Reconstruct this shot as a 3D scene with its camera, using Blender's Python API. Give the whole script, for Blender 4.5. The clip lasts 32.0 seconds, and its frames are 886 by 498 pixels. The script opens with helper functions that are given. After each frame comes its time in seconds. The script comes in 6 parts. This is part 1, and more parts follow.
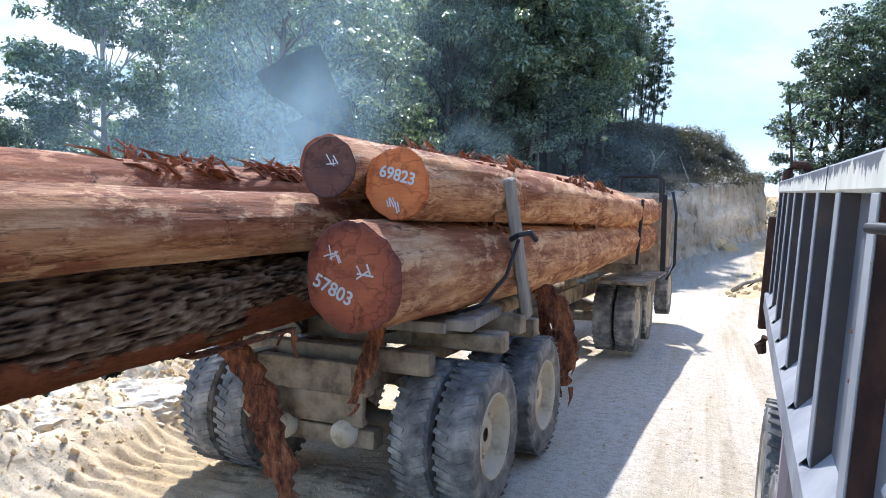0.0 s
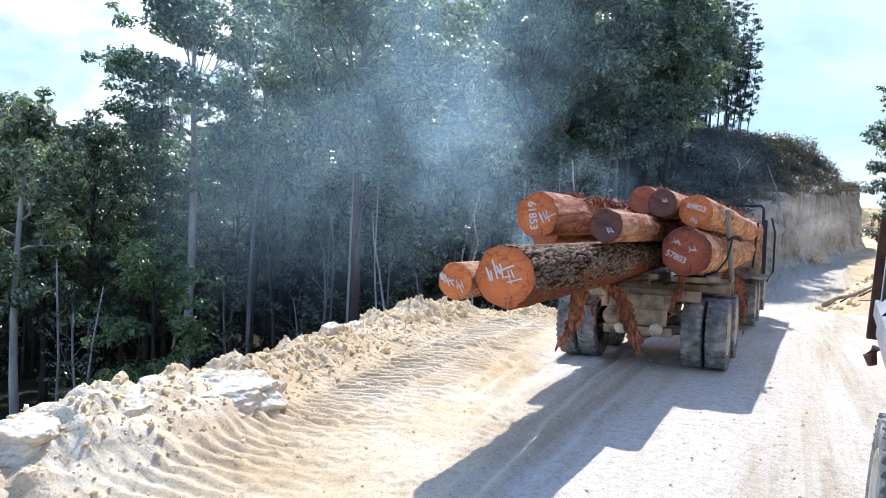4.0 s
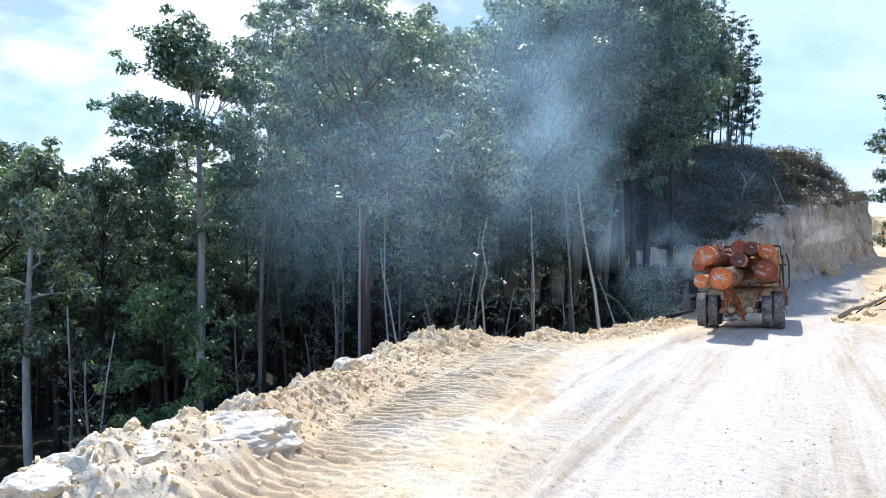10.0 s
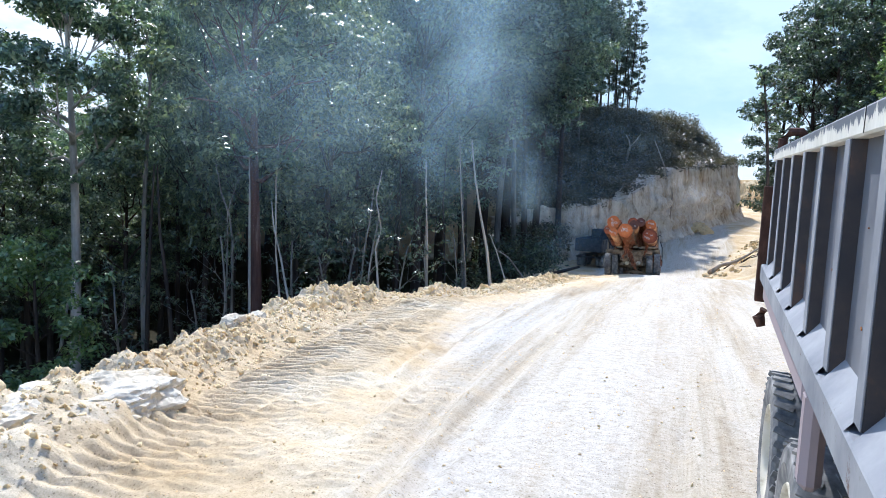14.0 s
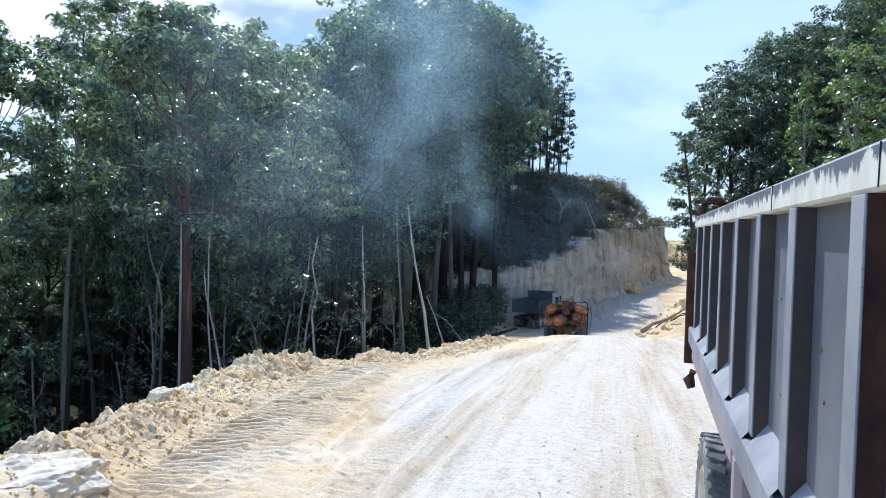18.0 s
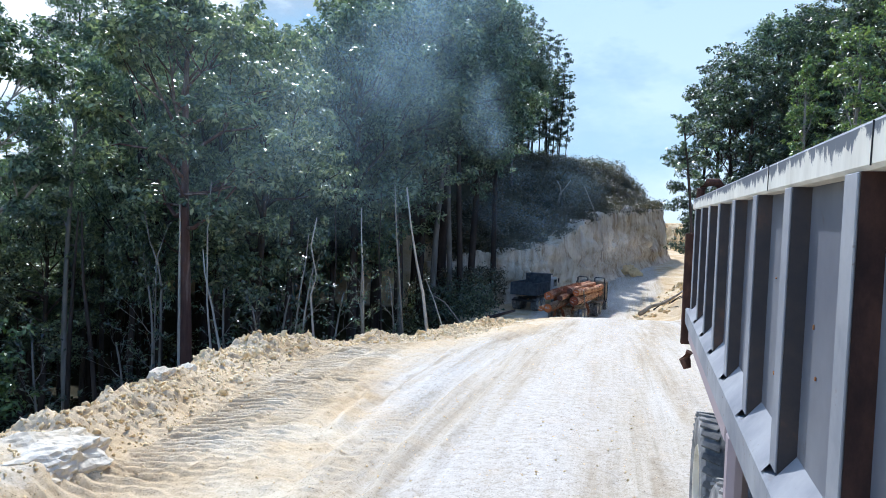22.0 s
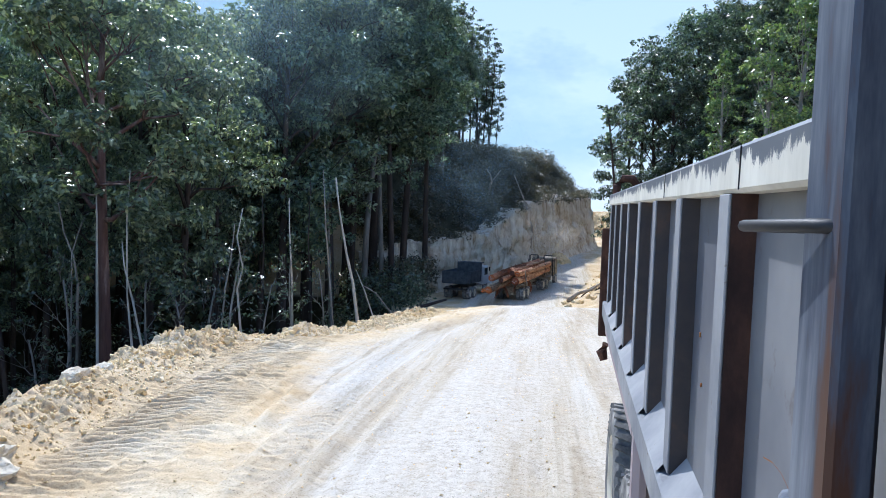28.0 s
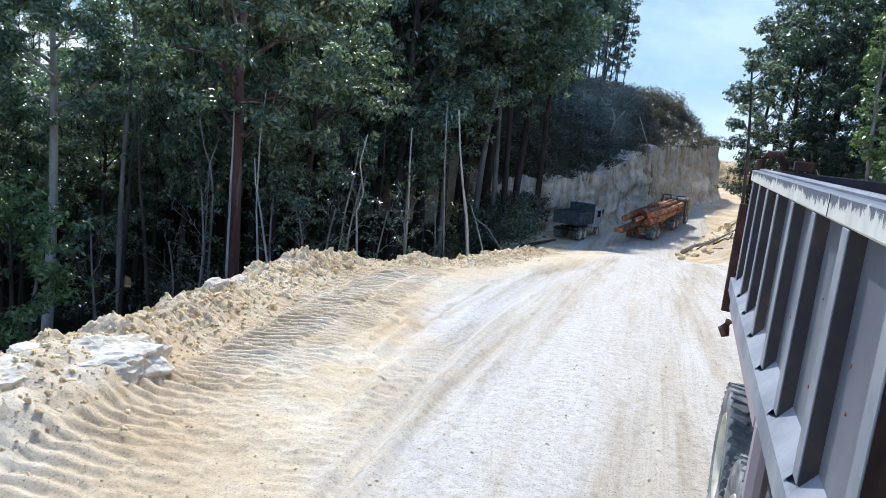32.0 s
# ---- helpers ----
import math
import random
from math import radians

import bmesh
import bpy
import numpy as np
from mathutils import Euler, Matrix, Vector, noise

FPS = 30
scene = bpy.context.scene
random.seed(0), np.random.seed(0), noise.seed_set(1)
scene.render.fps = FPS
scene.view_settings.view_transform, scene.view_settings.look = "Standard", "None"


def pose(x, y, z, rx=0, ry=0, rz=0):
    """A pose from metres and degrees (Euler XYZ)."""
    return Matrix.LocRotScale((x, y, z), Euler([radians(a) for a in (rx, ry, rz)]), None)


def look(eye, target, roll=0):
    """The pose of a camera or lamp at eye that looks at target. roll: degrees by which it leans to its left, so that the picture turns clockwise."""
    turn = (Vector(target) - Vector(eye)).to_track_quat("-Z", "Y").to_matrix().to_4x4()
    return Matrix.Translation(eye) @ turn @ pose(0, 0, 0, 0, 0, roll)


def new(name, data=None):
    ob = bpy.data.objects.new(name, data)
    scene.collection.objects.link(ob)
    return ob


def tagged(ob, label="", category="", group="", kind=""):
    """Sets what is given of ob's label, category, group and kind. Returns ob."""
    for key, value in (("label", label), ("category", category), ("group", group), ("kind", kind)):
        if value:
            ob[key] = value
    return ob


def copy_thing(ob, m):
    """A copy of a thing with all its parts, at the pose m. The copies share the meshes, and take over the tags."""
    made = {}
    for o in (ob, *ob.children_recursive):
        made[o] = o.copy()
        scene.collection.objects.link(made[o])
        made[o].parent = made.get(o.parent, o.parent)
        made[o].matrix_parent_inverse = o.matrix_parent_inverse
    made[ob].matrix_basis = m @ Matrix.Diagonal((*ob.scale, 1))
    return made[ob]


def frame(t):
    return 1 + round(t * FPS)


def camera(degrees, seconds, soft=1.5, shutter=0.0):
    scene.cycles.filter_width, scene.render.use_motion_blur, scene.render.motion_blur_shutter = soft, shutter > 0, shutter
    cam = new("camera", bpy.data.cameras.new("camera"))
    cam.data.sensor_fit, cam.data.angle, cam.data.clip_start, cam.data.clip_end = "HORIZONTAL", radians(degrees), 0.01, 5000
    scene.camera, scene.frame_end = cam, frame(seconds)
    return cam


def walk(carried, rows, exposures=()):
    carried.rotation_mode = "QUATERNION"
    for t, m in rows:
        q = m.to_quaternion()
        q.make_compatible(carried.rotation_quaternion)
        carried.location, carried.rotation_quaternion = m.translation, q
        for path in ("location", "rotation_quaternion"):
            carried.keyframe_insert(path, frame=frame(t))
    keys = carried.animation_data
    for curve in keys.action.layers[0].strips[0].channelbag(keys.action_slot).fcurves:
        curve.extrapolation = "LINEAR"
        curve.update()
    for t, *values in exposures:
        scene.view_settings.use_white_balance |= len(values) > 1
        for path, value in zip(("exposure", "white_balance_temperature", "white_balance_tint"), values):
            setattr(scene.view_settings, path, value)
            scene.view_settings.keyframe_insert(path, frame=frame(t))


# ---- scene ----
def rad(*a):
    return [radians(v) for v in a]


# ---- camera ----
cam = camera(64.3, 32.0, soft=0.9)
PATH = [
    (0.0,0.140,-0.116,2.270,-4.97,-3.57,20.85), (0.5,0.146,0.005,2.222,-6.13,-2.25,24.47), (1.0,0.004,-0.021,2.190,-5.82,-1.03,28.17),
    (1.5,-0.003,-0.015,2.200,-5.60,-1.63,29.42), (2.0,0.003,-0.014,2.205,-4.69,-1.21,28.71), (2.5,-0.004,-0.001,2.203,-6.15,-0.85,27.00),
    (4.5,0.048,-0.046,2.163,-4.56,-4.72,27.23), (5.0,0.035,-0.036,2.158,-5.54,-4.67,27.41), (5.5,0.028,-0.034,2.165,-6.38,-3.98,28.25),
    (6.0,0.054,-0.029,2.193,-6.22,-1.45,28.47), (6.5,0.062,-0.030,2.181,-5.28,-1.40,28.86), (7.0,0.053,-0.062,2.184,-4.02,-1.12,31.01),
    (7.5,0.052,-0.045,2.178,-4.23,-0.99,30.27), (8.0,0.028,-0.040,2.187,-3.34,-1.66,28.18), (8.5,0.028,-0.048,2.188,-2.59,-1.43,28.18),
    (9.0,0.023,-0.054,2.178,-2.08,-0.33,29.65), (9.5,0.046,-0.051,2.169,-1.89,-0.76,29.14), (10.0,-0.007,0.027,2.165,-2.46,-1.40,27.42),
    (10.5,0.006,-0.009,2.170,-3.37,-1.46,27.09), (11.0,0.027,-0.001,2.178,-3.42,-1.59,25.67), (11.5,0.028,-0.012,2.161,-3.22,-1.61,26.17),
    (12.0,0.005,0.000,2.165,-3.59,-2.34,26.36), (12.5,0.071,-0.062,2.148,-4.09,-4.25,23.46), (13.0,0.018,0.015,2.121,-6.36,-4.74,21.87),
    (13.5,0.008,0.002,2.121,-5.95,-0.43,23.55), (14.0,-0.005,0.064,2.149,-5.72,-2.56,18.92), (14.5,-0.035,0.019,2.172,-2.18,-3.29,20.36),
    (16.5,-0.030,-0.002,2.190,-0.44,-2.50,18.56), (17.0,-0.003,0.034,2.197,0.27,-1.88,16.80), (17.5,0.012,0.048,2.199,0.31,-1.77,13.49),
    (18.0,0.007,0.037,2.196,-0.42,-1.98,13.80), (18.5,0.025,0.090,2.190,-0.09,-2.45,12.99), (19.0,-0.000,0.000,2.200,-1.20,-2.70,13.30),
    (19.5,0.041,0.062,2.179,-1.82,-3.21,12.38), (20.0,0.041,0.037,2.184,-0.77,-3.62,12.27), (20.5,0.018,0.018,2.185,-0.96,-3.52,12.76),
    (21.0,0.016,0.055,2.172,-1.07,-3.18,13.67), (21.5,0.019,0.037,2.186,-1.69,-2.80,13.24), (22.0,0.012,0.016,2.185,-1.86,-2.19,13.70),
    (22.5,0.016,0.035,2.182,-2.04,-2.05,13.36), (23.0,0.025,0.053,2.168,-2.41,-2.77,12.17), (23.5,0.028,0.065,2.169,-2.59,-2.82,11.17),
    (24.0,0.044,0.067,2.184,-2.73,-1.84,10.28), (24.5,0.044,0.071,2.173,-2.57,-2.41,10.24), (26.5,0.010,-0.101,2.223,-5.56,-3.93,15.25),
    (27.0,0.084,-0.053,2.246,-6.13,0.62,19.73), (27.5,0.074,-0.109,2.301,-5.84,3.04,18.52), (27.8,0.027,-0.003,2.199,-1.54,1.77,14.63),
    (28.0,0.094,0.046,2.250,-2.59,-1.98,8.21), (28.5,0.024,-0.047,2.273,-0.86,-4.38,9.06), (29.0,0.026,-0.087,2.355,-7.10,-4.51,13.86),
    (29.5,0.015,-0.026,2.453,-9.59,-5.40,11.14), (30.0,-0.024,-0.044,2.482,-9.86,-4.49,9.14), (30.5,-0.023,-0.054,2.460,-7.59,-3.63,10.56),
    (31.0,-0.062,-0.115,2.467,-7.89,-4.84,13.37), (31.5,-0.068,-0.150,2.453,-9.26,-5.82,15.70), (32.0,-0.051,-0.153,2.446,-8.85,-6.44,17.52),
]
walk(cam, [(t, pose(x, y, z, 90 + pitch, roll, yaw)) for t, x, y, z, pitch, roll, yaw in PATH],
exposures=[(0, 1.62, 5720, 13), (6, 1.46, 5650, 13), (9, 1.44, 5630, 13), (13, 1.39, 5630, 12), (20, 1.22, 5520, 11), (27, 1.20, 5520, 11), (32, 1.18, 5520, 11)])

# ---- sky and sun ----
SUN_ELEV, SUN_LEFT = 47.5, 23.5          # degrees up, degrees left of straight down the road
world = bpy.data.worlds.new("world")
scene.world = world
world.use_nodes = True
wn = world.node_tree.nodes
sky = wn.new("ShaderNodeTexSky")
sky.sky_type = "NISHITA"
sky.sun_disc = False
sky.sun_elevation = radians(SUN_ELEV)
sky.sun_rotation = radians(-SUN_LEFT)
sky.air_density, sky.dust_density, sky.ozone_density = 1.0, 0.3, 1.6
wn["Background"].inputs["Strength"].default_value = 0.15
world.node_tree.links.new(sky.outputs[0], wn["Background"].inputs["Color"])
sun = new("sun", bpy.data.lights.new("sun", "SUN"))
sun.data.energy, sun.data.angle, sun.data.color = 2.6, radians(0.6), (1.0, 0.95, 0.87)
sx = Vector((-math.sin(radians(SUN_LEFT)) * math.cos(radians(SUN_ELEV)), math.cos(radians(SUN_LEFT)) * math.cos(radians(SUN_ELEV)), math.sin(radians(SUN_ELEV))))
sun.matrix_world = look(sx * 50, (0, 0, 0))


# ---- materials ----
def mat(name, base, rough=0.8, metal=0.0, spec=0.3):
    m = bpy.data.materials.new(name)
    m.use_nodes = True
    b = m.node_tree.nodes["Principled BSDF"]
    b.inputs["Base Color"].default_value = (*base, 1)
    b.inputs["Roughness"].default_value = rough
    b.inputs["Metallic"].default_value = metal
    b.inputs["Specular IOR Level"].default_value = spec
    return m


def node(m, kind, **kw):
    n = m.node_tree.nodes.new(kind)
    for k, v in kw.items():
        n.inputs[k].default_value = v
    return n


def wire(m, a, b):
    m.node_tree.links.new(a, b)


def coords(m, scale=(1, 1, 1), world_space=False):
    src = m.node_tree.nodes.new("ShaderNodeNewGeometry").outputs["Position"] if world_space else m.node_tree.nodes.new("ShaderNodeTexCoord").outputs["Object"]
    mp = m.node_tree.nodes.new("ShaderNodeMapping")
    mp.inputs["Scale"].default_value = scale
    wire(m, src, mp.inputs["Vector"])
    return mp.outputs["Vector"]


def fractal(m, vec, scale, detail=5.0, rough=0.6):
    n = node(m, "ShaderNodeTexNoise", Scale=scale, Detail=detail, Roughness=rough)
    wire(m, vec, n.inputs["Vector"])
    return n.outputs["Fac"]


def ramp(m, fac, stops):
    r = m.node_tree.nodes.new("ShaderNodeValToRGB")
    e = r.color_ramp.elements
    while len(e) < len(stops):
        e.new(0.5)
    for k, (p, c) in enumerate(stops):
        e[k].position = p
        e[k].color = (*c, 1) if len(c) == 3 else c
    wire(m, fac, r.inputs["Fac"])
    return r.outputs["Color"]


def mixed(m, fac, a, b, mode="MIX"):
    n = m.node_tree.nodes.new("ShaderNodeMix")
    n.data_type, n.blend_type = "RGBA", mode
    if isinstance(fac, (int, float)):
        n.inputs[0].default_value = fac
    else:
        wire(m, fac, n.inputs[0])
    for k, v in ((6, a), (7, b)):
        if isinstance(v, tuple):
            n.inputs[k].default_value = (*v, 1)
        else:
            wire(m, v, n.inputs[k])
    return n.outputs[2]


def bump(m, height, strength=0.5, dist=0.02):
    b = node(m, "ShaderNodeBump", Strength=strength, Distance=dist)
    wire(m, height, b.inputs["Height"])
    wire(m, b.outputs["Normal"], m.node_tree.nodes["Principled BSDF"].inputs["Normal"])


def paint(m, colour):
    wire(m, colour, m.node_tree.nodes["Principled BSDF"].inputs["Base Color"])


def earth(name, lo, hi, pale, streak=0.0):
    """Crushed limestone: cream to ochre, stones and stains at two sizes."""
    m = mat(name, lo, 0.95, spec=0.15)
    v = coords(m, world_space=True)
    big = ramp(m, fractal(m, v, 0.35, 6, 0.65), [(0.35, lo), (0.52, hi), (0.68, pale)])
    fine = ramp(m, fractal(m, v, 9.0, 8, 0.75), [(0.3, (0.55, 0.52, 0.46)), (0.5, (1, 1, 1)), (0.75, (1.0, 0.99, 0.95))])
    c = mixed(m, 0.5, big, fine, "MULTIPLY")
    if streak:
        vs = coords(m, (1.6, 0.10, 1), True)
        lane = ramp(m, fractal(m, vs, 1.0, 4, 0.6), [(0.42, (0, 0, 0)), (0.6, (1, 1, 1))])
        c = mixed(m, lane, c, (0.62, 0.60, 0.56))
        c = mixed(m, 0.5, c, fine, "MULTIPLY")
    peb = node(m, "ShaderNodeTexVoronoi", Scale=16.0)
    wire(m, v, peb.inputs["Vector"])
    dots = ramp(m, peb.outputs["Distance"], [(0.06, (0.55, 0.52, 0.48)), (0.12, (1, 1, 1))])
    c = mixed(m, 0.6, c, dots, "MULTIPLY")
    paint(m, c)
    h = mixed(m, 0.5, fractal(m, v, 14.0, 8, 0.8), peb.outputs["Distance"])
    bump(m, h, 0.7, 0.05)
    return m


MAT = {}
MAT["rock"] = earth("limestone_rubble", (0.68, 0.48, 0.235), (0.80, 0.62, 0.35), (0.84, 0.73, 0.51))


def cut_face(name, run_stops):
    """Vertical runs and blotches of weathered limestone."""
    m = mat(name, (0.5, 0.42, 0.3), 0.95, spec=0.1)
    n_run = fractal(m, coords(m, (1, 1, 0.10), True), 1.1, 7, 0.7)
    n_blot = fractal(m, coords(m, world_space=True), 0.5, 7, 0.7)
    run = ramp(m, n_run, run_stops)
    paint(m, mixed(m, 0.7, run, ramp(m, n_blot, [(0.36, (0.6, 0.53, 0.45)), (0.52, (1, 1, 1))]), "MULTIPLY"))
    bump(m, mixed(m, 0.5, n_run, n_blot), 1.0, 0.8)
    return m


MAT["white_rock"] = earth("white_limestone", (0.60, 0.48, 0.31), (0.70, 0.62, 0.48), (0.77, 0.72, 0.62))
MAT["cliff"] = cut_face("cut_limestone", [(0.34, (0.34, 0.23, 0.14)), (0.44, (0.64, 0.53, 0.39)), (0.56, (0.80, 0.705, 0.56)), (0.74, (0.85, 0.79, 0.68))])
MAT["ochre"] = cut_face("ochre_limestone", [(0.34, (0.26, 0.15, 0.07)), (0.44, (0.55, 0.39, 0.20)), (0.56, (0.70, 0.55, 0.33)), (0.74, (0.78, 0.67, 0.48))])


def road_ground():
    """One sheet: packed pale road, ochre shoulders, dark forest soil, blended by painted zones."""
    m = mat("limestone_road", (0.55, 0.5, 0.42), 0.95, spec=0.12)
    v = coords(m, world_space=True)
    zone = m.node_tree.nodes.new("ShaderNodeVertexColor")
    zone.layer_name = "zone"
    sep = m.node_tree.nodes.new("ShaderNodeSeparateColor")
    wire(m, zone.outputs["Color"], sep.inputs[0])
    patch = fractal(m, v, 0.5, 6, 0.65)
    grain = fractal(m, v, 11.0, 9, 0.78)
    lane_v = coords(m, (1.5, 0.07, 1), True)
    lanes = ramp(m, fractal(m, lane_v, 1.0, 5, 0.65), [(0.36, (0.47, 0.385, 0.27)), (0.50, (0.56, 0.49, 0.38)), (0.64, (0.62, 0.57, 0.485))])
    mud = ramp(m, fractal(m, coords(m, (3.0, 0.5, 1), True), 0.9, 6, 0.7), [(0.56, (1, 1, 1)), (0.66, (0.72, 0.70, 0.66))])
    road = mixed(m, 0.8, lanes, mud, "MULTIPLY")
    streaks = ramp(m, fractal(m, coords(m, (9.0, 0.22, 1), True), 1.0, 6, 0.7), [(0.34, (0.72, 0.68, 0.62)), (0.52, (1, 1, 1)), (0.7, (1.06, 1.05, 1.04))])
    road = mixed(m, 0.55, road, streaks, "MULTIPLY")
    packed = m.node_tree.nodes.new("ShaderNodeMath")
    packed.operation = "MULTIPLY_ADD"
    wire(m, fractal(m, coords(m, (2.4, 0.5, 1), True), 0.9, 7, 0.7), packed.inputs[0])
    packed.inputs[1].default_value = 1.0
    wire(m, zone.outputs["Alpha"], packed.inputs[2])
    pale = ramp(m, grain, [(0.35, (0.54, 0.48, 0.39)), (0.6, (0.64, 0.58, 0.49))])
    road = mixed(m, ramp(m, packed.outputs[0], [(0.66, (0, 0, 0)), (1.0, (1, 1, 1))]), road, pale)
    side = ramp(m, patch, [(0.34, (0.52, 0.37, 0.195)), (0.52, (0.645, 0.505, 0.32)), (0.66, (0.715, 0.615, 0.445))])
    white = ramp(m, fractal(m, v, 1.3, 8, 0.7), [(0.36, (0.60, 0.46, 0.27)), (0.5, (0.72, 0.63, 0.47)), (0.66, (0.78, 0.73, 0.63))])
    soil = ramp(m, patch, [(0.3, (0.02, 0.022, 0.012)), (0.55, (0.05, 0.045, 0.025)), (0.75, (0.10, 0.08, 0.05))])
    wob = m.node_tree.nodes.new("ShaderNodeMath")
    wob.operation = "MULTIPLY_ADD"
    wire(m, fractal(m, v, 1.6, 6, 0.7), wob.inputs[0])
    wob.inputs[1].default_value = 0.9
    wire(m, sep.outputs[0], wob.inputs[2])
    shoulder = ramp(m, wob.outputs[0], [(0.50, (0, 0, 0)), (1.0, (1, 1, 1))])
    c = mixed(m, shoulder, road, side)
    fresh = m.node_tree.nodes.new("ShaderNodeMath")
    fresh.operation = "MULTIPLY_ADD"
    wire(m, fractal(m, v, 2.2, 6, 0.7), fresh.inputs[0])
    fresh.inputs[1].default_value = 0.8
    wire(m, sep.outputs[2], fresh.inputs[2])
    c = mixed(m, ramp(m, fresh.outputs[0], [(0.70, (0, 0, 0)), (0.92, (1, 1, 1))]), c, white)
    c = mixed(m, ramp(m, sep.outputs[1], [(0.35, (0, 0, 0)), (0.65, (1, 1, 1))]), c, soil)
    stones = node(m, "ShaderNodeTexVoronoi", Scale=19.0)
    wire(m, v, stones.inputs["Vector"])
    pick = ramp(m, stones.outputs["Color"], [(0.72, (0, 0, 0)), (0.76, (1, 1, 1))])
    spot = ramp(m, stones.outputs["Distance"], [(0.10, (0.5, 0.48, 0.45)), (0.2, (1, 1, 1))])
    c = mixed(m, pick, c, mixed(m, 1.0, c, spot, "MULTIPLY"))
    c = mixed(m, 0.6, c, ramp(m, grain, [(0.32, (0.58, 0.53, 0.46)), (0.52, (1, 1, 1))]), "MULTIPLY")
    grit = node(m, "ShaderNodeTexVoronoi", Scale=42.0)
    wire(m, v, grit.inputs["Vector"])
    keep = ramp(m, grit.outputs["Color"], [(0.60, (0, 0, 0)), (0.66, (1, 1, 1))])
    speck = ramp(m, grit.outputs["Distance"], [(0.16, (0.42, 0.38, 0.33)), (0.34, (1, 1, 1))])
    c = mixed(m, keep, c, mixed(m, 0.8, c, speck, "MULTIPLY"))
    c = mixed(m, 0.6, c, ramp(m, fractal(m, v, 45.0, 5, 0.75), [(0.36, (0.70, 0.66, 0.60)), (0.52, (1, 1, 1)), (0.7, (1.06, 1.05, 1.03))]), "MULTIPLY")
    paint(m, c)
    h = mixed(m, 0.5, grain, fractal(m, coords(m, (1, 0.16, 1), True), 4.0, 7, 0.75))
    press = ramp(m, fractal(m, coords(m, (3.0, 8.0, 1), True), 1.0, 5, 0.65), [(0.35, (0, 0, 0)), (0.65, (1, 1, 1))])
    h = mixed(m, 0.12, h, press)
    bump(m, h, 1.0, 0.05)
    return m


MAT["road"] = road_ground()
MAT["floor"] = mat("forest_floor", (0.045, 0.04, 0.025), 0.95)
paint(MAT["floor"], ramp(MAT["floor"], fractal(MAT["floor"], coords(MAT["floor"], world_space=True), 0.8, 6, 0.7), [(0.3, (0.02, 0.022, 0.012)), (0.55, (0.05, 0.045, 0.025)), (0.75, (0.09, 0.075, 0.045))]))


def leafy(name, dark, light, yellow, seed=0.0):
    m = bpy.data.materials.new(name)
    m.use_nodes = True
    nt = m.node_tree
    b = nt.nodes["Principled BSDF"]
    geo = nt.nodes.new("ShaderNodeNewGeometry")
    info = nt.nodes.new("ShaderNodeObjectInfo")
    c = ramp(m, geo.outputs["Random Per Island"], [(0.0, dark), (0.6, light), (0.97, yellow)])
    tint = ramp(m, info.outputs["Random"], [(0.0, (0.75, 0.85, 0.8)), (1.0, (1.1, 1.05, 0.9))])
    c = mixed(m, 1.0, c, tint, "MULTIPLY")
    wire(m, c, b.inputs["Base Color"])
    b.inputs["Roughness"].default_value = 0.36
    b.inputs["Specular IOR Level"].default_value = 0.7
    tr = nt.nodes.new("ShaderNodeBsdfTranslucent")
    wire(m, mixed(m, 1.0, c, (1.2, 1.35, 0.7), "MULTIPLY"), tr.inputs["Color"])
    mx = nt.nodes.new("ShaderNodeMixShader")
    mx.inputs[0].default_value = 0.34
    wire(m, b.outputs[0], mx.inputs[1])
    wire(m, tr.outputs[0], mx.inputs[2])
    wire(m, mx.outputs[0], nt.nodes["Material Output"].inputs["Surface"])
    return m


MAT["leaf"] = leafy("broad_leaves", (0.05, 0.076, 0.062), (0.165, 0.21, 0.15), (0.36, 0.39, 0.27))
# Broad leaves again in darker tones, putting the wood's shade into the colour.
MAT["leaf_shaded"] = leafy("shaded_leaves", (0.022, 0.036, 0.032), (0.078, 0.108, 0.085), (0.20, 0.225, 0.16))
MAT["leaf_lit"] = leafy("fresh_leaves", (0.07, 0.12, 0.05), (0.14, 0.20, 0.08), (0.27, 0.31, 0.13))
MAT["scrub"] = leafy("dry_scrub", (0.045, 0.042, 0.028), (0.08, 0.07, 0.045), (0.15, 0.105, 0.065))


def bark(name, a, b, c, scale=3.0, stretch=0.15, depth=0.03):
    m = mat(name, a, 0.9, spec=0.15)
    v = coords(m, (1, 1, stretch))
    n1 = fractal(m, v, scale, 6, 0.7)
    paint(m, ramp(m, n1, [(0.3, a), (0.5, b), (0.72, c)]))
    bump(m, n1, 0.8, depth)
    return m


MAT["bark_grey"] = bark("grey_tree_bark", (0.10, 0.085, 0.07), (0.2, 0.18, 0.155), (0.34, 0.31, 0.27))
MAT["bark_brown"] = bark("brown_tree_bark", (0.024, 0.019, 0.016), (0.05, 0.038, 0.031), (0.10, 0.074, 0.058))
MAT["dead"] = bark("bleached_dead_wood", (0.2, 0.16, 0.12), (0.34, 0.28, 0.21), (0.45, 0.4, 0.33))


# ---- building helpers ----
def thing(name, label, category, m=None, group="", kind=""):
    ob = new(name)
    ob.empty_display_size = 0.2
    if m is not None:
        ob.matrix_basis = m
    return tagged(ob, label, category, group, kind)


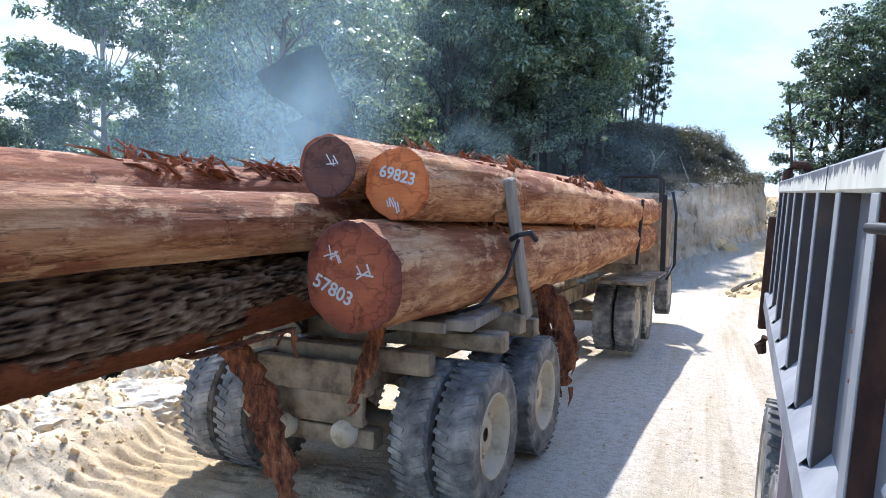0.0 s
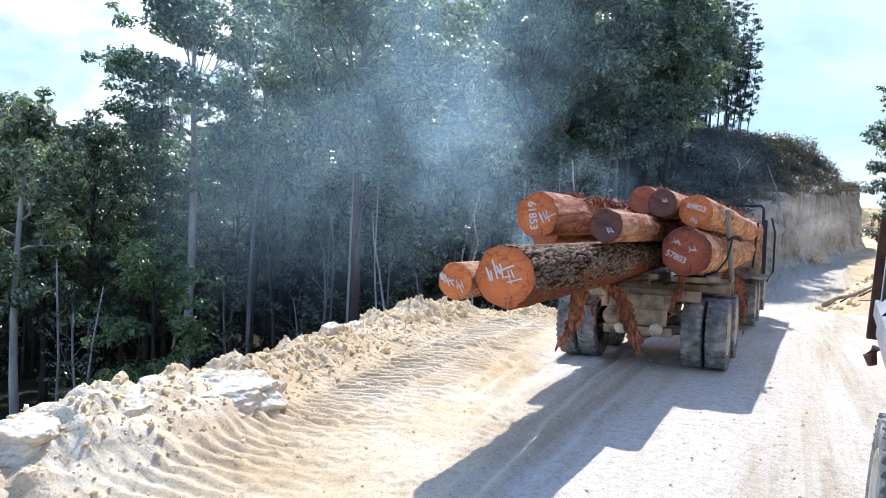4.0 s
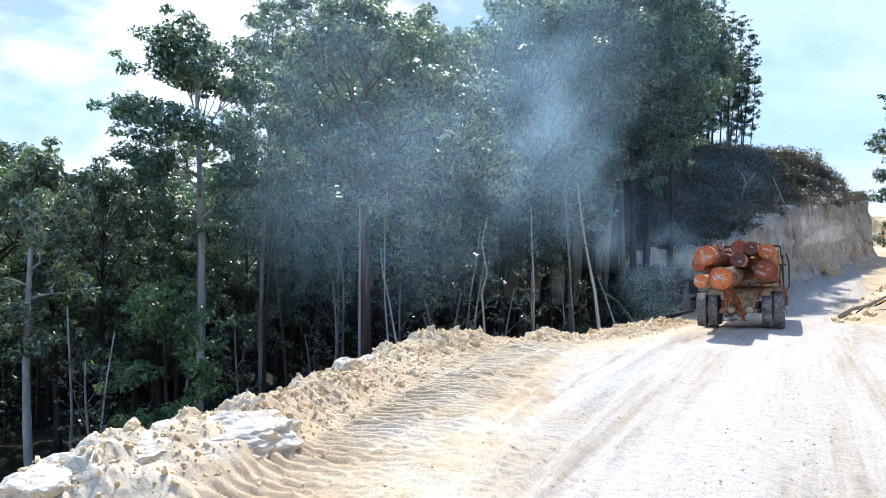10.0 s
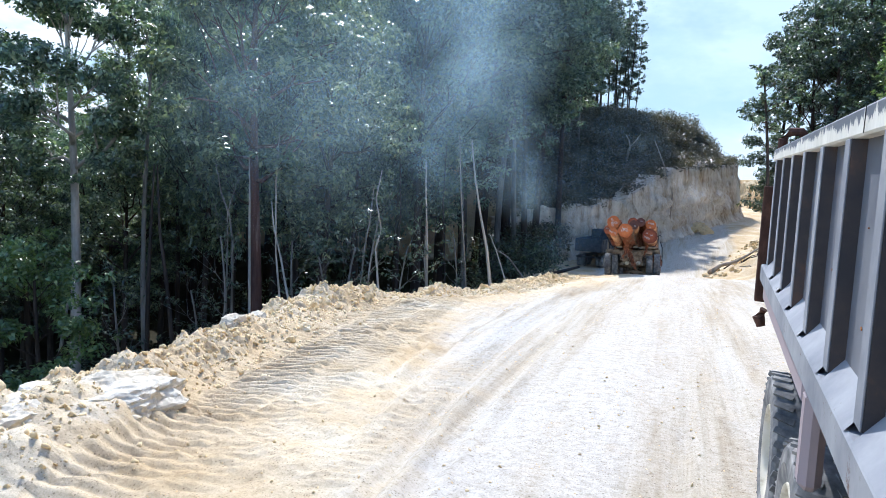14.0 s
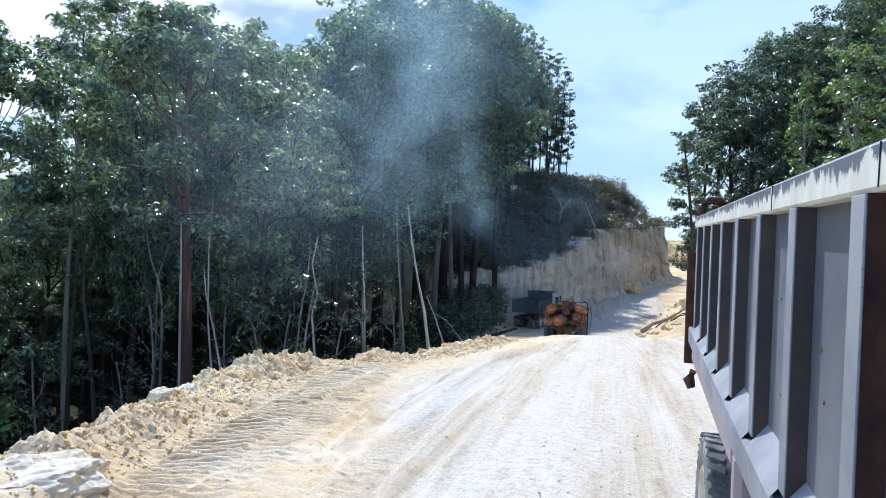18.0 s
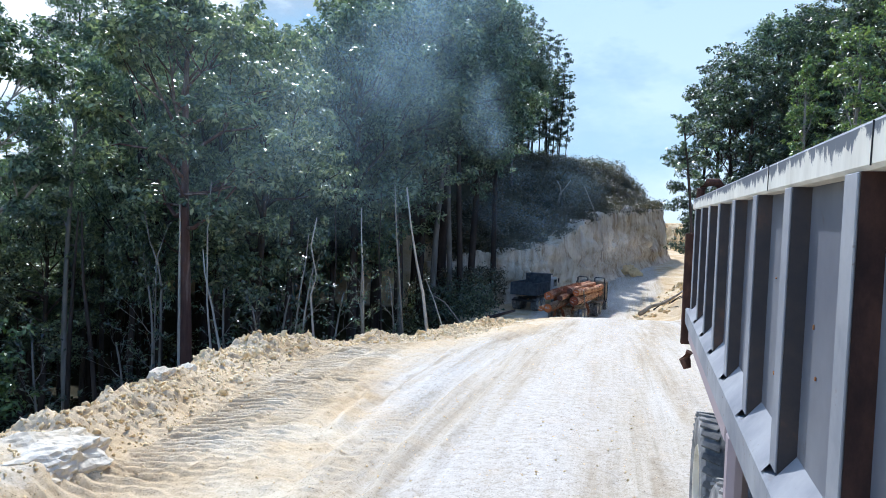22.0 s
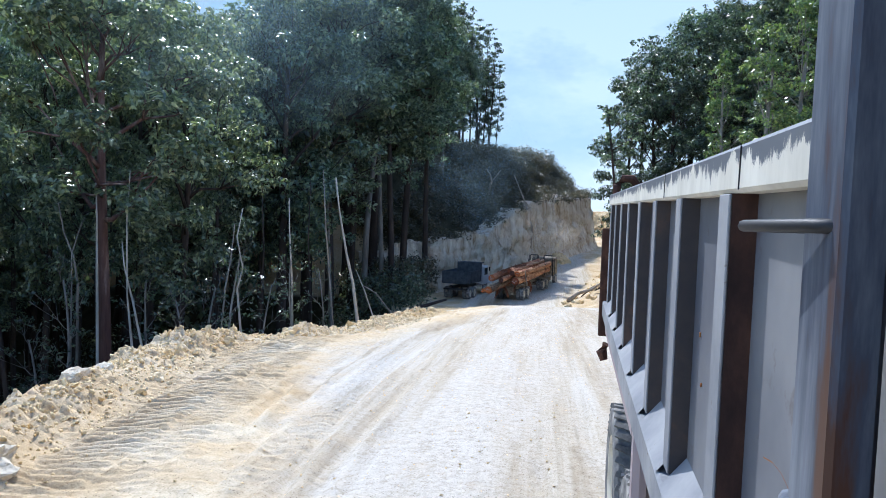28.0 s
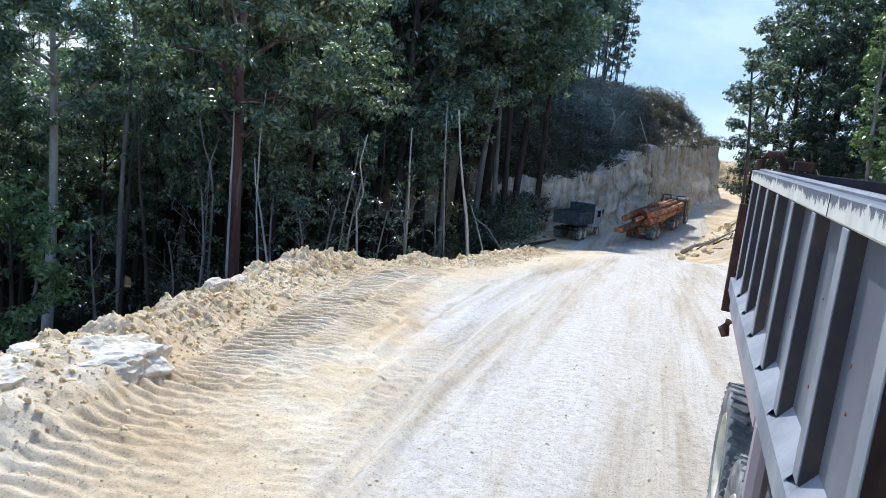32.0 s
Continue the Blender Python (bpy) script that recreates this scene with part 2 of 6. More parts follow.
def from_bm(name, bm, material, parent=None, label="", smooth=False, m=None):
    me = bpy.data.meshes.new(name)
    bm.normal_update()
    bm.to_mesh(me)
    bm.free()
    me.materials.append(MAT[material] if isinstance(material, str) else material)
    if smooth:
        me.polygons.foreach_set("use_smooth", [True] * len(me.polygons))
    ob = new(name, me)
    if parent is not None:
        ob.parent = parent
    if m is not None:
        ob.matrix_basis = m
    return tagged(ob, label)


def part(name, bm, material, parent, label="", smooth=False, m=None):
    return from_bm(name, bm, material, parent, label, smooth, m)


def arrays(name, verts, faces, material, parent=None, label="", smooth=False):
    me = bpy.data.meshes.new(name)
    verts = np.asarray(verts, dtype=np.float32)
    faces = np.asarray(faces, dtype=np.int32)
    k = faces.shape[1]
    me.vertices.add(len(verts))
    me.vertices.foreach_set("co", verts.ravel())
    me.loops.add(faces.size)
    me.loops.foreach_set("vertex_index", faces.ravel())
    me.polygons.add(len(faces))
    me.polygons.foreach_set("loop_start", np.arange(len(faces), dtype=np.int32) * k)
    me.update(calc_edges=True)
    me.materials.append(MAT[material] if isinstance(material, str) else material)
    if smooth:
        me.polygons.foreach_set("use_smooth", [True] * len(faces))
    ob = new(name, me)
    if parent is not None:
        ob.parent = parent
    return tagged(ob, label)


def box(bm, c, s, m=None, bevel=0.0):
    r = bmesh.ops.create_cube(bm, size=1.0)
    vs = r["verts"]
    mm = Matrix.Translation(c) @ (m or Matrix()) @ Matrix.Diagonal((*s, 1))
    bmesh.ops.transform(bm, matrix=mm, verts=vs)
    if bevel:
        es = list({e for v in vs for e in v.link_edges})
        bmesh.ops.bevel(bm, geom=es, offset=bevel, segments=1, affect="EDGES", profile=0.5)
    return bm


def boxed(c, s, m=None, bevel=0.008):
    return box(bmesh.new(), c, s, m, bevel)


def tube(bm, pts, radii, n=8, cap=True, wob=0.0, seed=0.0):
    rings = []
    pts = [Vector(p) for p in pts]
    for k, p in enumerate(pts):
        d = (pts[min(k + 1, len(pts) - 1)] - pts[max(k - 1, 0)]).normalized()
        u = d.orthogonal().normalized() if abs(d.z) < 0.9 else d.cross(Vector((1, 0, 0))).normalized()
        if abs(d.z) < 0.9:
            u = d.cross(Vector((0, 0, 1))).normalized()
        w = d.cross(u)
        r = radii[k] if isinstance(radii, (list, tuple)) else radii
        ring = []
        for j in range(n):
            a = 2 * math.pi * j / n
            q = p + (u * math.cos(a) + w * math.sin(a)) * r
            if wob:
                q += (q - p) * wob * noise.noise(q * 2.3 + Vector((seed, 0, 0)))
            ring.append(bm.verts.new(q))
        rings.append(ring)
    for a, b in zip(rings, rings[1:]):
        for j in range(n):
            bm.faces.new((a[j], a[(j + 1) % n], b[(j + 1) % n], b[j]))
    if cap:
        bm.faces.new(rings[0][::-1])
        bm.faces.new(rings[-1])
    return bm


def lathe(bm, profile, n=32, m=None):
    """Turns (radius, x) pairs about the x axis."""
    rings = []
    for r, x in profile:
        rings.append([bm.verts.new(Vector((x, r * math.cos(2 * math.pi * j / n), r * math.sin(2 * math.pi * j / n)))) for j in range(n)])
    for a, b in zip(rings, rings[1:]):
        for j in range(n):
            bm.faces.new((a[j], b[j], b[(j + 1) % n], a[(j + 1) % n]))
    return bm


def smooth_step(a, b, x):
    t = np.clip((x - a) / (b - a), 0, 1)
    return t * t * (3 - 2 * t)


# ---- the lie of the land ----
PROFILE_Y = [-60, 0, 5.8, 14.5, 20.6, 29.5, 34, 40, 45, 50, 56, 62, 68, 75, 90, 105, 120, 200, 400]
PROFILE_Z = [0.3, 0.1, 0.02, -0.28, -0.7, -1.3, -1.9, -3.1, -4.0, -4.45, -4.65, -4.55, -4.2, -3.4, -2.2, -1.4, -0.7, 3, 6]
EDGE_Y = [-60, 0, 3, 6, 9, 12, 15, 18, 23, 28, 36, 42, 48, 54, 60, 66, 400]
EDGE_X = [-4.6, -4.8, -5.0, -5.5, -6.2, -7.0, -6.9, -6.3, -5.4, -4.8, -5.2, -6.5, -9, -11, -12, -12.5, -12.5]
WALL = [(-16, 60), (-9.8, 63), (-6.2, 69), (-4.2, 74), (-2.0, 79), (1.6, 89), (5.0, 100), (6.5, 106.5), (6.2, 109), (3.0, 114), (-8, 124)]
WALL_H = [3.6, 4.6, 4.8, 5.8, 7.0, 7.2, 7.1, 6.9, 6.5, 5.5, 5.0]
MID_Y, MID_X = [-60, 40, 60, 70, 85, 105, 120, 150, 200], [-1.5, -1.5, -1.5, 0.8, 4.6, 9.0, 12.5, 22, 45]


HEAP_Y = [-60, 3.0, 3.6, 4.4, 5.2, 5.7, 6.05, 6.5, 7.2, 7.9, 8.8, 10.6, 12.1, 13.0, 14.5, 15.6, 17.2, 17.9, 18.5, 19.2, 20.5, 22.2, 24.5, 31]
HEAP_H = [0.14, 0.18, 0.28, 0.22, 0.16, 0.2, 0.32, 0.14, 0.11, 0.22, 0.26, 0.2, 0.18, 0.32, 0.3, 0.09, 0.03, 0.25, 0.33, 0.17, 0.09, 0.19, 0.17, 0.07]


def road_z(y):
    y = np.asarray(y, float)
    return sum(np.interp(y + d, PROFILE_Y, PROFILE_Z) for d in (-2.4, -1.6, -0.8, 0, 0.8, 1.6, 2.4)) / 7


def edge_x(y):
    return np.interp(y, EDGE_Y, EDGE_X)


def wall_x(y):
    return np.interp(y, [p[1] for p in WALL], [p[0] for p in WALL])


def lumps(x, y, s, seed=0.0):
    out = np.zeros(x.shape)
    rs = np.random.RandomState(int(seed * 10) + 3)
    for k in range(5):
        f = s * 1.9 ** k
        a, b, c, d = rs.rand(4) * 6.28
        out += (np.sin(f * (x * math.cos(a) + y * math.sin(a)) + b) * np.sin(f * 1.13 * (y * math.cos(c) - x * math.sin(c)) + d)) / 1.6 ** k
    return out


def clods(x, y, cell, seed):
    """Broken blocks with tilted tops, one in each jittered cell."""
    cx, cy = np.floor(x / cell), np.floor(y / cell)
    best = np.zeros(np.broadcast(x, y).shape)
    for i in (-1, 0, 1):
        for j in (-1, 0, 1):
            a, b = cx + i, cy + j
            h1 = np.modf(np.abs(np.sin(a * 127.1 + b * 311.7 + seed) * 43758.5453))[0]
            h2 = np.modf(np.abs(np.sin(a * 269.5 + b * 183.3 + seed) * 28001.8384))[0]
            h3 = np.modf(np.abs(np.sin(a * 419.2 + b * 371.9 + seed) * 19642.349))[0]
            px, py = (a + 0.1 + 0.8 * h1) * cell, (b + 0.1 + 0.8 * h2) * cell
            r = cell * (0.25 + 0.5 * h3)
            dx, dy = np.abs(x - px) / r, np.abs(y - py) / r * (0.8 + 0.5 * h1)
            d = np.maximum(np.hypot(dx, dy), 0.92 * np.maximum(dx * (0.6 + h2), dy))
            tilt = (x - px) / r * (h1 - 0.5) + (y - py) / r * (h3 - 0.5)
            best = np.maximum(best, r * np.clip((1 - d) * 2.6, 0, 1) * (0.40 + 0.40 * h2 + 0.7 * tilt))
    return best


TREADS = [(-4.05, 0.40), (-3.40, 0.26), (-2.35, 0.2), (-4.70, 0.26)]    # x of each track, half width


def land(x, y, fine=False):
    """Height of the ground before loose rubble is laid on it."""
    x, y = np.asarray(x, float), np.asarray(y, float)
    z = road_z(y)
    bank = np.where(x < -0.7, 0.06, 0.02) * np.clip(x + 0.7, -7, 4)
    z = z + bank * (1 - smooth_step(34, 50, y))
    e = edge_x(y)
    # wheel ruts along the road and small waves
    z = z + (0.010 * lumps(x, y * 0.35, 2.1, 1.0) + 0.006 * lumps(x * 0.9, y * 0.12, 3.0, 6.0)) * (1 - smooth_step(26, 40, y))
    # tyre treads pressed into the soft shoulder
    wander = 0.22 * np.sin(y * 0.33 + 1.0) + 0.12 * np.sin(y * 0.9)
    for k, (off, half) in enumerate(TREADS):
        u = (x - off - 0.3 * wander + (0.13, 0.12, 0.03, 0.14)[k] * (y - 5)) / half
        inside = smooth_step(1.15, 0.85, np.abs(u)) * smooth_step(e + 0.7, e + 1.1, x)
        saw = np.modf(np.abs(y - 0.06 * u + 0.06 * u * u + 0.05 * np.sin(y * 2.1 + k)) / (0.165, 0.14, 0.14, 0.15)[k])[0]
        ridge = smooth_step(0.0, 0.3, saw) * smooth_step(1.0, 0.45, saw)
        worn = smooth_step(-0.9, 0.2, lumps(x * 0.6, y * 0.5, 0.8, 8.0 + k))
        z = z + inside * (y < 30) * ((0.6 + 0.4 * worn) * (0.042 + 0.048 * smooth_step(5, 8, y)) * ridge - 0.028) * (1.0, 0.55, 0.3, 0.7)[k] * ((k < 3) | (y > 6.5)) + 0.012 * np.exp(-((np.abs(u) - 1.2) / 0.22) ** 2) * (y < 30)
    # long narrow grooves dragged by wheels
    for k, (off, bend, deep) in enumerate(((-3.0, 0.10, 0.035), (-2.62, 0.09, 0.025), (-2.0, 0.05, 0.03), (-1.62, 0.04, 0.022), (-0.55, 0.0, 0.016), (0.12, -0.01, 0.02), (0.62, 0.0, 0.02))):
        u = (x - off + bend * (y - 5) + 0.06 * np.sin(y * 0.7 + k)) / 0.075
        z = z + 1.5 * deep * (1.1 * np.exp(-((u - 1.9) / 0.9) ** 2) - 1.3 * np.exp(-u * u)) * smooth_step(-0.5, 0.5, lumps(x * 0.2, y * 0.4, 1.1, 20.0 + k)) * (1 - smooth_step(22, 34, y))
    shoulder = smooth_step(e + 4.6, e + 2.6, x) * smooth_step(e + 0.2, e + 1.0, x) * (y < 34)
    z = z + shoulder * 0.04 * lumps(x, y, 1.2, 2.0)
    # berm along the drop
    crest = np.exp(-((x - e - 0.05) / np.where(x > e, 0.58, 0.75)) ** 2) * smooth_step(31, 25, y)
    heap = np.interp(y, HEAP_Y, HEAP_H) * (1 + 0.22 * lumps(x, y, 1.7, 3.0))
    z = z + np.interp(y, [14.5, 17, 20.5, 24, 29, 36], [0, -0.25, -0.40, -0.30, -0.22, 0]) * smooth_step(e + 3.2, e + 0.4, x)
    z = z + crest * heap
    if fine:
        rough = np.clip(1.3 * np.exp(-((x - e - 0.1) / 0.85) ** 2) - 0.12, 0, 1) * smooth_step(33, 26, y)
        patch = 0.45 + 0.55 * smooth_step(-0.5, 0.6, lumps(x, y, 0.9, 12.0))
        z = z + rough * patch * (0.55 * clods(x, y, 0.36, 1.0) + 0.75 * clods(x + 5, y, 0.19, 2.0) + 0.9 * clods(x, y + 3, 0.12, 3.0))
        soft = shoulder * smooth_step(-0.2, 0.9, lumps(x, y, 0.7, 14.0))
        z = z + soft * (0.28 * clods(x, y, 0.22, 5.0) + 0.3 * clods(x, y, 0.12, 6.0))
        # the slab of fresh white rock pushed up in the berm
        slab = np.exp(-(((x - e - 0.40) / 0.66) ** 2 + ((y - 4.6) / 1.4) ** 2) ** 2)
        z = z + slab * (0.14 + 0.26 * clods(x * 0.8, y * 0.6 + x * 0.3, 0.9, 7.0))
    # the drop to the forest floor
    gorge = 1 - smooth_step(44, 58, y)
    fall = np.clip(e - 0.35 - x, 0, 400)
    z = z - gorge * (np.minimum(fall * 0.85, 6.0 + 0.05 * fall) + 0.5 * lumps(x, y, 0.25, 4.0) * smooth_step(2, 6, fall))
    # hill behind the cut wall
    wx = wall_x(y)
    behind = np.clip(wx - x, 0, 90) * smooth_step(57, 62, y) * (1 - smooth_step(-35, -70, x))
    up = np.interp(y, [p[1] for p in WALL], WALL_H)
    rise = np.interp(y, [60, 70, 76, 82, 90, 97, 103, 108, 115], [6.3, 6.6, 6.0, 5.6, 5.6, 5.7, 5.6, 4.8, 3.0])
    wide = np.interp(y, [80, 92, 100, 107], [10.5, 9.0, 7.0, 5.0])
    z = z + smooth_step(0.3, 1.8, behind) * up + smooth_step(0.0, 1.0, (behind - 0.6) / wide) * rise + np.clip(behind - 9, 0, 40) * 0.08
    # right side: cut bank by the parked truck, then rough slopes
    r = np.clip(x - 6.6, 0, 60) * smooth_step(27, 22, y)
    z = z + smooth_step(0.3, 2.5, r) * 6.0 + np.clip(r - 2, 0, 40) * 0.35
    mid = np.interp(y, MID_Y, MID_X)
    rr = np.clip(x - mid - 3.6, 0, 120) * smooth_step(30, 40, y)
    z = z + np.minimum(rr, 4.0) * 0.40 + np.clip(rr - 7, 0, 3) * 0.9 + np.clip(rr - 10, 0, 70) * 0.42 + smooth_step(1, 3, rr) * 0.35 * lumps(x, y, 0.8, 5.0)
    return z


def axis_steps(knots):
    out = []
    for (a, s0), (b, s1) in zip(knots, knots[1:]):
        p = a
        while p < b - 1e-6:
            out.append(p)
            p += s0 + (s1 - s0) * (p - a) / (b - a)
    out.append(knots[-1][0])
    return np.array(out)


def make_ground():
    xs = axis_steps([(-700, 120), (-120, 14), (-40, 2.5), (-12, 0.4), (-8.2, 0.06), (-4.4, 0.05), (-1.8, 0.06), (0.9, 0.09), (2, 0.25), (8, 0.5), (30, 2.0), (120, 14), (700, 120)])
    ys = axis_steps([(-120, 30), (-15, 2), (0, 0.05), (2.5, 0.027), (13, 0.03), (18, 0.04), (21, 0.08), (34, 0.3), (75, 0.8), (150, 4), (300, 30), (900, 150)])
    gx, gy = np.meshgrid(xs, ys)
    gz = land(gx, gy, True)
    nx, ny = len(xs), len(ys)
    v = np.stack([gx, gy, gz], -1).reshape(-1, 3)
    i = (np.arange(ny - 1)[:, None] * nx + np.arange(nx - 1)[None, :]).ravel()
    f = np.stack([i, i + 1, i + 1 + nx, i + nx], -1)
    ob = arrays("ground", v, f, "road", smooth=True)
    e, mid = edge_x(v[:, 1]), np.interp(v[:, 1], MID_Y, MID_X)
    x, y = v[:, 0], v[:, 1]
    side = np.maximum(smooth_step(e + 4.2, e + 1.6, x) * smooth_step(62, 50, y), smooth_step(mid + 2.6, mid + 4.4, x) * smooth_step(32, 40, y))
    side = np.maximum(side, smooth_step(mid - 4, mid - 6, x) * smooth_step(46, 54, y))
    side = np.maximum(side, smooth_step(4.4, 6.2, x))
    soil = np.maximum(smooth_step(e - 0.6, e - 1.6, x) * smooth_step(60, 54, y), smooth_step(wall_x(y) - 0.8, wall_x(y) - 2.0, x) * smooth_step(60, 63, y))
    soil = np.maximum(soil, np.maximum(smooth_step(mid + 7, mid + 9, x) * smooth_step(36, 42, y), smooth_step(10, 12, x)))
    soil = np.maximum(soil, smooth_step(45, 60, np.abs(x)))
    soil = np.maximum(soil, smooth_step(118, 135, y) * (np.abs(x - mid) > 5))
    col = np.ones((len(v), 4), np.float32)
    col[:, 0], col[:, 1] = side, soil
    col[:, 2] = 0.44 * np.exp(-(((x - e - 0.45) / 0.6) ** 2 + ((y - 4.9) / 1.1) ** 2) ** 2) + 0.22 * np.exp(-((x - e) / 0.35) ** 2) * (np.abs(y - 8.6) < 0.8)
    lane_x = np.interp(y, [0, 4, 6, 10, 15, 24, 32, 45, 60, 75, 100, 120], [-1.2, -1.05, -0.9, -0.5, -0.4, -0.1, -0.6, -1.3, -1.0, 1.6, 7.0, 11.5])
    col[:, 3] = 0.38 * np.exp(-((x - lane_x) / (0.95 + 0.01 * y)) ** 4) + 0.22 * np.exp(-((x - lane_x - 1.7) / 0.5) ** 2)
    layer = ob.data.color_attributes.new("zone", "FLOAT_COLOR", "POINT")
    layer.data.foreach_set("color", col.ravel())
    return tagged(ob, "pale crushed limestone road with yellow earth shoulders", "ground", kind="structure")


make_ground()


def backdrop():
    """Far sky with broken cloud, beyond everything."""
    m = bpy.data.materials.new("sky_with_cloud")
    m.use_nodes = True
    nt = m.node_tree
    nt.nodes.remove(nt.nodes["Principled BSDF"])
    v = coords(m, (1 / 600, 1 / 600, 1 / 300))
    sep = nt.nodes.new("ShaderNodeSeparateXYZ")
    wire(m, v, sep.inputs[0])
    blue = ramp(m, sep.outputs["Z"], [(0.0, (0.35, 0.41, 0.44)), (0.25, (0.255, 0.345, 0.40)), (0.9, (0.145, 0.25, 0.345))])
    cloud = ramp(m, fractal(m, coords(m, (1 / 260, 1 / 260, 1 / 120)), 1.0, 7, 0.58), [(0.36, (0, 0, 0)), (0.52, (1, 1, 1))])
    shade = ramp(m, fractal(m, coords(m, (1 / 140, 1 / 140, 1 / 60)), 1.0, 5, 0.55), [(0.36, (0.24, 0.28, 0.31)), (0.52, (0.58, 0.60, 0.61))])
    west = ramp(m, sep.outputs["X"], [(0.0, (1, 1, 1)), (0.35, (1, 1, 1)), (0.50, (0.28, 0.28, 0.28))])
    off = nt.nodes.new("ShaderNodeMath")
    off.operation = "ADD"
    wire(m, sep.outputs["X"], off.inputs[0])
    off.inputs[1].default_value = 0.75
    nt.links.new(off.outputs[0], west.node.inputs["Fac"])
    c = mixed(m, mixed(m, 1.0, cloud, west, "MULTIPLY"), blue, shade)
    em = nt.nodes.new("ShaderNodeEmission")
    wire(m, c, em.inputs["Color"])
    wire(m, em.outputs[0], nt.nodes["Material Output"].inputs["Surface"])
    verts, faces = [], []
    nh, nv = 60, 14
    for i in range(nh + 1):
        a = radians(-85 + 140 * i / nh)
        for j in range(nv + 1):
            e = radians(-4 + 41 * j / nv)
            verts.append((700 * math.sin(a) * math.cos(e), 700 * math.cos(a) * math.cos(e), 700 * math.sin(e)))
    for i in range(nh):
        for j in range(nv):
            k = i * (nv + 1) + j
            faces.append((k, k + 1, k + nv + 2, k + nv + 1))
    ob = arrays("backdrop", verts, faces, m, smooth=True)
    ob.visible_shadow = False
    tagged(ob, "pale blue sky with bright broken cloud", "sky", kind="structure")


backdrop()


def cliff(name, line, heights, label, seed, depth=0.5, step=0.22, lean=0.12, face="cliff"):
    """A cut earth face along a line of (x, y), ragged and grooved."""
    pts = [Vector((x, y, 0)) for x, y in line]
    seg = [0.0]
    for a, b in zip(pts, pts[1:]):
        seg.append(seg[-1] + (b - a).length)
    n = int(seg[-1] / step)
    rows = 34
    verts = []
    for i in range(n + 1):
        s = seg[-1] * i / n
        x = float(np.interp(s, seg, [p.x for p in pts]))
        y = float(np.interp(s, seg, [p.y for p in pts]))
        d = 0.6
        x2 = float(np.interp(s + d, seg, [p.x for p in pts])) - float(np.interp(s - d, seg, [p.x for p in pts]))
        y2 = float(np.interp(s + d, seg, [p.y for p in pts])) - float(np.interp(s - d, seg, [p.y for p in pts]))
        l = math.hypot(x2, y2) or 1
        nx, ny = y2 / l, -x2 / l
        z0 = float(land(np.array([x + nx * 1.4]), np.array([y + ny * 1.4]))[0]) - 0.5
        h = float(np.interp(s, np.interp(np.linspace(0, len(seg) - 1, len(heights)), range(len(seg)), seg), heights)) + 0.5 + 0.9 * noise.fractal(Vector((s * 0.35, seed, 0)), 0.7, 2.0, 5)
        for j in range(rows + 1):
            k = j / rows
            groove = noise.fractal(Vector((s * 0.9, k * h * 0.16, seed)), 0.7, 2.1, 6) + 0.5 * abs(noise.noise(Vector((s * 1.7, k * h * 0.1, seed + 4))))
            chunk = noise.fractal(Vector((s * 0.45, k * h * 0.6, seed + 9)), 0.8, 2.0, 6)
            out = 1.0 - lean * k * h + depth * (groove * 0.8 + chunk * 0.7) * (0.3 + 0.7 * math.sin(math.pi * min(1, k * 1.1))) + 1.3 * max(0, 0.18 - k) * 4
            verts.append((x + nx * out, y + ny * out, z0 + k * h))
        verts.append((x - nx * 3.0, y - ny * 3.0, z0 + h + 0.1))
    m = rows + 2
    f = []
    for i in range(n):
        for j in range(m - 1):
            a = i * m + j
            f.append((a, a + m, a + m + 1, a + 1))
    ob = arrays(name, verts, f, face, smooth=False)
    return tagged(ob, label, "cut bank", kind="structure")


cliff("cut_bank_left", WALL, WALL_H, "grooved yellow limestone road cut with dark grass on top", 2.0, 1.0, 0.22)
cliff("cut_bank_right", [(14, 37), (10.2, 33), (8.9, 29), (8.8, 24), (8.3, 18), (7.6, 6), (7.6, -14)], [1.5, 3.0, 4.2, 6.5, 8, 8, 7], "steep ochre limestone bank close beside the road", 5.0, 1.3, 0.2, face="ochre")
cliff("cut_bank_far", [(9.4, 150), (9.6, 134), (12.8, 116), (14.4, 95), (15, 75), (16, 58), (18, 46)], [3.4, 3.6, 3.4, 3.0, 3.2, 3.4, 2.5], "low yellow road cut far up the road", 8.0, 0.5, 0.4, face="ochre")


# ---- trees ----
def leaf_cloud(centres, radii, count, size, rs, flat=0.7):
    """Quads scattered in soft ellipsoids: (verts, faces)."""
    centres, radii = np.asarray(centres, float), np.asarray(radii, float)
    w = radii ** 2
    pick = rs.choice(len(centres), count, p=w / w.sum())
    d = rs.normal(size=(count, 3))
    d /= np.linalg.norm(d, axis=1, keepdims=True)
    r = rs.rand(count, 1) ** 0.42
    p = centres[pick] + d * r * radii[pick][:, None] * np.array([1, 1, flat])
    nrm = 0.55 * d + np.array([0, 0, 0.5]) + 0.42 * rs.normal(size=(count, 3))
    nrm /= np.linalg.norm(nrm, axis=1, keepdims=True)
    u = np.cross(nrm, rs.normal(size=(count, 3)))
    u /= np.linalg.norm(u, axis=1, keepdims=True)
    v = np.cross(nrm, u)
    s = size * (0.6 + 0.8 * rs.rand(count, 1))
    a, b = u * s, v * s * 0.5
    droop = np.array([0, 0, -0.25]) * s
    quads = np.stack([p - a + droop, p - b * 0.9, p + a + droop, p + b * 0.9], 1)
    f = np.arange(count * 4).reshape(-1, 4)
    return quads.reshape(-1, 3), f


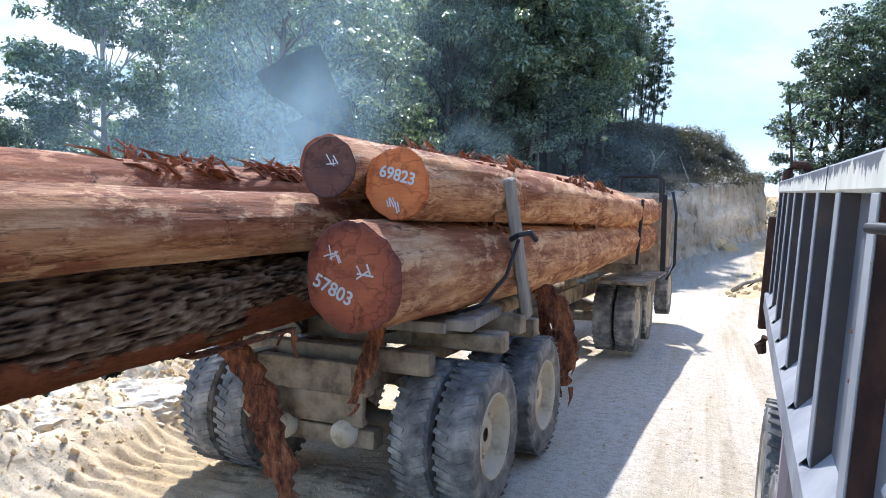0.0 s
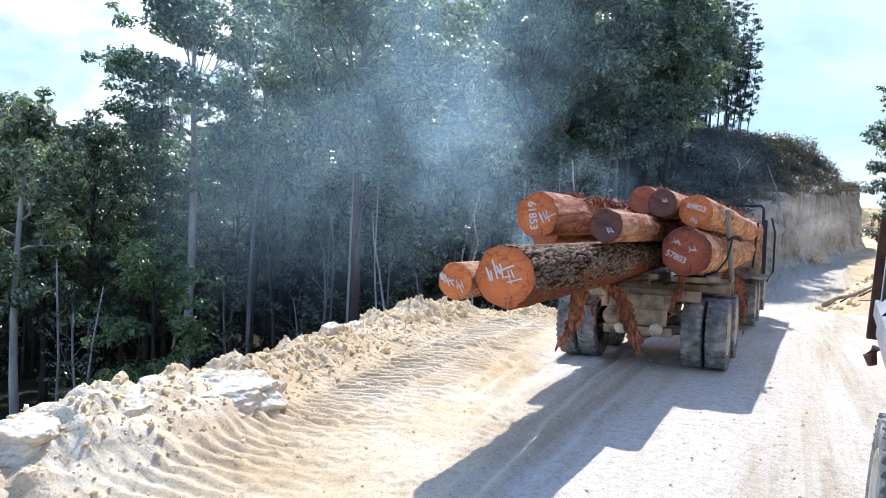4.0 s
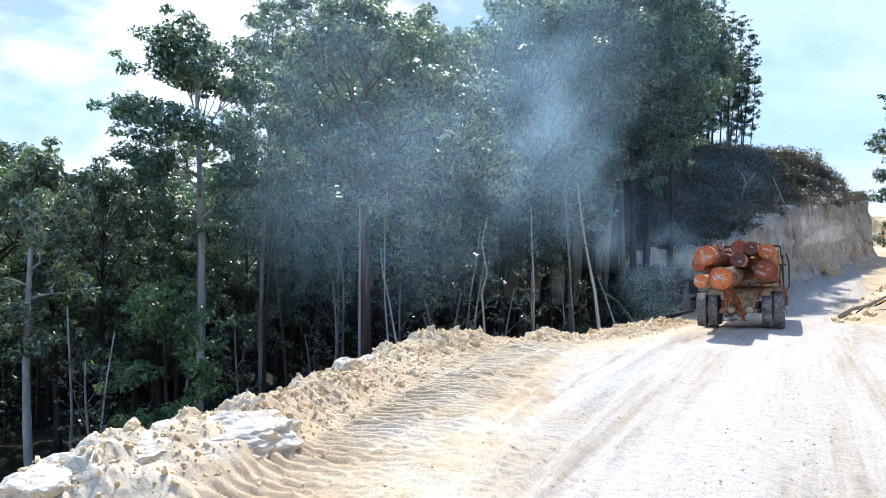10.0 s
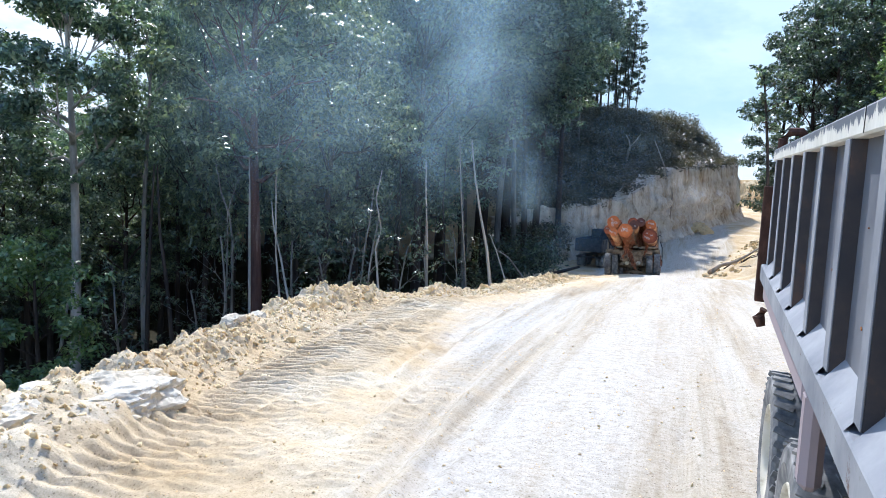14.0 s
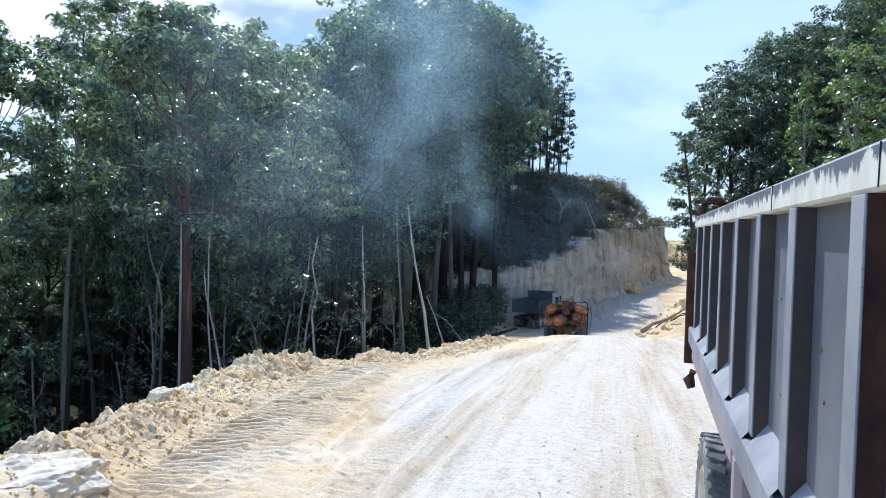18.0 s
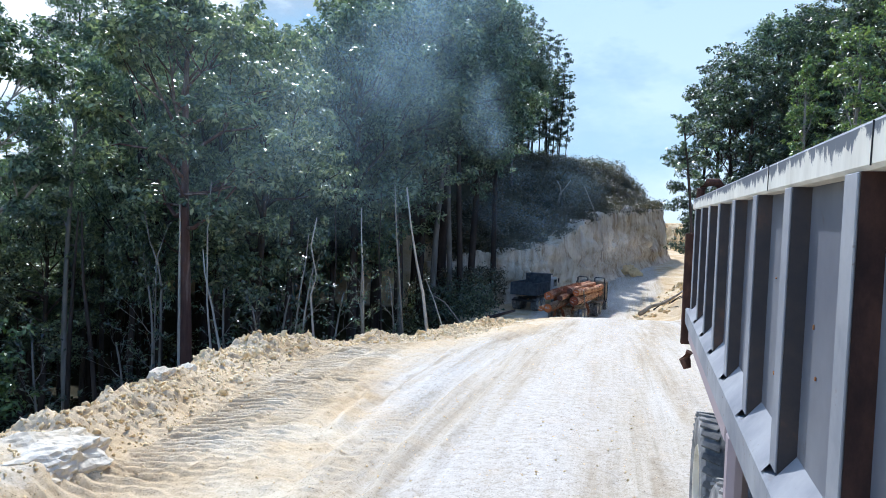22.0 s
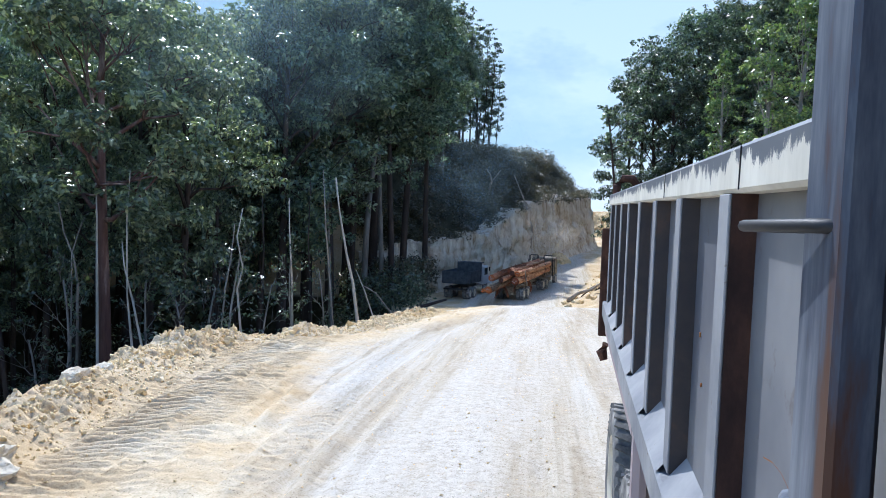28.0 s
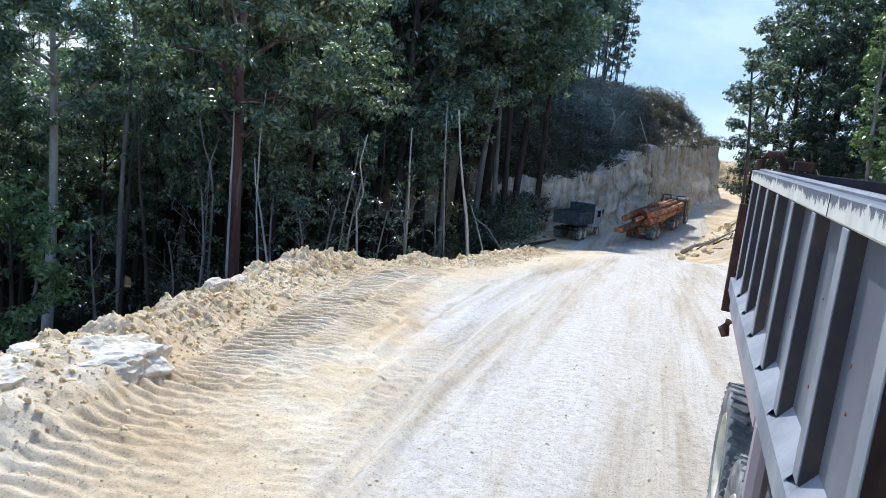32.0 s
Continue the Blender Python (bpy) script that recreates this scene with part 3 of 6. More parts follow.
def make_tree(name, h, base, spread, seed, leaves, size, leaf_mat, bark_mat, limbs=9, r0=0.3, lean=0.0, label="", clump=0.20, fill=0.3):
    """A broadleaf tree: straight trunk, ascending limbs that fork, and leaf clumps towards a domed outline."""
    rs = np.random.RandomState(seed)
    t = thing(name, label, "tree")
    bm = bmesh.new()
    ph = rs.rand(2) * 6
    wave = (0.010 if r0 > 0.08 else 0.035) * h

    def stem(q):
        return Vector((lean * q * h * 0.1 + wave * math.sin(q * 5 + ph[0]), wave * math.sin(q * 4 + ph[1]), q * h - 0.6))

    top = base + (1 - base) * 0.72
    tube(bm, [stem(top * k / 10) for k in range(11)], [r0 * (1.35 if k == 0 else 1) * (1 - 0.75 * k / 10) + 0.015 for k in range(11)], 9, True, 0.15, seed)
    mid_z, half_z = (base + 1) / 2 * h, (1 - base) / 2 * h
    cs, rr = [], []
    for k in range(limbs):
        q = base * 0.96 + (top - base * 0.96) * ((k + 0.6 * rs.rand()) / limbs)
        at = stem(q)
        a = k * 2.4 + rs.rand() * 0.9
        low = 1 - (k + 0.5) / limbs
        el = radians(8 + 62 * (1 - low) + rs.uniform(-12, 12))
        tips = []
        for f in range(4):
            a2, e2 = a + rs.uniform(-0.75, 0.75), el + rs.uniform(-0.35, 0.45)
            d = Vector((math.cos(a2) * math.cos(e2), math.sin(a2) * math.cos(e2), math.sin(e2)))
            reach = 1.0
            o = at - Vector((0, 0, mid_z - 0.6))
            A = (d.x ** 2 + d.y ** 2) / spread ** 2 + d.z ** 2 / half_z ** 2
            B = 2 * ((o.x * d.x + o.y * d.y) / spread ** 2 + o.z * d.z / half_z ** 2)
            C = (o.x ** 2 + o.y ** 2) / spread ** 2 + o.z ** 2 / half_z ** 2 - 1
            disc = B * B - 4 * A * C
            reach = (-B + math.sqrt(disc)) / (2 * A) if disc > 0 else spread * 0.6
            tips.append(at + d * max(0.25 * spread, reach) * rs.uniform(0.62, 1.0))
        mean = (tips[0] + tips[1] + tips[2] + tips[3]) / 4
        fork = at.lerp(mean, 0.45) + Vector((rs.normal() * 0.06, rs.normal() * 0.06, -0.05)) * spread
        rl = r0 * 0.42 * (0.5 + 0.5 * low)
        tube(bm, [at, at.lerp(fork, 0.5) + Vector((rs.normal(), rs.normal(), rs.normal())) * 0.03 * spread, fork], [rl, rl * 0.75, rl * 0.6], 6)
        for tip in tips:
            bend = fork.lerp(tip, 0.5) + Vector((rs.normal(), rs.normal(), rs.normal() + 0.5)) * 0.05 * spread
            tube(bm, [fork, bend, tip], [rl * 0.5, rl * 0.3, 0.012], 4, False)
            cs.append(tip - Vector((0, 0, 0.05 * spread)))
            rr.append(spread * clump * rs.uniform(0.7, 1.35))
            if rs.rand() < fill:
                cs.append(bend + Vector((0, 0, 0.1)))
                rr.append(spread * clump * rs.uniform(0.55, 0.9))
            for g in range(2):
                cs.append(tip + Vector((rs.normal(), rs.normal(), rs.normal() * 0.5)) * spread * clump * 0.9)
                rr.append(spread * clump * rs.uniform(0.35, 0.7))
    part("trunk", bm, bark_mat, t, smooth=True)
    v, f = leaf_cloud(cs, rr, leaves, size, rs, 0.62)
    arrays("crown", v, f, leaf_mat, t)
    return t


MAT["bark_red"] = bark("scarred_red_bark", (0.05, 0.028, 0.024), (0.11, 0.06, 0.048), (0.34, 0.27, 0.22), 2.2, 0.12, 0.03)
MAT["bark_pale"] = bark("pale_smooth_bark", (0.20, 0.175, 0.145), (0.36, 0.33, 0.28), (0.48, 0.45, 0.40), 2.4, 0.3, 0.015)
KINDS = [
    make_tree("forest_tree", 20, 0.46, 4.2, 11, 13000, 0.125, "leaf", "bark_brown", 14, 0.26, label="tall rainforest tree with an open dark green crown"),
    make_tree("forest_tree", 20, 0.46, 4.2, 12, 15000, 0.13, "leaf", "bark_brown", 16, 0.30, label="dense rainforest tree with a broad dark crown", fill=0.7),
    make_tree("forest_tree", 20, 0.54, 3.0, 13, 9500, 0.12, "leaf", "bark_brown", 13, 0.20, label="slender rainforest tree with a high crown", clump=0.24),
    make_tree("forest_tree", 20, 0.36, 3.6, 14, 13000, 0.13, "leaf_shaded", "bark_brown", 18, 0.24, label="rainforest tree leafy from low down", fill=0.8),
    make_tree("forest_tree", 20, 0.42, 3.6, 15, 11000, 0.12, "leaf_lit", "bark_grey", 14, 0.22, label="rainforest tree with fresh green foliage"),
    make_tree("slender_tree", 20, 0.22, 1.7, 16, 3600, 0.14, "leaf_shaded", "bark_brown", 15, 0.11, label="thin dark tree with sparse foliage on the ridge", clump=0.26),
    make_tree("sapling", 8, 0.45, 0.95, 17, 360, 0.075, "leaf_shaded", "bark_grey", 9, 0.05, label="pale thin sapling with sparse leaves at the forest edge", clump=0.26),
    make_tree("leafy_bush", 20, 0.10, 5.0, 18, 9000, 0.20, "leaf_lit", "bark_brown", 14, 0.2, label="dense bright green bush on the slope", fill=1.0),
    make_tree("forest_tree", 20, 0.14, 3.3, 19, 13000, 0.13, "leaf_shaded", "bark_brown", 18, 0.22, label="rainforest tree leafy to the ground, leaves darkened as shade", fill=0.8),
    make_tree("forest_tree", 20, 0.60, 2.4, 20, 6500, 0.12, "leaf", "bark_grey", 10, 0.15, lean=0.35, label="tall forest tree with a long pale grey trunk"),
]
# outline of the wood against the sky: degrees left of the road's line, degrees up
SKY_H = [-70, 2.8, 3.4, 4.1, 5.1, 9.4, 10.2, 14, 18, 20.7, 23.2, 24.3, 25.2, 26.8, 29.9, 33.4, 36, 37.6, 38.2, 40.5, 41.8, 42.6, 43.5, 45.5, 47.6, 49.2, 51.2, 53.2, 54.5, 55.5, 57, 59.5, 60.7, 62, 66, 90]
SKY_E = [5, 5, 11, 13.5, 16.5, 17.6, 19.0, 19.6, 19.2, 17.6, 16.0, 12.6, 14.5, 15.7, 16.0, 17.0, 16.0, 14.9, 12.8, 12.4, 9.5, 5.5, 4.4, 3.0, 1.8, 2.0, 3.7, 3.6, 2.3, 3.0, 4.9, 4.7, 3.4, 1.2, 2.5, 4]
placed = []


def plant(kind, x, y, top=None, height=None, wide=1.0, turn=0.0):
    """A copy standing on the ground, scaled to reach a top height."""
    z = float(land(np.array([x]), np.array([y]))[0])
    h = height if height else top - z
    src = KINDS[kind]
    full = 8.0 if kind == 6 else 20.0
    s = h / full
    src.scale = (s ** 0.7 * wide, s ** 0.7 * wide, s)
    ob = copy_thing(src, Matrix.Translation((x, y, z)) @ Matrix.Rotation(turn, 4, "Z"))
    src.scale = (1, 1, 1)
    placed.append((x, y))
    return ob


def under_sky(head, half):
    """Lowest point of the wood's outline over a width of heading."""
    return min(float(np.interp(head + q * half, SKY_H, SKY_E)) for q in (-1, -0.6, -0.3, 0, 0.3, 0.6, 1))


def at_heading(head, d):
    return -d * math.sin(radians(head)), d * math.cos(radians(head))


def forest():
    rs = random.Random(5)

    def single(t, head, d):
        x, y = at_heading(head, d)
        t.matrix_basis = Matrix.Translation((x, y, float(land(np.array([x]), np.array([y]))[0])))
        placed.append((x, y))

    def height_to(head, d, elev):
        x, y = at_heading(head, d)
        return 2.2 + d * math.tan(radians(elev)) - float(land(np.array([x]), np.array([y]))[0])

    # trees that stand out one by one
    single(make_tree("emergent_tree", height_to(46.5, 29, 15.0), 0.60, 2.8, 61, 19000, 0.105, "leaf", "bark_pale", 13, 0.22, label="lone tall tree with a pale straight trunk and airy crown", clump=0.25, fill=0.35), 46.5, 29)
    single(make_tree("airy_tree", height_to(41.2, 31, 13.2), 0.58, 1.5, 63, 3800, 0.10, "leaf", "bark_grey", 8, 0.13, label="slim tree with a bent stem and loose crown", clump=0.26, fill=0.2), 41.4, 31)
    single(make_tree("scarred_tree", height_to(34.0, 27, 18.2), 0.55, 4.1, 62, 19000, 0.115, "leaf", "bark_red", 14, 0.27, label="big tree with a scarred reddish trunk", clump=0.17, fill=0.45), 33.6, 27)
    single(make_tree("forest_tree", height_to(57.2, 26, 6.0), 0.50, 1.9, 64, 7500, 0.10, "leaf", "bark_pale", 11, 0.15, label="tree with a bare pale trunk and a compact crown", clump=0.24, fill=0.5), 57.6, 26)
    single(make_tree("leafy_bush", height_to(48.8, 23.5, -3.4), 0.34, 1.55, 65, 6500, 0.085, "leaf_lit", "bark_brown", 10, 0.10, label="young tree with a dense fresh green crown", clump=0.30, fill=0.9), 48.7, 23.5)
    for kind, head, d, elev, wide in ((1, 28.2, 32, 15.8, 0.85), (0, 31.5, 36, 15.4, 0.8), (1, 37.2, 33, 13.6, 0.62), (2, 39.4, 36, 12.2, 0.7), (0, 35.4, 38, 15.6, 0.7),
                                      (1, 20.8, 44, 18.0, 1.0), (0, 17.4, 50, 20.2, 1.15), (1, 13.6, 57, 20.3, 1.2), (2, 15.4, 54, 20, 1.2), (0, 11.2, 60, 19.6, 1.0), (1, 22.4, 46, 16.2, 0.75),
                                      (2, 26.0, 40, 15.4, 0.7), (1, 18.9, 52, 19.4, 1.1), (0, 9.4, 62, 18.2, 0.85), (2, 12.4, 55, 19.4, 1.1), (1, 30.4, 42, 16.2, 0.85), (1, 16.0, 60, 20.0, 1.2), (1, 21.2, 52, 17.8, 1.0),
                                      (3, 53.0, 31, 4.6, 0.75), (3, 50.8, 34, 4.6, 0.7), (1, 60.0, 30, 5.4, 0.9), (1, 64, 28, 3.6, 1.0), (1, 68, 30, 4.0, 1.0), (1, 44.5, 38, 4.0, 0.8), (1, 47.8, 40, 2.8, 0.8)):
        x, y = at_heading(head, d)
        plant(kind, x, y, 2.2 + d * math.tan(radians(elev)), wide=wide, turn=rs.random() * 6.28)
    # long bare grey trunks that reach into the canopy
    for head, d, elev, turn, wide in ((14.2, 55, 19.0, 0.4, 1.45), (13.1, 56, 18.5, 2.0, 1.2), (17.0, 48, 15, 2.6, 0.9), (8.3, 76, 13, 1.0, 0.9)):
        x, y = at_heading(head, d)
        plant(9, x, y, 2.2 + d * math.tan(radians(elev)), wide=wide, turn=turn)
    count = 0
    for k in range(2600):
        if count > 95:
            break
        head = rs.uniform(9.5, 74)
        d = rs.uniform(31, 66)
        x, y = at_heading(head, d)
        if d < np.interp(head, [12, 17, 24, 30], [54, 50, 42, 31]):
            continue
        if x > float(edge_x(y)) - 6 or y > 62 or min((x - a) ** 2 + (y - b) ** 2 for a, b in placed) < 6.0:
            continue
        elev = under_sky(head, math.degrees(3.0 / d)) * rs.uniform(0.76, 1.03) - 0.2
        kind = rs.choice((0, 1, 1, 1, 2, 2))
        plant(kind, x, y, 2.2 + d * math.tan(radians(elev)), wide=rs.uniform(0.7, 0.95), turn=rs.random() * 6.28)
        count += 1
    # the wood above the cut and the slim stand at its end
    for k in range(60):
        head, d = rs.uniform(5.4, 16), rs.uniform(72, 104)
        x, y = at_heading(head, d)
        if x > float(wall_x(y)) - 10:
            continue
        elev = under_sky(head, 1.5) * rs.uniform(0.8, 0.98)
        plant(rs.choice((0, 2, 8, 8)), x, y, 2.2 + d * math.tan(radians(elev)), wide=rs.uniform(0.7, 0.9), turn=rs.random() * 6.28)
    for head, d, e in ((6.3, 92, 16.8), (5.6, 93, 16.0), (5.1, 96, 15.6), (4.5, 94, 14.6), (4.05, 97, 12.8), (6.9, 92, 17.2), (7.6, 90, 17.4), (4.8, 99, 13), (8.4, 93, 17.2)):
        x, y = at_heading(head, d)
        plant(5, x, y, 2.2 + d * math.tan(radians(e)), wide=rs.uniform(0.7, 1.1), turn=rs.random() * 6)
    # right hillside
    count = 0
    for k in range(900):
        if count > 62:
            break
        x, y = rs.uniform(12, 75), rs.uniform(42, 135)
        head = math.degrees(math.atan2(x, y))
        if x < float(np.interp(y, MID_Y, MID_X)) + 14 or head < 6.2 or min((x - a) ** 2 + (y - b) ** 2 for a, b in placed) < 7.0:
            continue
        d = math.hypot(x, y)
        cap = float(np.interp(head, [4.2, 5.2, 7, 12.8, 13.6, 18, 22, 40], [6, 12, 14.8, 15.8, 18, 21, 24, 26]))
        z = float(land(np.array([x]), np.array([y]))[0])
        top = min(2.2 + d * math.tan(radians(cap * rs.uniform(0.75, 1.0))), z + 22)
        if top - z < 6:
            continue
        plant(rs.choice((0, 8, 8, 8, 3, 1)), x, y, top, wide=rs.uniform(0.9, 1.2), turn=rs.random() * 6)
        count += 1
    for head, d, e in ((6.4, 84, 13), (7.4, 78, 14.2), (8.3, 72, 14.6), (9.6, 68, 15), (11, 74, 16), (12.5, 64, 16.5), (14, 72, 17.5), (16, 62, 18.5), (18, 68, 20), (10.2, 86, 14), (20, 60, 20), (23, 52, 22), (13, 84, 17), (17, 80, 19)):
        plant(rs.choice((8, 8, 3, 1, 8)), d * math.sin(radians(head)), d * math.cos(radians(head)), 2.2 + d * math.tan(radians(e)), wide=1.1, turn=rs.random() * 6)
    x, y = at_heading(-6.1, 34)
    t = make_tree("roadside_tree", 10.2, 0.70, 0.85, 77, 1000, 0.085, "leaf", "bark_brown", 8, 0.085, -0.75, "thin leaning roadside tree with sparse leaves at its top")
    t.matrix_basis = Matrix.Translation((x, y, float(land(np.array([x]), np.array([y]))[0]) + 0.2))
    # vine-covered trees behind the bank, with pale forked trunks
    for head, d, top, lean, seed in ((-16.0, 40, 17, 0.3, 81), (-17.6, 42, 19, 0.9, 82), (-13.6, 46, 14, -0.3, 83)):
        x, y = at_heading(head, d)
        z = float(land(np.array([x]), np.array([y]))[0])
        t = make_tree("vine_covered_tree", 2.2 + d * math.tan(radians(top)) - z, 0.16, 1.25, seed, 4200, 0.11, "leaf_lit", "bark_grey", 17, 0.17, lean, "tree with a pale trunk wrapped in sunlit vines", clump=0.34, fill=0.3)
        t.matrix_basis = Matrix.Translation((x, y, z))
        placed.append((x, y))
    # leafy saplings along the drop
    for head, d, up, wide in ((19.9, 25, -0.2, 0.8), (21.6, 27, -2.5, 1.0), (24.0, 24, 0.2, 0.9), (25.6, 27, -2.0, 1.1), (28.6, 25, -3.0, 1.0), (30.5, 28, -1.0, 1.0), (36.4, 26, -0.5, 0.9), (17.8, 28, -1.5, 0.8), (43.5, 25, -5.5, 1.0), (54.0, 22, -7.0, 1.0), (38.5, 27, -6.0, 1.1)):
        x, y = at_heading(head, d)
        plant(6, x, y, 2.2 + d * math.tan(radians(up)), wide=wide, turn=rs.random() * 6)
    for t in KINDS:
        t.matrix_basis = Matrix.Translation((-44 - 6 * KINDS.index(t), 58 + 3 * KINDS.index(t), float(land(np.array([-44.0 - 6 * KINDS.index(t)]), np.array([58.0 + 3 * KINDS.index(t)]))[0])))


forest()


def far_woods():
    rs = np.random.RandomState(40)
    cs, rr = [], []
    for k in range(1500):
        head, d = rs.uniform(9.5, 88), rs.uniform(46, 92)
        x, y = at_heading(head, d)
        if (x > edge_x(y) - 8 and y > 40) or y > 60:
            continue
        r = 1.8 + 1.4 * rs.rand()
        z0 = float(land(np.array([x]), np.array([y]))[0])
        top = 2.2 + d * math.tan(radians(under_sky(head, math.degrees(1.2 * r / d)) - 0.6)) - 0.6 * r
        # a closed canopy over a hollow wood
        q = 1 - 0.22 * rs.rand() if rs.rand() < 0.8 else 0.25 + 0.6 * rs.rand()
        cs.append((x, y, z0 + q * max(1.0, top - z0)))
        rr.append(r)
    v, f = leaf_cloud(cs, rr, 150000, 0.34, rs)
    # the darkened leaves make the depth of the wood look shaded
    ob = arrays("far_woods", v, f, "leaf_shaded")
    tagged(ob, "deep rainforest behind the front trees, leaves darkened as shade", "woods", kind="stuff")
    cs, rr = [], []
    for k in range(40):
        y = rs.uniform(14, 52)
        x = float(edge_x(y)) - 4.0 - rs.rand() * 22
        z = float(land(np.array([x]), np.array([y]))[0])
        cs.append((x, y, z + rs.rand() * 1.6))
        rr.append(0.6 + 0.7 * rs.rand())
    for k in range(55):
        head, d = rs.uniform(10, 78), rs.uniform(30, 58)
        x, y = -d * math.sin(radians(head)), d * math.cos(radians(head))
        if x > edge_x(y) - 6:
            continue
        z = float(land(np.array([x]), np.array([y]))[0])
        cs.append((x, y, z + rs.rand() * 4.0))
        rr.append(1.0 + 1.0 * rs.rand())
    for k in range(90):
        y = rs.uniform(43, 58)
        x = -8.3 - rs.rand() * 6 - max(0, y - 50) * 0.25
        z = float(land(np.array([x]), np.array([y]))[0])
        cs.append((x, y, z + rs.rand() * 3.4))
        rr.append(0.7 + 0.7 * rs.rand())
    v, f = leaf_cloud(cs, rr, 18000, 0.12, rs)
    tagged(arrays("undergrowth", v, f, "leaf_shaded"), "bushes and vines under the trees, leaves darkened as shade", "undergrowth", kind="stuff")
    cs, rr = [], []
    for k in range(900):
        y = rs.uniform(61, 110)
        x = float(wall_x(y)) - 0.4 - rs.rand() ** 1.5 * 19
        z = float(land(np.array([x]), np.array([y]))[0])
        cs.append((x, y, z + 0.3 + 0.6 * rs.rand() ** 2))
        rr.append(0.5 + 0.8 * rs.rand())
    for k in range(150):
        y = rs.uniform(61, 108)
        x = float(wall_x(y)) + rs.uniform(-1.2, 0.5)
        z = float(land(np.array([float(wall_x(y)) - 2.0]), np.array([y]))[0])
        cs.append((x, y, z + rs.uniform(-0.5, 0.4)))
        rr.append(0.35 + 0.5 * rs.rand())
    for k in range(200):
        y = rs.uniform(52, 62)
        x = -9.4 - rs.rand() * 6
        z = float(land(np.array([x]), np.array([y]))[0])
        cs.append((x, y, z + rs.rand() ** 1.3 * 3.2))
        rr.append(0.4 + 0.5 * rs.rand())
    v, f = leaf_cloud(cs, rr, 92000, 0.13, rs, 0.8)
    tagged(arrays("bank_scrub", v, f, "scrub"), "dry brown-green scrub on top of the road cut", "scrub", kind="stuff")
    cs, rr = [], []
    for k in range(800):
        y = rs.uniform(40, 150)
        x = float(np.interp(y, MID_Y, MID_X)) + 12.5 + rs.rand() ** 1.3 * 55
        z = float(land(np.array([x]), np.array([y]))[0])
        cs.append((x, y, z + 0.5 + 1.6 * rs.rand()))
        rr.append(0.9 + 1.6 * rs.rand())
    for k in range(420):
        y = rs.uniform(40, 105)
        x = float(np.interp(y, MID_Y, MID_X)) + 9.5 + rs.rand() * 14
        z = float(land(np.array([x]), np.array([y]))[0])
        cs.append((x, y, z + 0.3 + 2.8 * rs.rand()))
        rr.append(0.7 + 0.9 * rs.rand())
    for k in range(420):
        y = rs.uniform(44, 150)
        x = float(np.interp(y, [46, 58, 75, 95, 116, 134, 150], [18, 16, 15, 14.4, 12.8, 9.6, 9.4])) + rs.uniform(0.2, 5.0)
        z = float(land(np.array([x + 2]), np.array([y]))[0])
        cs.append((x, y, z + rs.uniform(0.2, 3.2)))
        rr.append(0.7 + 0.9 * rs.rand())
    v, f = leaf_cloud(cs, rr, 105000, 0.18, rs)
    tagged(arrays("hillside_bushes", v, f, "leaf"), "bushes and vines covering the slope beyond the road", "bushes", kind="stuff")


far_woods()


# ---- vehicles ----
MAT["tyre"] = mat("dusty_tyre", (0.05, 0.05, 0.05), 0.85)
paint(MAT["tyre"], ramp(MAT["tyre"], fractal(MAT["tyre"], coords(MAT["tyre"]), 6, 5, 0.6), [(0.30, (0.06, 0.06, 0.06)), (0.5, (0.17, 0.165, 0.155)), (0.72, (0.40, 0.37, 0.33))]))
MAT["rim"] = mat("dust_coated_rim", (0.42, 0.37, 0.27), 0.7)
paint(MAT["rim"], ramp(MAT["rim"], fractal(MAT["rim"], coords(MAT["rim"]), 9, 5, 0.6), [(0.25, (0.26, 0.21, 0.14)), (0.45, (0.52, 0.46, 0.34)), (0.8, (0.6, 0.55, 0.45))]))
MAT["frame"] = mat("mud_coated_steel", (0.33, 0.28, 0.2), 0.8)
paint(MAT["frame"], ramp(MAT["frame"], fractal(MAT["frame"], coords(MAT["frame"]), 5, 6, 0.65), [(0.32, (0.06, 0.045, 0.032)), (0.48, (0.23, 0.175, 0.115)), (0.75, (0.43, 0.35, 0.25))]))
bump(MAT["frame"], fractal(MAT["frame"], coords(MAT["frame"]), 20, 5, 0.6), 0.3, 0.01)
MAT["dark"] = mat("dark_steel", (0.03, 0.03, 0.032), 0.55, 0.3)
MAT["stake"] = bark("weathered_stake", (0.14, 0.12, 0.10), (0.27, 0.24, 0.20), (0.4, 0.36, 0.3), 6, 0.15, 0.01)


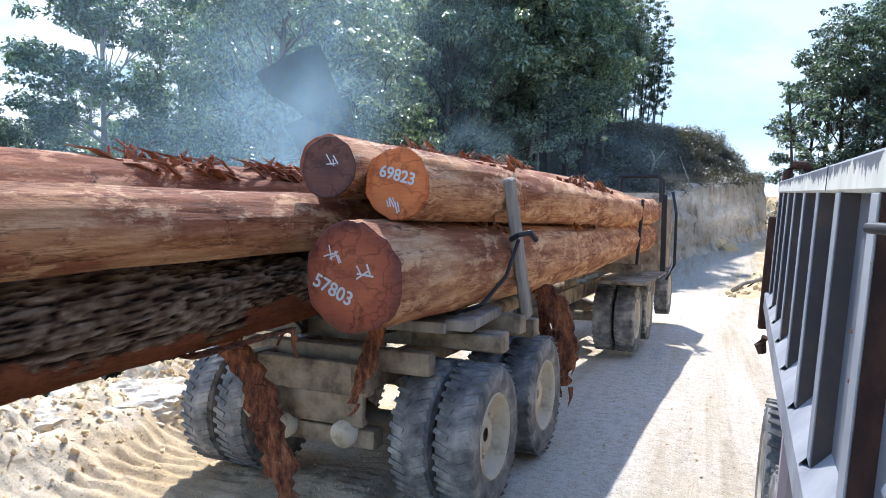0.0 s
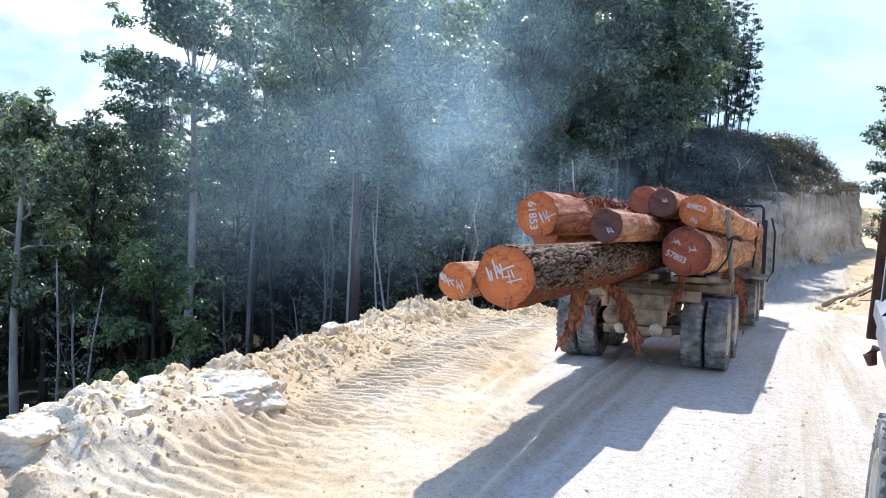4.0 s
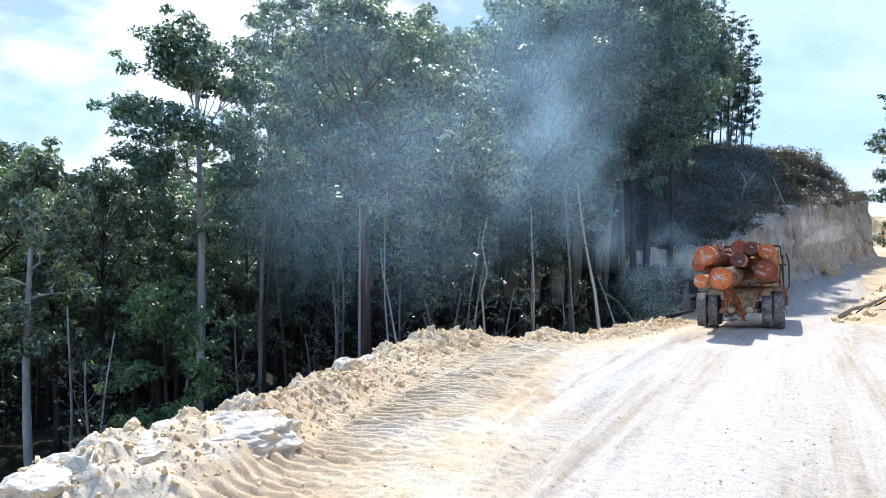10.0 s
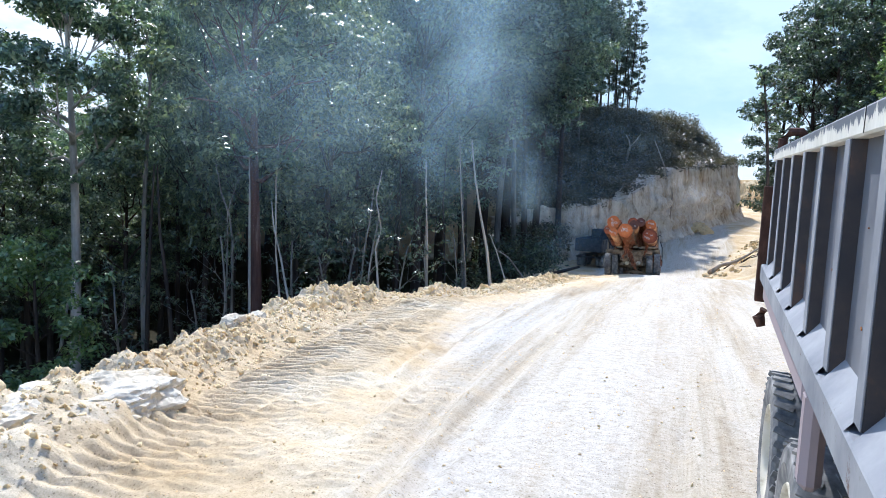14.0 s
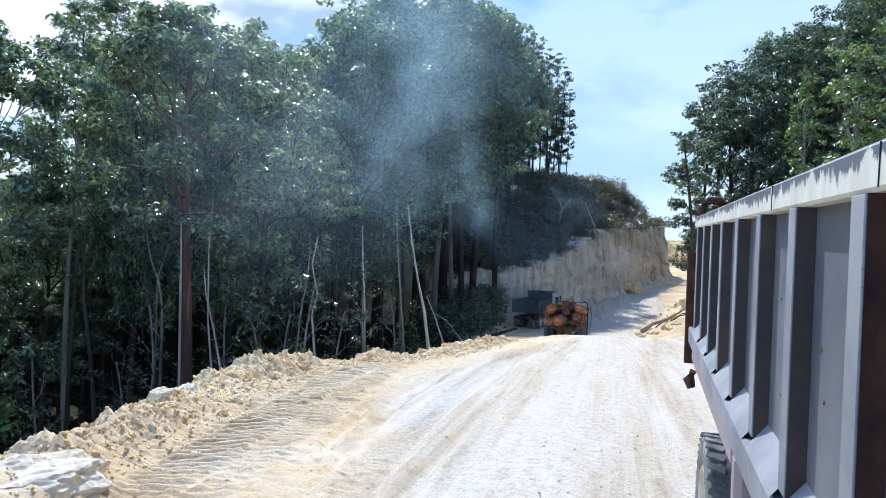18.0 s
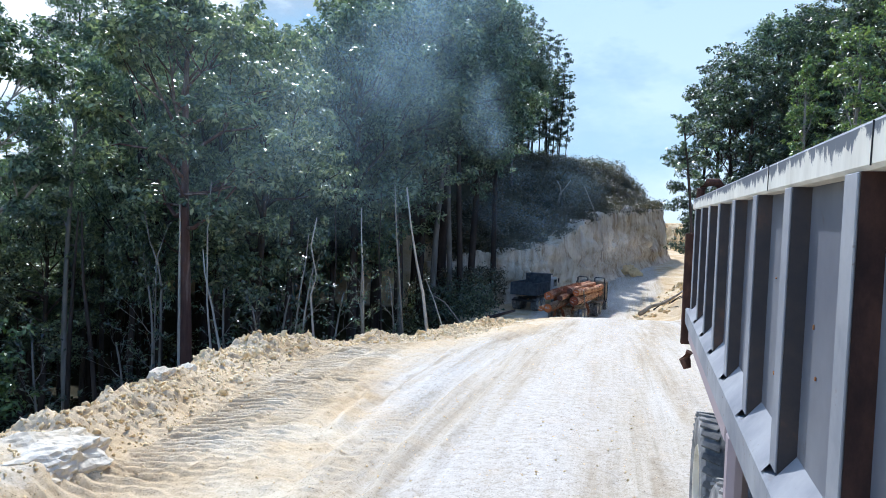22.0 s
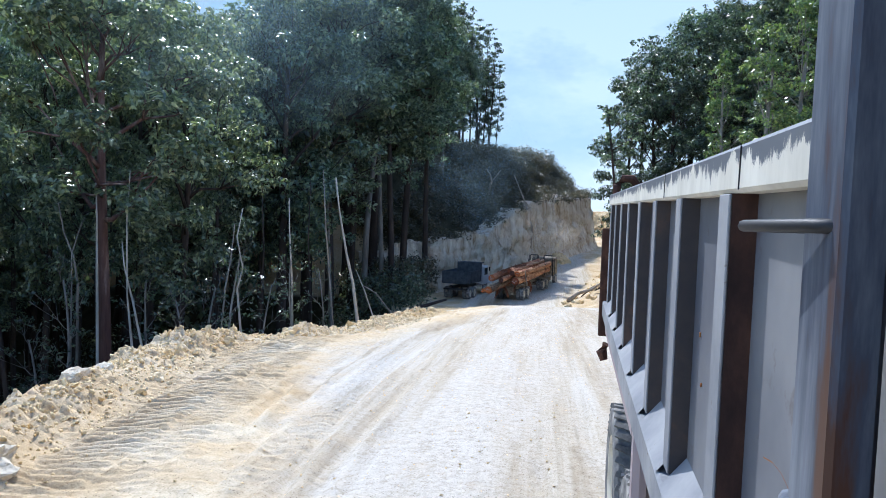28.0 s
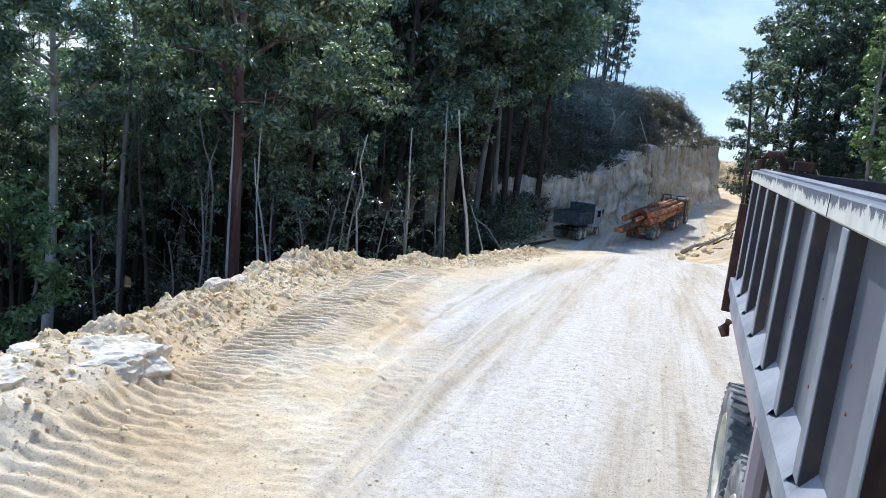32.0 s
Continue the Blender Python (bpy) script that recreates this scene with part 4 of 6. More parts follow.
def wheel(parent, c, duals, side, dia=1.04, lugs=38):
    """Rim with one or two tyres on it; side is +1 on the right."""
    R = dia / 2
    w = 0.27
    bm = bmesh.new()
    x0 = 0.0
    lathe(bm, [(0.05, x0 + 0.05), (0.12, x0 + 0.06), (0.13, x0 + 0.03), (0.2, x0 + 0.02), (0.265, x0 + 0.03), (0.28, x0 + 0.10), (0.30, x0 + 0.135), (0.312, x0 + 0.12), (0.28, x0 - 0.12)], 28)
    for k in range(8):
        a = k * math.pi / 4
        tube(bm, [(x0 + 0.0, 0.165 * math.cos(a), 0.165 * math.sin(a)), (x0 + 0.05, 0.165 * math.cos(a), 0.165 * math.sin(a))], 0.016, 6)
    if side < 0:
        bmesh.ops.scale(bm, vec=(-1, 1, 1), verts=bm.verts)
        bmesh.ops.reverse_faces(bm, faces=bm.faces)
    rim = part("wheel", bm, "rim", parent, "pale dust-coated wheel rim", True)
    for k in range(2 if duals else 1):
        off = -side * (k * 0.33)
        bm = bmesh.new()
        prof = [(0.285, -0.10), (0.31, -0.125), (0.40, -0.145), (R - 0.05, -0.138), (R - 0.02, -0.115), (R - 0.012, -0.06), (R - 0.01, 0), (R - 0.012, 0.06), (R - 0.02, 0.115), (R - 0.05, 0.138), (0.40, 0.145), (0.31, 0.125), (0.285, 0.10)]
        lathe(bm, [(r, x + off) for r, x in prof], 40)
        for j in range(lugs):
            a = 2 * math.pi * j / lugs
            for sgn in (-1, 1):
                m = Matrix.Rotation(a + (0.5 * math.pi / lugs if sgn > 0 else 0), 4, "X") @ Matrix.Translation((off + sgn * 0.082, 0, R - 0.012)) @ Matrix.Rotation(sgn * 0.38, 4, "Z")
                r = bmesh.ops.create_cube(bm, size=1.0)
                bmesh.ops.transform(bm, matrix=m @ Matrix.Diagonal((0.11, 0.036, 0.016, 1)), verts=r["verts"])
        part("tyre", bm, "tyre", rim)
    rim.matrix_basis = Matrix.Translation(c)
    return rim


# ---- log truck: origin on the ground under the trailer's rear axle, y forward ----
def log_wood(name, a, b, c, scale, depth):
    """Peeled log: pale streaks, dark red stains, torn fibres and short dark nicks."""
    m = mat(name, a, 0.8, spec=0.25)
    n1 = fractal(m, coords(m, (1, 0.10, 1)), scale * 2.2, 12, 0.8)
    n2 = fractal(m, coords(m, (1, 0.3, 1)), 2.0, 9, 0.7)
    n3 = fractal(m, coords(m, (1, 0.45, 1)), 5.5, 10, 0.75)
    col = ramp(m, n1, [(0.30, a), (0.48, b), (0.66, c)])
    stain = ramp(m, n1, [(0.3, (0.08, 0.028, 0.016)), (0.5, (0.30, 0.10, 0.045)), (0.72, (0.50, 0.22, 0.10))])
    col = mixed(m, ramp(m, n2, [(0.44, (0, 0, 0)), (0.53, (0.92, 0.92, 0.92))]), col, stain)
    col = mixed(m, ramp(m, n3, [(0.53, (0, 0, 0)), (0.57, (0.9, 0.9, 0.9))]), col, ramp(m, n1, [(0.35, b), (0.6, c)]))
    nick = ramp(m, fractal(m, coords(m, (1.0, 0.6, 0.6)), 8.5, 7, 0.7), [(0.30, (0.12, 0.08, 0.07)), (0.385, (1, 1, 1))])
    crack = ramp(m, fractal(m, coords(m, (1, 0.09, 1)), 4.5, 6, 0.6), [(0.490, (1, 1, 1)), (0.5, (0.25, 0.17, 0.14)), (0.510, (1, 1, 1))])
    paint(m, mixed(m, 0.8, mixed(m, 1.0, col, nick, "MULTIPLY"), crack, "MULTIPLY"))
    bump(m, mixed(m, 0.5, n1, n3), 1.0, depth)
    return m


MAT["log_tan"] = log_wood("peeled_log_side", (0.27, 0.10, 0.045), (0.55, 0.275, 0.13), (0.80, 0.52, 0.30), 6, 0.06)
MAT["log_red"] = log_wood("red_log_side", (0.20, 0.06, 0.03), (0.46, 0.17, 0.075), (0.74, 0.44, 0.25), 6, 0.06)
MAT["log_bark"] = mat("rough_log_bark", (0.08, 0.06, 0.045), 0.95, spec=0.1)


def rough_bark(m):
    """Black-brown bark in short flaky ridges with grey lichen flecks, red where it is torn off."""
    warp = node(m, "ShaderNodeTexNoise", Scale=4.0, Detail=4.0)
    wire(m, coords(m), warp.inputs["Vector"])
    va = m.node_tree.nodes.new("ShaderNodeVectorMath")
    va.operation = "MULTIPLY_ADD"
    wire(m, warp.outputs["Color"], va.inputs[0])
    va.inputs[1].default_value = (0.10, 0.25, 0.10)
    wire(m, coords(m), va.inputs[2])
    mp = m.node_tree.nodes.new("ShaderNodeMapping")
    mp.inputs["Scale"].default_value = (1, 0.24, 1)
    wire(m, va.outputs[0], mp.inputs["Vector"])
    plate = m.node_tree.nodes.new("ShaderNodeVertexColor")
    plate.layer_name = "plate"
    fibre = mixed(m, 0.35, fractal(m, mp.outputs[0], 24.0, 14, 0.74), fractal(m, coords(m, (1, 0.3, 1)), 55.0, 6, 0.7))
    ridge = mixed(m, 0.62, fibre, plate.outputs["Color"])
    c = ramp(m, ridge, [(0.30, (0.012, 0.008, 0.006)), (0.45, (0.08, 0.048, 0.03)), (0.61, (0.22, 0.15, 0.095)), (0.79, (0.50, 0.40, 0.29))])
    blotch = ramp(m, fractal(m, coords(m), 3.0, 6, 0.65), [(0.38, (0.6, 0.55, 0.5)), (0.58, (1, 1, 1))])
    c = mixed(m, 0.9, c, blotch, "MULTIPLY")
    low = m.node_tree.nodes.new("ShaderNodeSeparateXYZ")
    wire(m, coords(m), low.inputs[0])
    scraped = m.node_tree.nodes.new("ShaderNodeMath")
    scraped.operation = "MULTIPLY_ADD"
    wire(m, low.outputs["Z"], scraped.inputs[0])
    scraped.inputs[1].default_value = -0.75
    wire(m, fractal(m, coords(m, (1, 0.35, 1)), 1.8, 9, 0.65), scraped.inputs[2])
    torn = ramp(m, scraped.outputs[0], [(0.585, (0, 0, 0)), (0.61, (1, 1, 1))])
    paint(m, mixed(m, torn, c, ramp(m, fibre, [(0.3, (0.10, 0.03, 0.018)), (0.7, (0.36, 0.13, 0.06))])))
    bump(m, fibre, 1.0, 0.06)


rough_bark(MAT["log_bark"])


def end_wood(name, core, ring, edge):
    """Sawn end: rings, dark blotches and drying cracks."""
    m = mat(name, core, 0.75, spec=0.25)
    v = coords(m)
    d = m.node_tree.nodes.new("ShaderNodeVectorMath")
    d.operation = "LENGTH"
    wire(m, v, d.inputs[0])
    n = fractal(m, v, 6, 9, 0.7)
    add = m.node_tree.nodes.new("ShaderNodeMath")
    add.operation = "MULTIPLY_ADD"
    wire(m, n, add.inputs[0])
    add.inputs[1].default_value = 0.22
    wire(m, d.outputs["Value"], add.inputs[2])
    c = ramp(m, add.outputs[0], [(0.10, core), (0.25, ring), (0.36, core), (0.44, edge)])
    blot = ramp(m, fractal(m, v, 4.5, 8, 0.7), [(0.36, (0.30, 0.22, 0.2)), (0.48, (1, 1, 1))])
    crack = ramp(m, fractal(m, v, 3.2, 3, 0.5), [(0.487, (1, 1, 1)), (0.5, (0.12, 0.08, 0.07)), (0.513, (1, 1, 1))])
    saw = ramp(m, fractal(m, coords(m, (1, 1, 14)), 5, 4, 0.6), [(0.35, (0.82, 0.8, 0.78)), (0.6, (1.05, 1.05, 1.05))])
    c = mixed(m, 0.45, mixed(m, 0.85, c, blot, "MULTIPLY"), crack, "MULTIPLY")
    paint(m, mixed(m, 0.7, c, saw, "MULTIPLY"))
    bump(m, n, 0.5, 0.015)
    return m


MAT["end_orange"] = end_wood("fresh_cut_end", (0.46, 0.125, 0.035), (0.56, 0.17, 0.05), (0.30, 0.10, 0.045))
MAT["end_red"] = end_wood("red_cut_end", (0.26, 0.07, 0.032), (0.36, 0.11, 0.048), (0.14, 0.045, 0.03))
MAT["end_dark"] = end_wood("dark_cut_end", (0.07, 0.035, 0.03), (0.14, 0.06, 0.04), (0.09, 0.04, 0.03))
MAT["chalk"] = mat("white_paint_mark", (0.5, 0.5, 0.48), 0.85)
MAT["strip"] = log_wood("torn_bark_strip", (0.10, 0.035, 0.02), (0.24, 0.10, 0.05), (0.34, 0.17, 0.09), 6, 0.02)
MAT["torn_bark"] = mat("ragged_red_bark", (0.2, 0.08, 0.04), 0.9)
n_rag = fractal(MAT["torn_bark"], coords(MAT["torn_bark"], (1, 1, 0.3)), 16, 9, 0.75)
paint(MAT["torn_bark"], ramp(MAT["torn_bark"], n_rag, [(0.36, (0.03, 0.015, 0.01)), (0.48, (0.17, 0.06, 0.03)), (0.60, (0.36, 0.14, 0.06)), (0.72, (0.30, 0.24, 0.19))]))
bump(MAT["torn_bark"], n_rag, 1.0, 0.04)
carried = []                      # things that ride on the truck, with their place on it


def marks(parent, lines, c, size, tilt, off):
    """Chalk-white numbers painted on a log end that faces backward."""
    for k, text in enumerate(lines):
        cu = bpy.data.curves.new("mark", "FONT")
        cu.body, cu.size, cu.extrude, cu.offset = text, size, 0.001, 0.002
        cu.align_x = "CENTER"
        tmp = bpy.data.objects.new("mark", cu)
        scene.collection.objects.link(tmp)
        bpy.context.view_layer.update()
        me = bpy.data.meshes.new_from_object(tmp)
        bpy.data.objects.remove(tmp)
        me.materials.clear()
        me.materials.append(MAT["chalk"])
        ob = new("painted_mark", me)
        ob.parent = parent
        ob.matrix_basis = Matrix.Translation((c[0], c[1] - 0.012, c[2])) @ Matrix.Rotation(radians(90), 4, "X") @ Matrix.Rotation(radians(tilt), 4, "Z") @ Matrix.Translation((0, off - k * size * 1.05, 0))
        tagged(ob, "white painted number")


def scrawl(parent, c, size, seed, n=3):
    """Unreadable white paint: thin plain strokes."""
    rs = random.Random(seed)
    for k in range(n * 2):
        bm = bmesh.new()
        a = rs.choice((rs.uniform(50, 80), rs.uniform(50, 80), rs.uniform(-35, 10)))
        box(bm, (0, 0, 0), (size * rs.uniform(0.35, 0.75), 0.006, size * rs.uniform(0.05, 0.075)), Matrix.Rotation(radians(a), 4, "Y"))
        part("painted_mark", bm, "chalk", parent, "white paint stroke", m=Matrix.Translation((c[0] + (k / 2 - (n - 1) / 2) * size * 0.26, c[1] - 0.008, c[2] + rs.uniform(-0.22, 0.22) * size)))


def make_log(label, c0, c1, r0, r1, side, end, seed, rough=0.05, strips=0, n=44, rings=56, tufts=0):
    """A felled trunk from its rear end c0 to its front end c1, in the truck's space."""
    t = thing("log", label, "log", group="logs on the trailer")
    a, b = Vector(c0), Vector(c1)
    L = (b - a).length
    bm = bmesh.new()
    verts, shade = [], []
    for i in range(rings + 1):
        q = i / rings
        ring = []
        for j in range(n):
            an = 2 * math.pi * j / n
            d = Vector((math.cos(an), 0, math.sin(an)))
            p = d * (r0 + (r1 - r0) * q)
            k = noise.fractal(Vector((d.x * 1.6 + seed, q * L * 0.45, d.z * 1.6)), 0.8, 2.0, 5)
            ridge = noise.noise(Vector((d.x * 9 + seed, q * L * 1.6, d.z * 9)))
            p *= 1 + rough * k + rough * 0.45 * ridge
            if n > 80:
                # long bark plates parted by crooked cracks
                warp = 0.5 * noise.noise(Vector((d.x * 2.0, q * L * 1.5, d.z * 2.0 + seed)))
                crack = noise.noise(Vector((d.x * 8.4 + warp + seed, q * L * 4.0 + warp, d.z * 8.4)))
                split = noise.noise(Vector((d.x * 3.0 + 9, q * L * 9.0, d.z * 3.0 + seed)))
                k2 = min(1.0, abs(crack) / 0.16) * (0.55 + 0.45 * min(1.0, abs(split) / 0.10))
                fine = noise.noise(Vector((d.x * 16 + seed, q * L * 11, d.z * 16)))
                p *= 1 + 0.075 * (k2 - 0.6) + 0.03 * fine
                shade.append(min(1.0, max(0.0, 0.12 + 0.62 * k2 + 0.30 * fine)))
            bend = 0.05 * math.sin(q * 3.0 + seed)
            ring.append(bm.verts.new(p + Vector((bend, q * L, 0.03 * math.sin(q * 5 + seed * 2)))))
        verts.append(ring)
    for i in range(rings):
        for j in range(n):
            bm.faces.new((verts[i][j], verts[i + 1][j], verts[i + 1][(j + 1) % n], verts[i][(j + 1) % n]))
    bm.faces.new(verts[-1])
    hull = part("bark", bm, side, t, smooth=True)
    if shade:
        layer = hull.data.color_attributes.new("plate", "FLOAT_COLOR", "POINT")
        layer.data.foreach_set("color", np.repeat(np.array(shade, np.float32)[:, None], 4, 1).ravel())
    off = Vector((0.05 * math.sin(seed), 0, 0.03 * math.sin(seed * 2)))
    bm = bmesh.new()
    rim = [bm.verts.new(Vector((v0.x, 0, v0.z))) for v0 in [Vector((math.cos(2 * math.pi * j / n), 0, math.sin(2 * math.pi * j / n))) * r0 * (1 + rough * noise.fractal(Vector((math.cos(2 * math.pi * j / n) * 1.6 + seed, 0, math.sin(2 * math.pi * j / n) * 1.6)), 0.8, 2.0, 5)) * 1.003 for j in range(n)]]
    mid = [bm.verts.new(v.co * 0.96 + Vector((0, -0.008, 0))) for v in rim]
    for j in range(n):
        bm.faces.new((rim[j], mid[j], mid[(j + 1) % n], rim[(j + 1) % n]))
    bm.faces.new(mid)
    face = part("cut_end", bm, end, t, m=Matrix.Translation(off))
    rs = random.Random(seed)
    for k in range(strips):
        y = L * rs.uniform(0.06, 0.5)
        bm = bmesh.new()
        sd = rs.choice((-1, 1))
        pts = [Vector((0.1 * sd, y, -r0 * 0.9)), Vector((0.14 * sd, y - 0.05, -r0 - 0.18)), Vector((0.18 * sd, y - 0.15, -r0 - 0.38)), Vector((0.16 * sd, y - 0.2, -r0 - rs.uniform(0.5, 0.7)))]
        ribbon(bm, pts, [0.07, 0.08, 0.06, 0.015], seed + k)
        part("bark_strip", bm, "strip", t, "torn strip of red bark hanging down")
    for k in range(tufts):
        y = L * (0.12 + 0.5 * (k + rs.random()) / max(1, tufts))
        bm = bmesh.new()
        for q in range(46):
            an = rs.uniform(-0.8, 0.8)
            base = Vector((math.sin(an) * r0 * 0.97, y + rs.uniform(-0.42, 0.42), math.cos(an) * r0 * 0.97))
            tip = base + Vector((rs.uniform(-0.08, 0.08), rs.uniform(-0.34, 0.12), rs.uniform(0.01, 0.13) * (0.4 + rs.random())))
            w = rs.uniform(0.012, 0.04)
            ribbon(bm, [base, base.lerp(tip, 0.5) + Vector((0, 0, 0.03)), tip], [w, w * 0.8, 0.003], seed + q, 0.012)
        part("splintered_bark", bm, "strip", t, "tuft of splintered red bark")
    d = (b - a).normalized()
    turn = Matrix.Rotation(math.atan2(-d.x, d.y), 4, "Z") @ Matrix.Rotation(math.asin(d.z), 4, "X")
    place = Matrix.Translation(a) @ turn
    carried.append((t, place))
    return t


def ribbon(bm, pts, widths, seed, thick=0.008, twist=0.16):
    rows = []
    for k, (p, w) in enumerate(zip(pts, widths)):
        sway = Vector((math.cos(seed + k * twist), math.sin(seed + k * twist) * 0.6, 0)) * w
        o = Vector((0, thick, thick * 0.5))
        rows.append([bm.verts.new(p - sway), bm.verts.new(p + sway), bm.verts.new(p + sway + o), bm.verts.new(p - sway + o)])
    for a, b in zip(rows, rows[1:]):
        for j in range(4):
            bm.faces.new((a[j], a[(j + 1) % 4], b[(j + 1) % 4], b[j]))
    bm.faces.new(rows[0][::-1])
    bm.faces.new(rows[-1])


LOGS = [
    make_log("large peeled tan log with a red numbered end", (0.70, -1.2, 1.70), (0.88, 9.3, 1.72), 0.325, 0.30, "log_tan", "end_red", 1.3, 0.09, 0, 64, 90, tufts=3),
    make_log("long log in rough grey-black bark with an orange cut end", (-0.20, -5.35, 1.50), (0.02, 6.0, 1.72), 0.275, 0.25, "log_bark", "end_orange", 2.1, 0.07, 0, 150, 330, 0),
    make_log("thick red log with an orange numbered end", (-0.72, -2.97, 2.09), (-0.55, 8.6, 2.28), 0.265, 0.24, "log_red", "end_orange", 3.4, 0.10, 0, 60, 90, tufts=10),
    make_log("pale peeled log with a dark rotten end", (0.15, -2.98, 1.97), (0.15, 7.5, 2.20), 0.19, 0.18, "log_tan", "end_dark", 4.2, 0.09, 0, 56, 80, tufts=2),
    make_log("tan log with a dark weathered end", (0.38, -0.85, 2.41), (0.35, 9.2, 2.45), 0.20, 0.18, "log_tan", "end_dark", 5.7, tufts=2),
    make_log("tan log with an orange numbered end", (0.76, -0.74, 2.25), (0.96, 9.4, 2.22), 0.225, 0.25, "log_tan", "end_orange", 6.9, 0.09, 0, 60, 90, tufts=3),
    make_log("slender log with a pale orange end", (-0.66, -5.4, 1.40), (-0.60, 5.0, 1.62), 0.165, 0.16, "log_tan", "end_orange", 7.7),
    make_log("dark red log with a reddish end", (-1.02, -1.9, 1.93), (-0.95, 8.0, 2.0), 0.2, 0.18, "log_red", "end_red", 8.8),
    make_log("dark red log on top of the load", (0.02, -0.35, 2.42), (-0.05, 9.0, 2.50), 0.215, 0.19, "log_red", "end_red", 9.9, 0.06, 0, tufts=3),
    make_log("red-brown log in the middle of the load", (-0.75, 0.2, 1.62), (-0.6, 9.0, 1.66), 0.22, 0.2, "log_red", "end_red", 11.1),
]
marks(LOGS[0], ["57803"], (-0.09, 0, -0.09), 0.115, -24, 0.0)
scrawl(LOGS[0], (-0.08, 0, 0.14), 0.12, 3, 3)
scrawl(LOGS[0], (0.12, 0, 0.06), 0.16, 4, 2)
marks(LOGS[5], ["69823"], (0.03, 0, 0.05), 0.105, -14, 0.0)
scrawl(LOGS[5], (0.0, 0, -0.10), 0.12, 6, 3)
marks(LOGS[2], ["61853"], (-0.07, 0, 0.0), 0.14, -82, -0.04)
scrawl(LOGS[2], (0.08, 0, 0.0), 0.20, 12, 3)
for k, s in ((1, 0.24), (6, 0.16), (7, 0.14)):
    scrawl(LOGS[k], (-0.05, 0, 0.02), s, 10 + k, 3)
    scrawl(LOGS[k], (0.09, 0, -0.03), s * 0.8, 30 + k, 2)
scrawl(LOGS[3], (0, 0, -0.02), 0.12, 50, 2)
scrawl(LOGS[4], (0, 0, 0.0), 0.12, 51, 2)

log_truck = thing("log_truck", "dust-covered logging truck with a loaded pole trailer", "truck")
spinning = []


def build_log_truck():
    T = log_truck
    for y in (0, 1.3, 6.5, 7.8):
        for s in (-1, 1):
            spinning.append(wheel(T, (s * 1.09, y, 0.52), True, s))
        bm = bmesh.new()
        tube(bm, [(-0.8, y, 0.52), (-0.25, y, 0.52), (0, y, 0.52), (0.25, y, 0.52), (0.8, y, 0.52)], [0.07, 0.08, 0.2, 0.08, 0.07], 12)
        part("axle", bm, "frame", T, smooth=True)
    for s in (-1, 1):
        spinning.append(wheel(T, (s * 1.05, 11.3, 0.52), False, s))
    for s in (-1, 1):
        # trailer rails, leaf springs, hangers
        part("side_rail", boxed((s * 0.45, 0.7, 0.98), (0.09, 2.7, 0.2)), "frame", T)
        part("leaf_spring", boxed((s * 0.52, 0.65, 0.72), (0.09, 1.15, 0.12)), "frame", T)
        part("spring_hanger", boxed((s * 0.52, 0.65, 0.6), (0.14, 0.24, 0.3)), "frame", T)
        part("chassis_rail", boxed((s * 0.42, 8.3, 0.95), (0.09, 7.6, 0.22)), "frame", T)
        part("mudguard_beam", boxed((s * 0.86, 0.12, 1.16), (0.72, 0.1, 0.12)), "frame", T)
        # bunks and stakes
        for y in (0.72, 7.2):
            m = Matrix.Rotation(radians(-5 * s if y < 2 else 4 * s), 4, "Y") @ Matrix.Rotation(radians(12 if y < 2 else 0), 4, "X")
            part("stake", boxed((s * 1.12, y + 0.02, 1.82), (0.07 if y < 2 else 0.05, 0.14 if y < 2 else 0.07, 1.16), m, 0.015), "stake" if y < 2 else "dark", T, "weathered grey timber stake" if y < 2 else "dark steel stake")
        part("headboard_stake", boxed((s * 1.2, 9.85, 1.75), (0.1, 0.1, 1.6), None, 0.01), "dark", T)
    part("rear_beam", boxed((0, -0.32, 1.06), (1.72, 0.12, 0.16)), "frame", T)
    part("rear_crossmember", boxed((0, -0.55, 0.96), (1.02, 0.1, 0.22)), "frame", T)
    part("rear_panel", boxed((0, -0.5, 0.78), (0.86, 0.05, 0.34)), "frame", T)
    part("lower_beam", boxed((0, -0.42, 0.52), (1.0, 0.14, 0.13)), "frame", T)
    for y, z in ((0.72, 1.22), (0.3, 1.14), (1.1, 1.14), (7.2, 1.25)):
        part("bunk", boxed((0, y, z), (2.36, 0.16, 0.15)), "frame", T, "mud-caked steel bunk")
    for k, (x, w) in enumerate(((-0.5, 0.3), (0.15, 0.22), (0.65, 0.5), (0.95, 0.2))):
        part("packing_timber", boxed((x, 0.1 + 0.05 * k, 1.3 + 0.02 * (k % 2)), (w, 0.9, 0.08), Matrix.Rotation(radians(4 * k - 6), 4, "Z")), "stake", T)
    bm = bmesh.new()
    tube(bm, [(-0.32, -0.72, 0.72), (-0.32, -0.15, 0.86)], [0.13, 0.13], 20)
    part("air_tank", bm, "frame", T, "dusty cylindrical air tank", True)
    for x in (-0.22, 0.28):
        bm = bmesh.new()
        tube(bm, [(x, -0.55, 0.55), (x, -0.35, 0.57)], [0.095, 0.1], 16)
        part("brake_chamber", bm, "rim", T, smooth=True)
    bm = bmesh.new()
    tube(bm, [(0, 1.9, 0.95), (0, 4.2, 0.97), (0, 6.4, 1.0)], [0.1, 0.1, 0.1], 12)
    part("drawbar", bm, "frame", T, smooth=True)
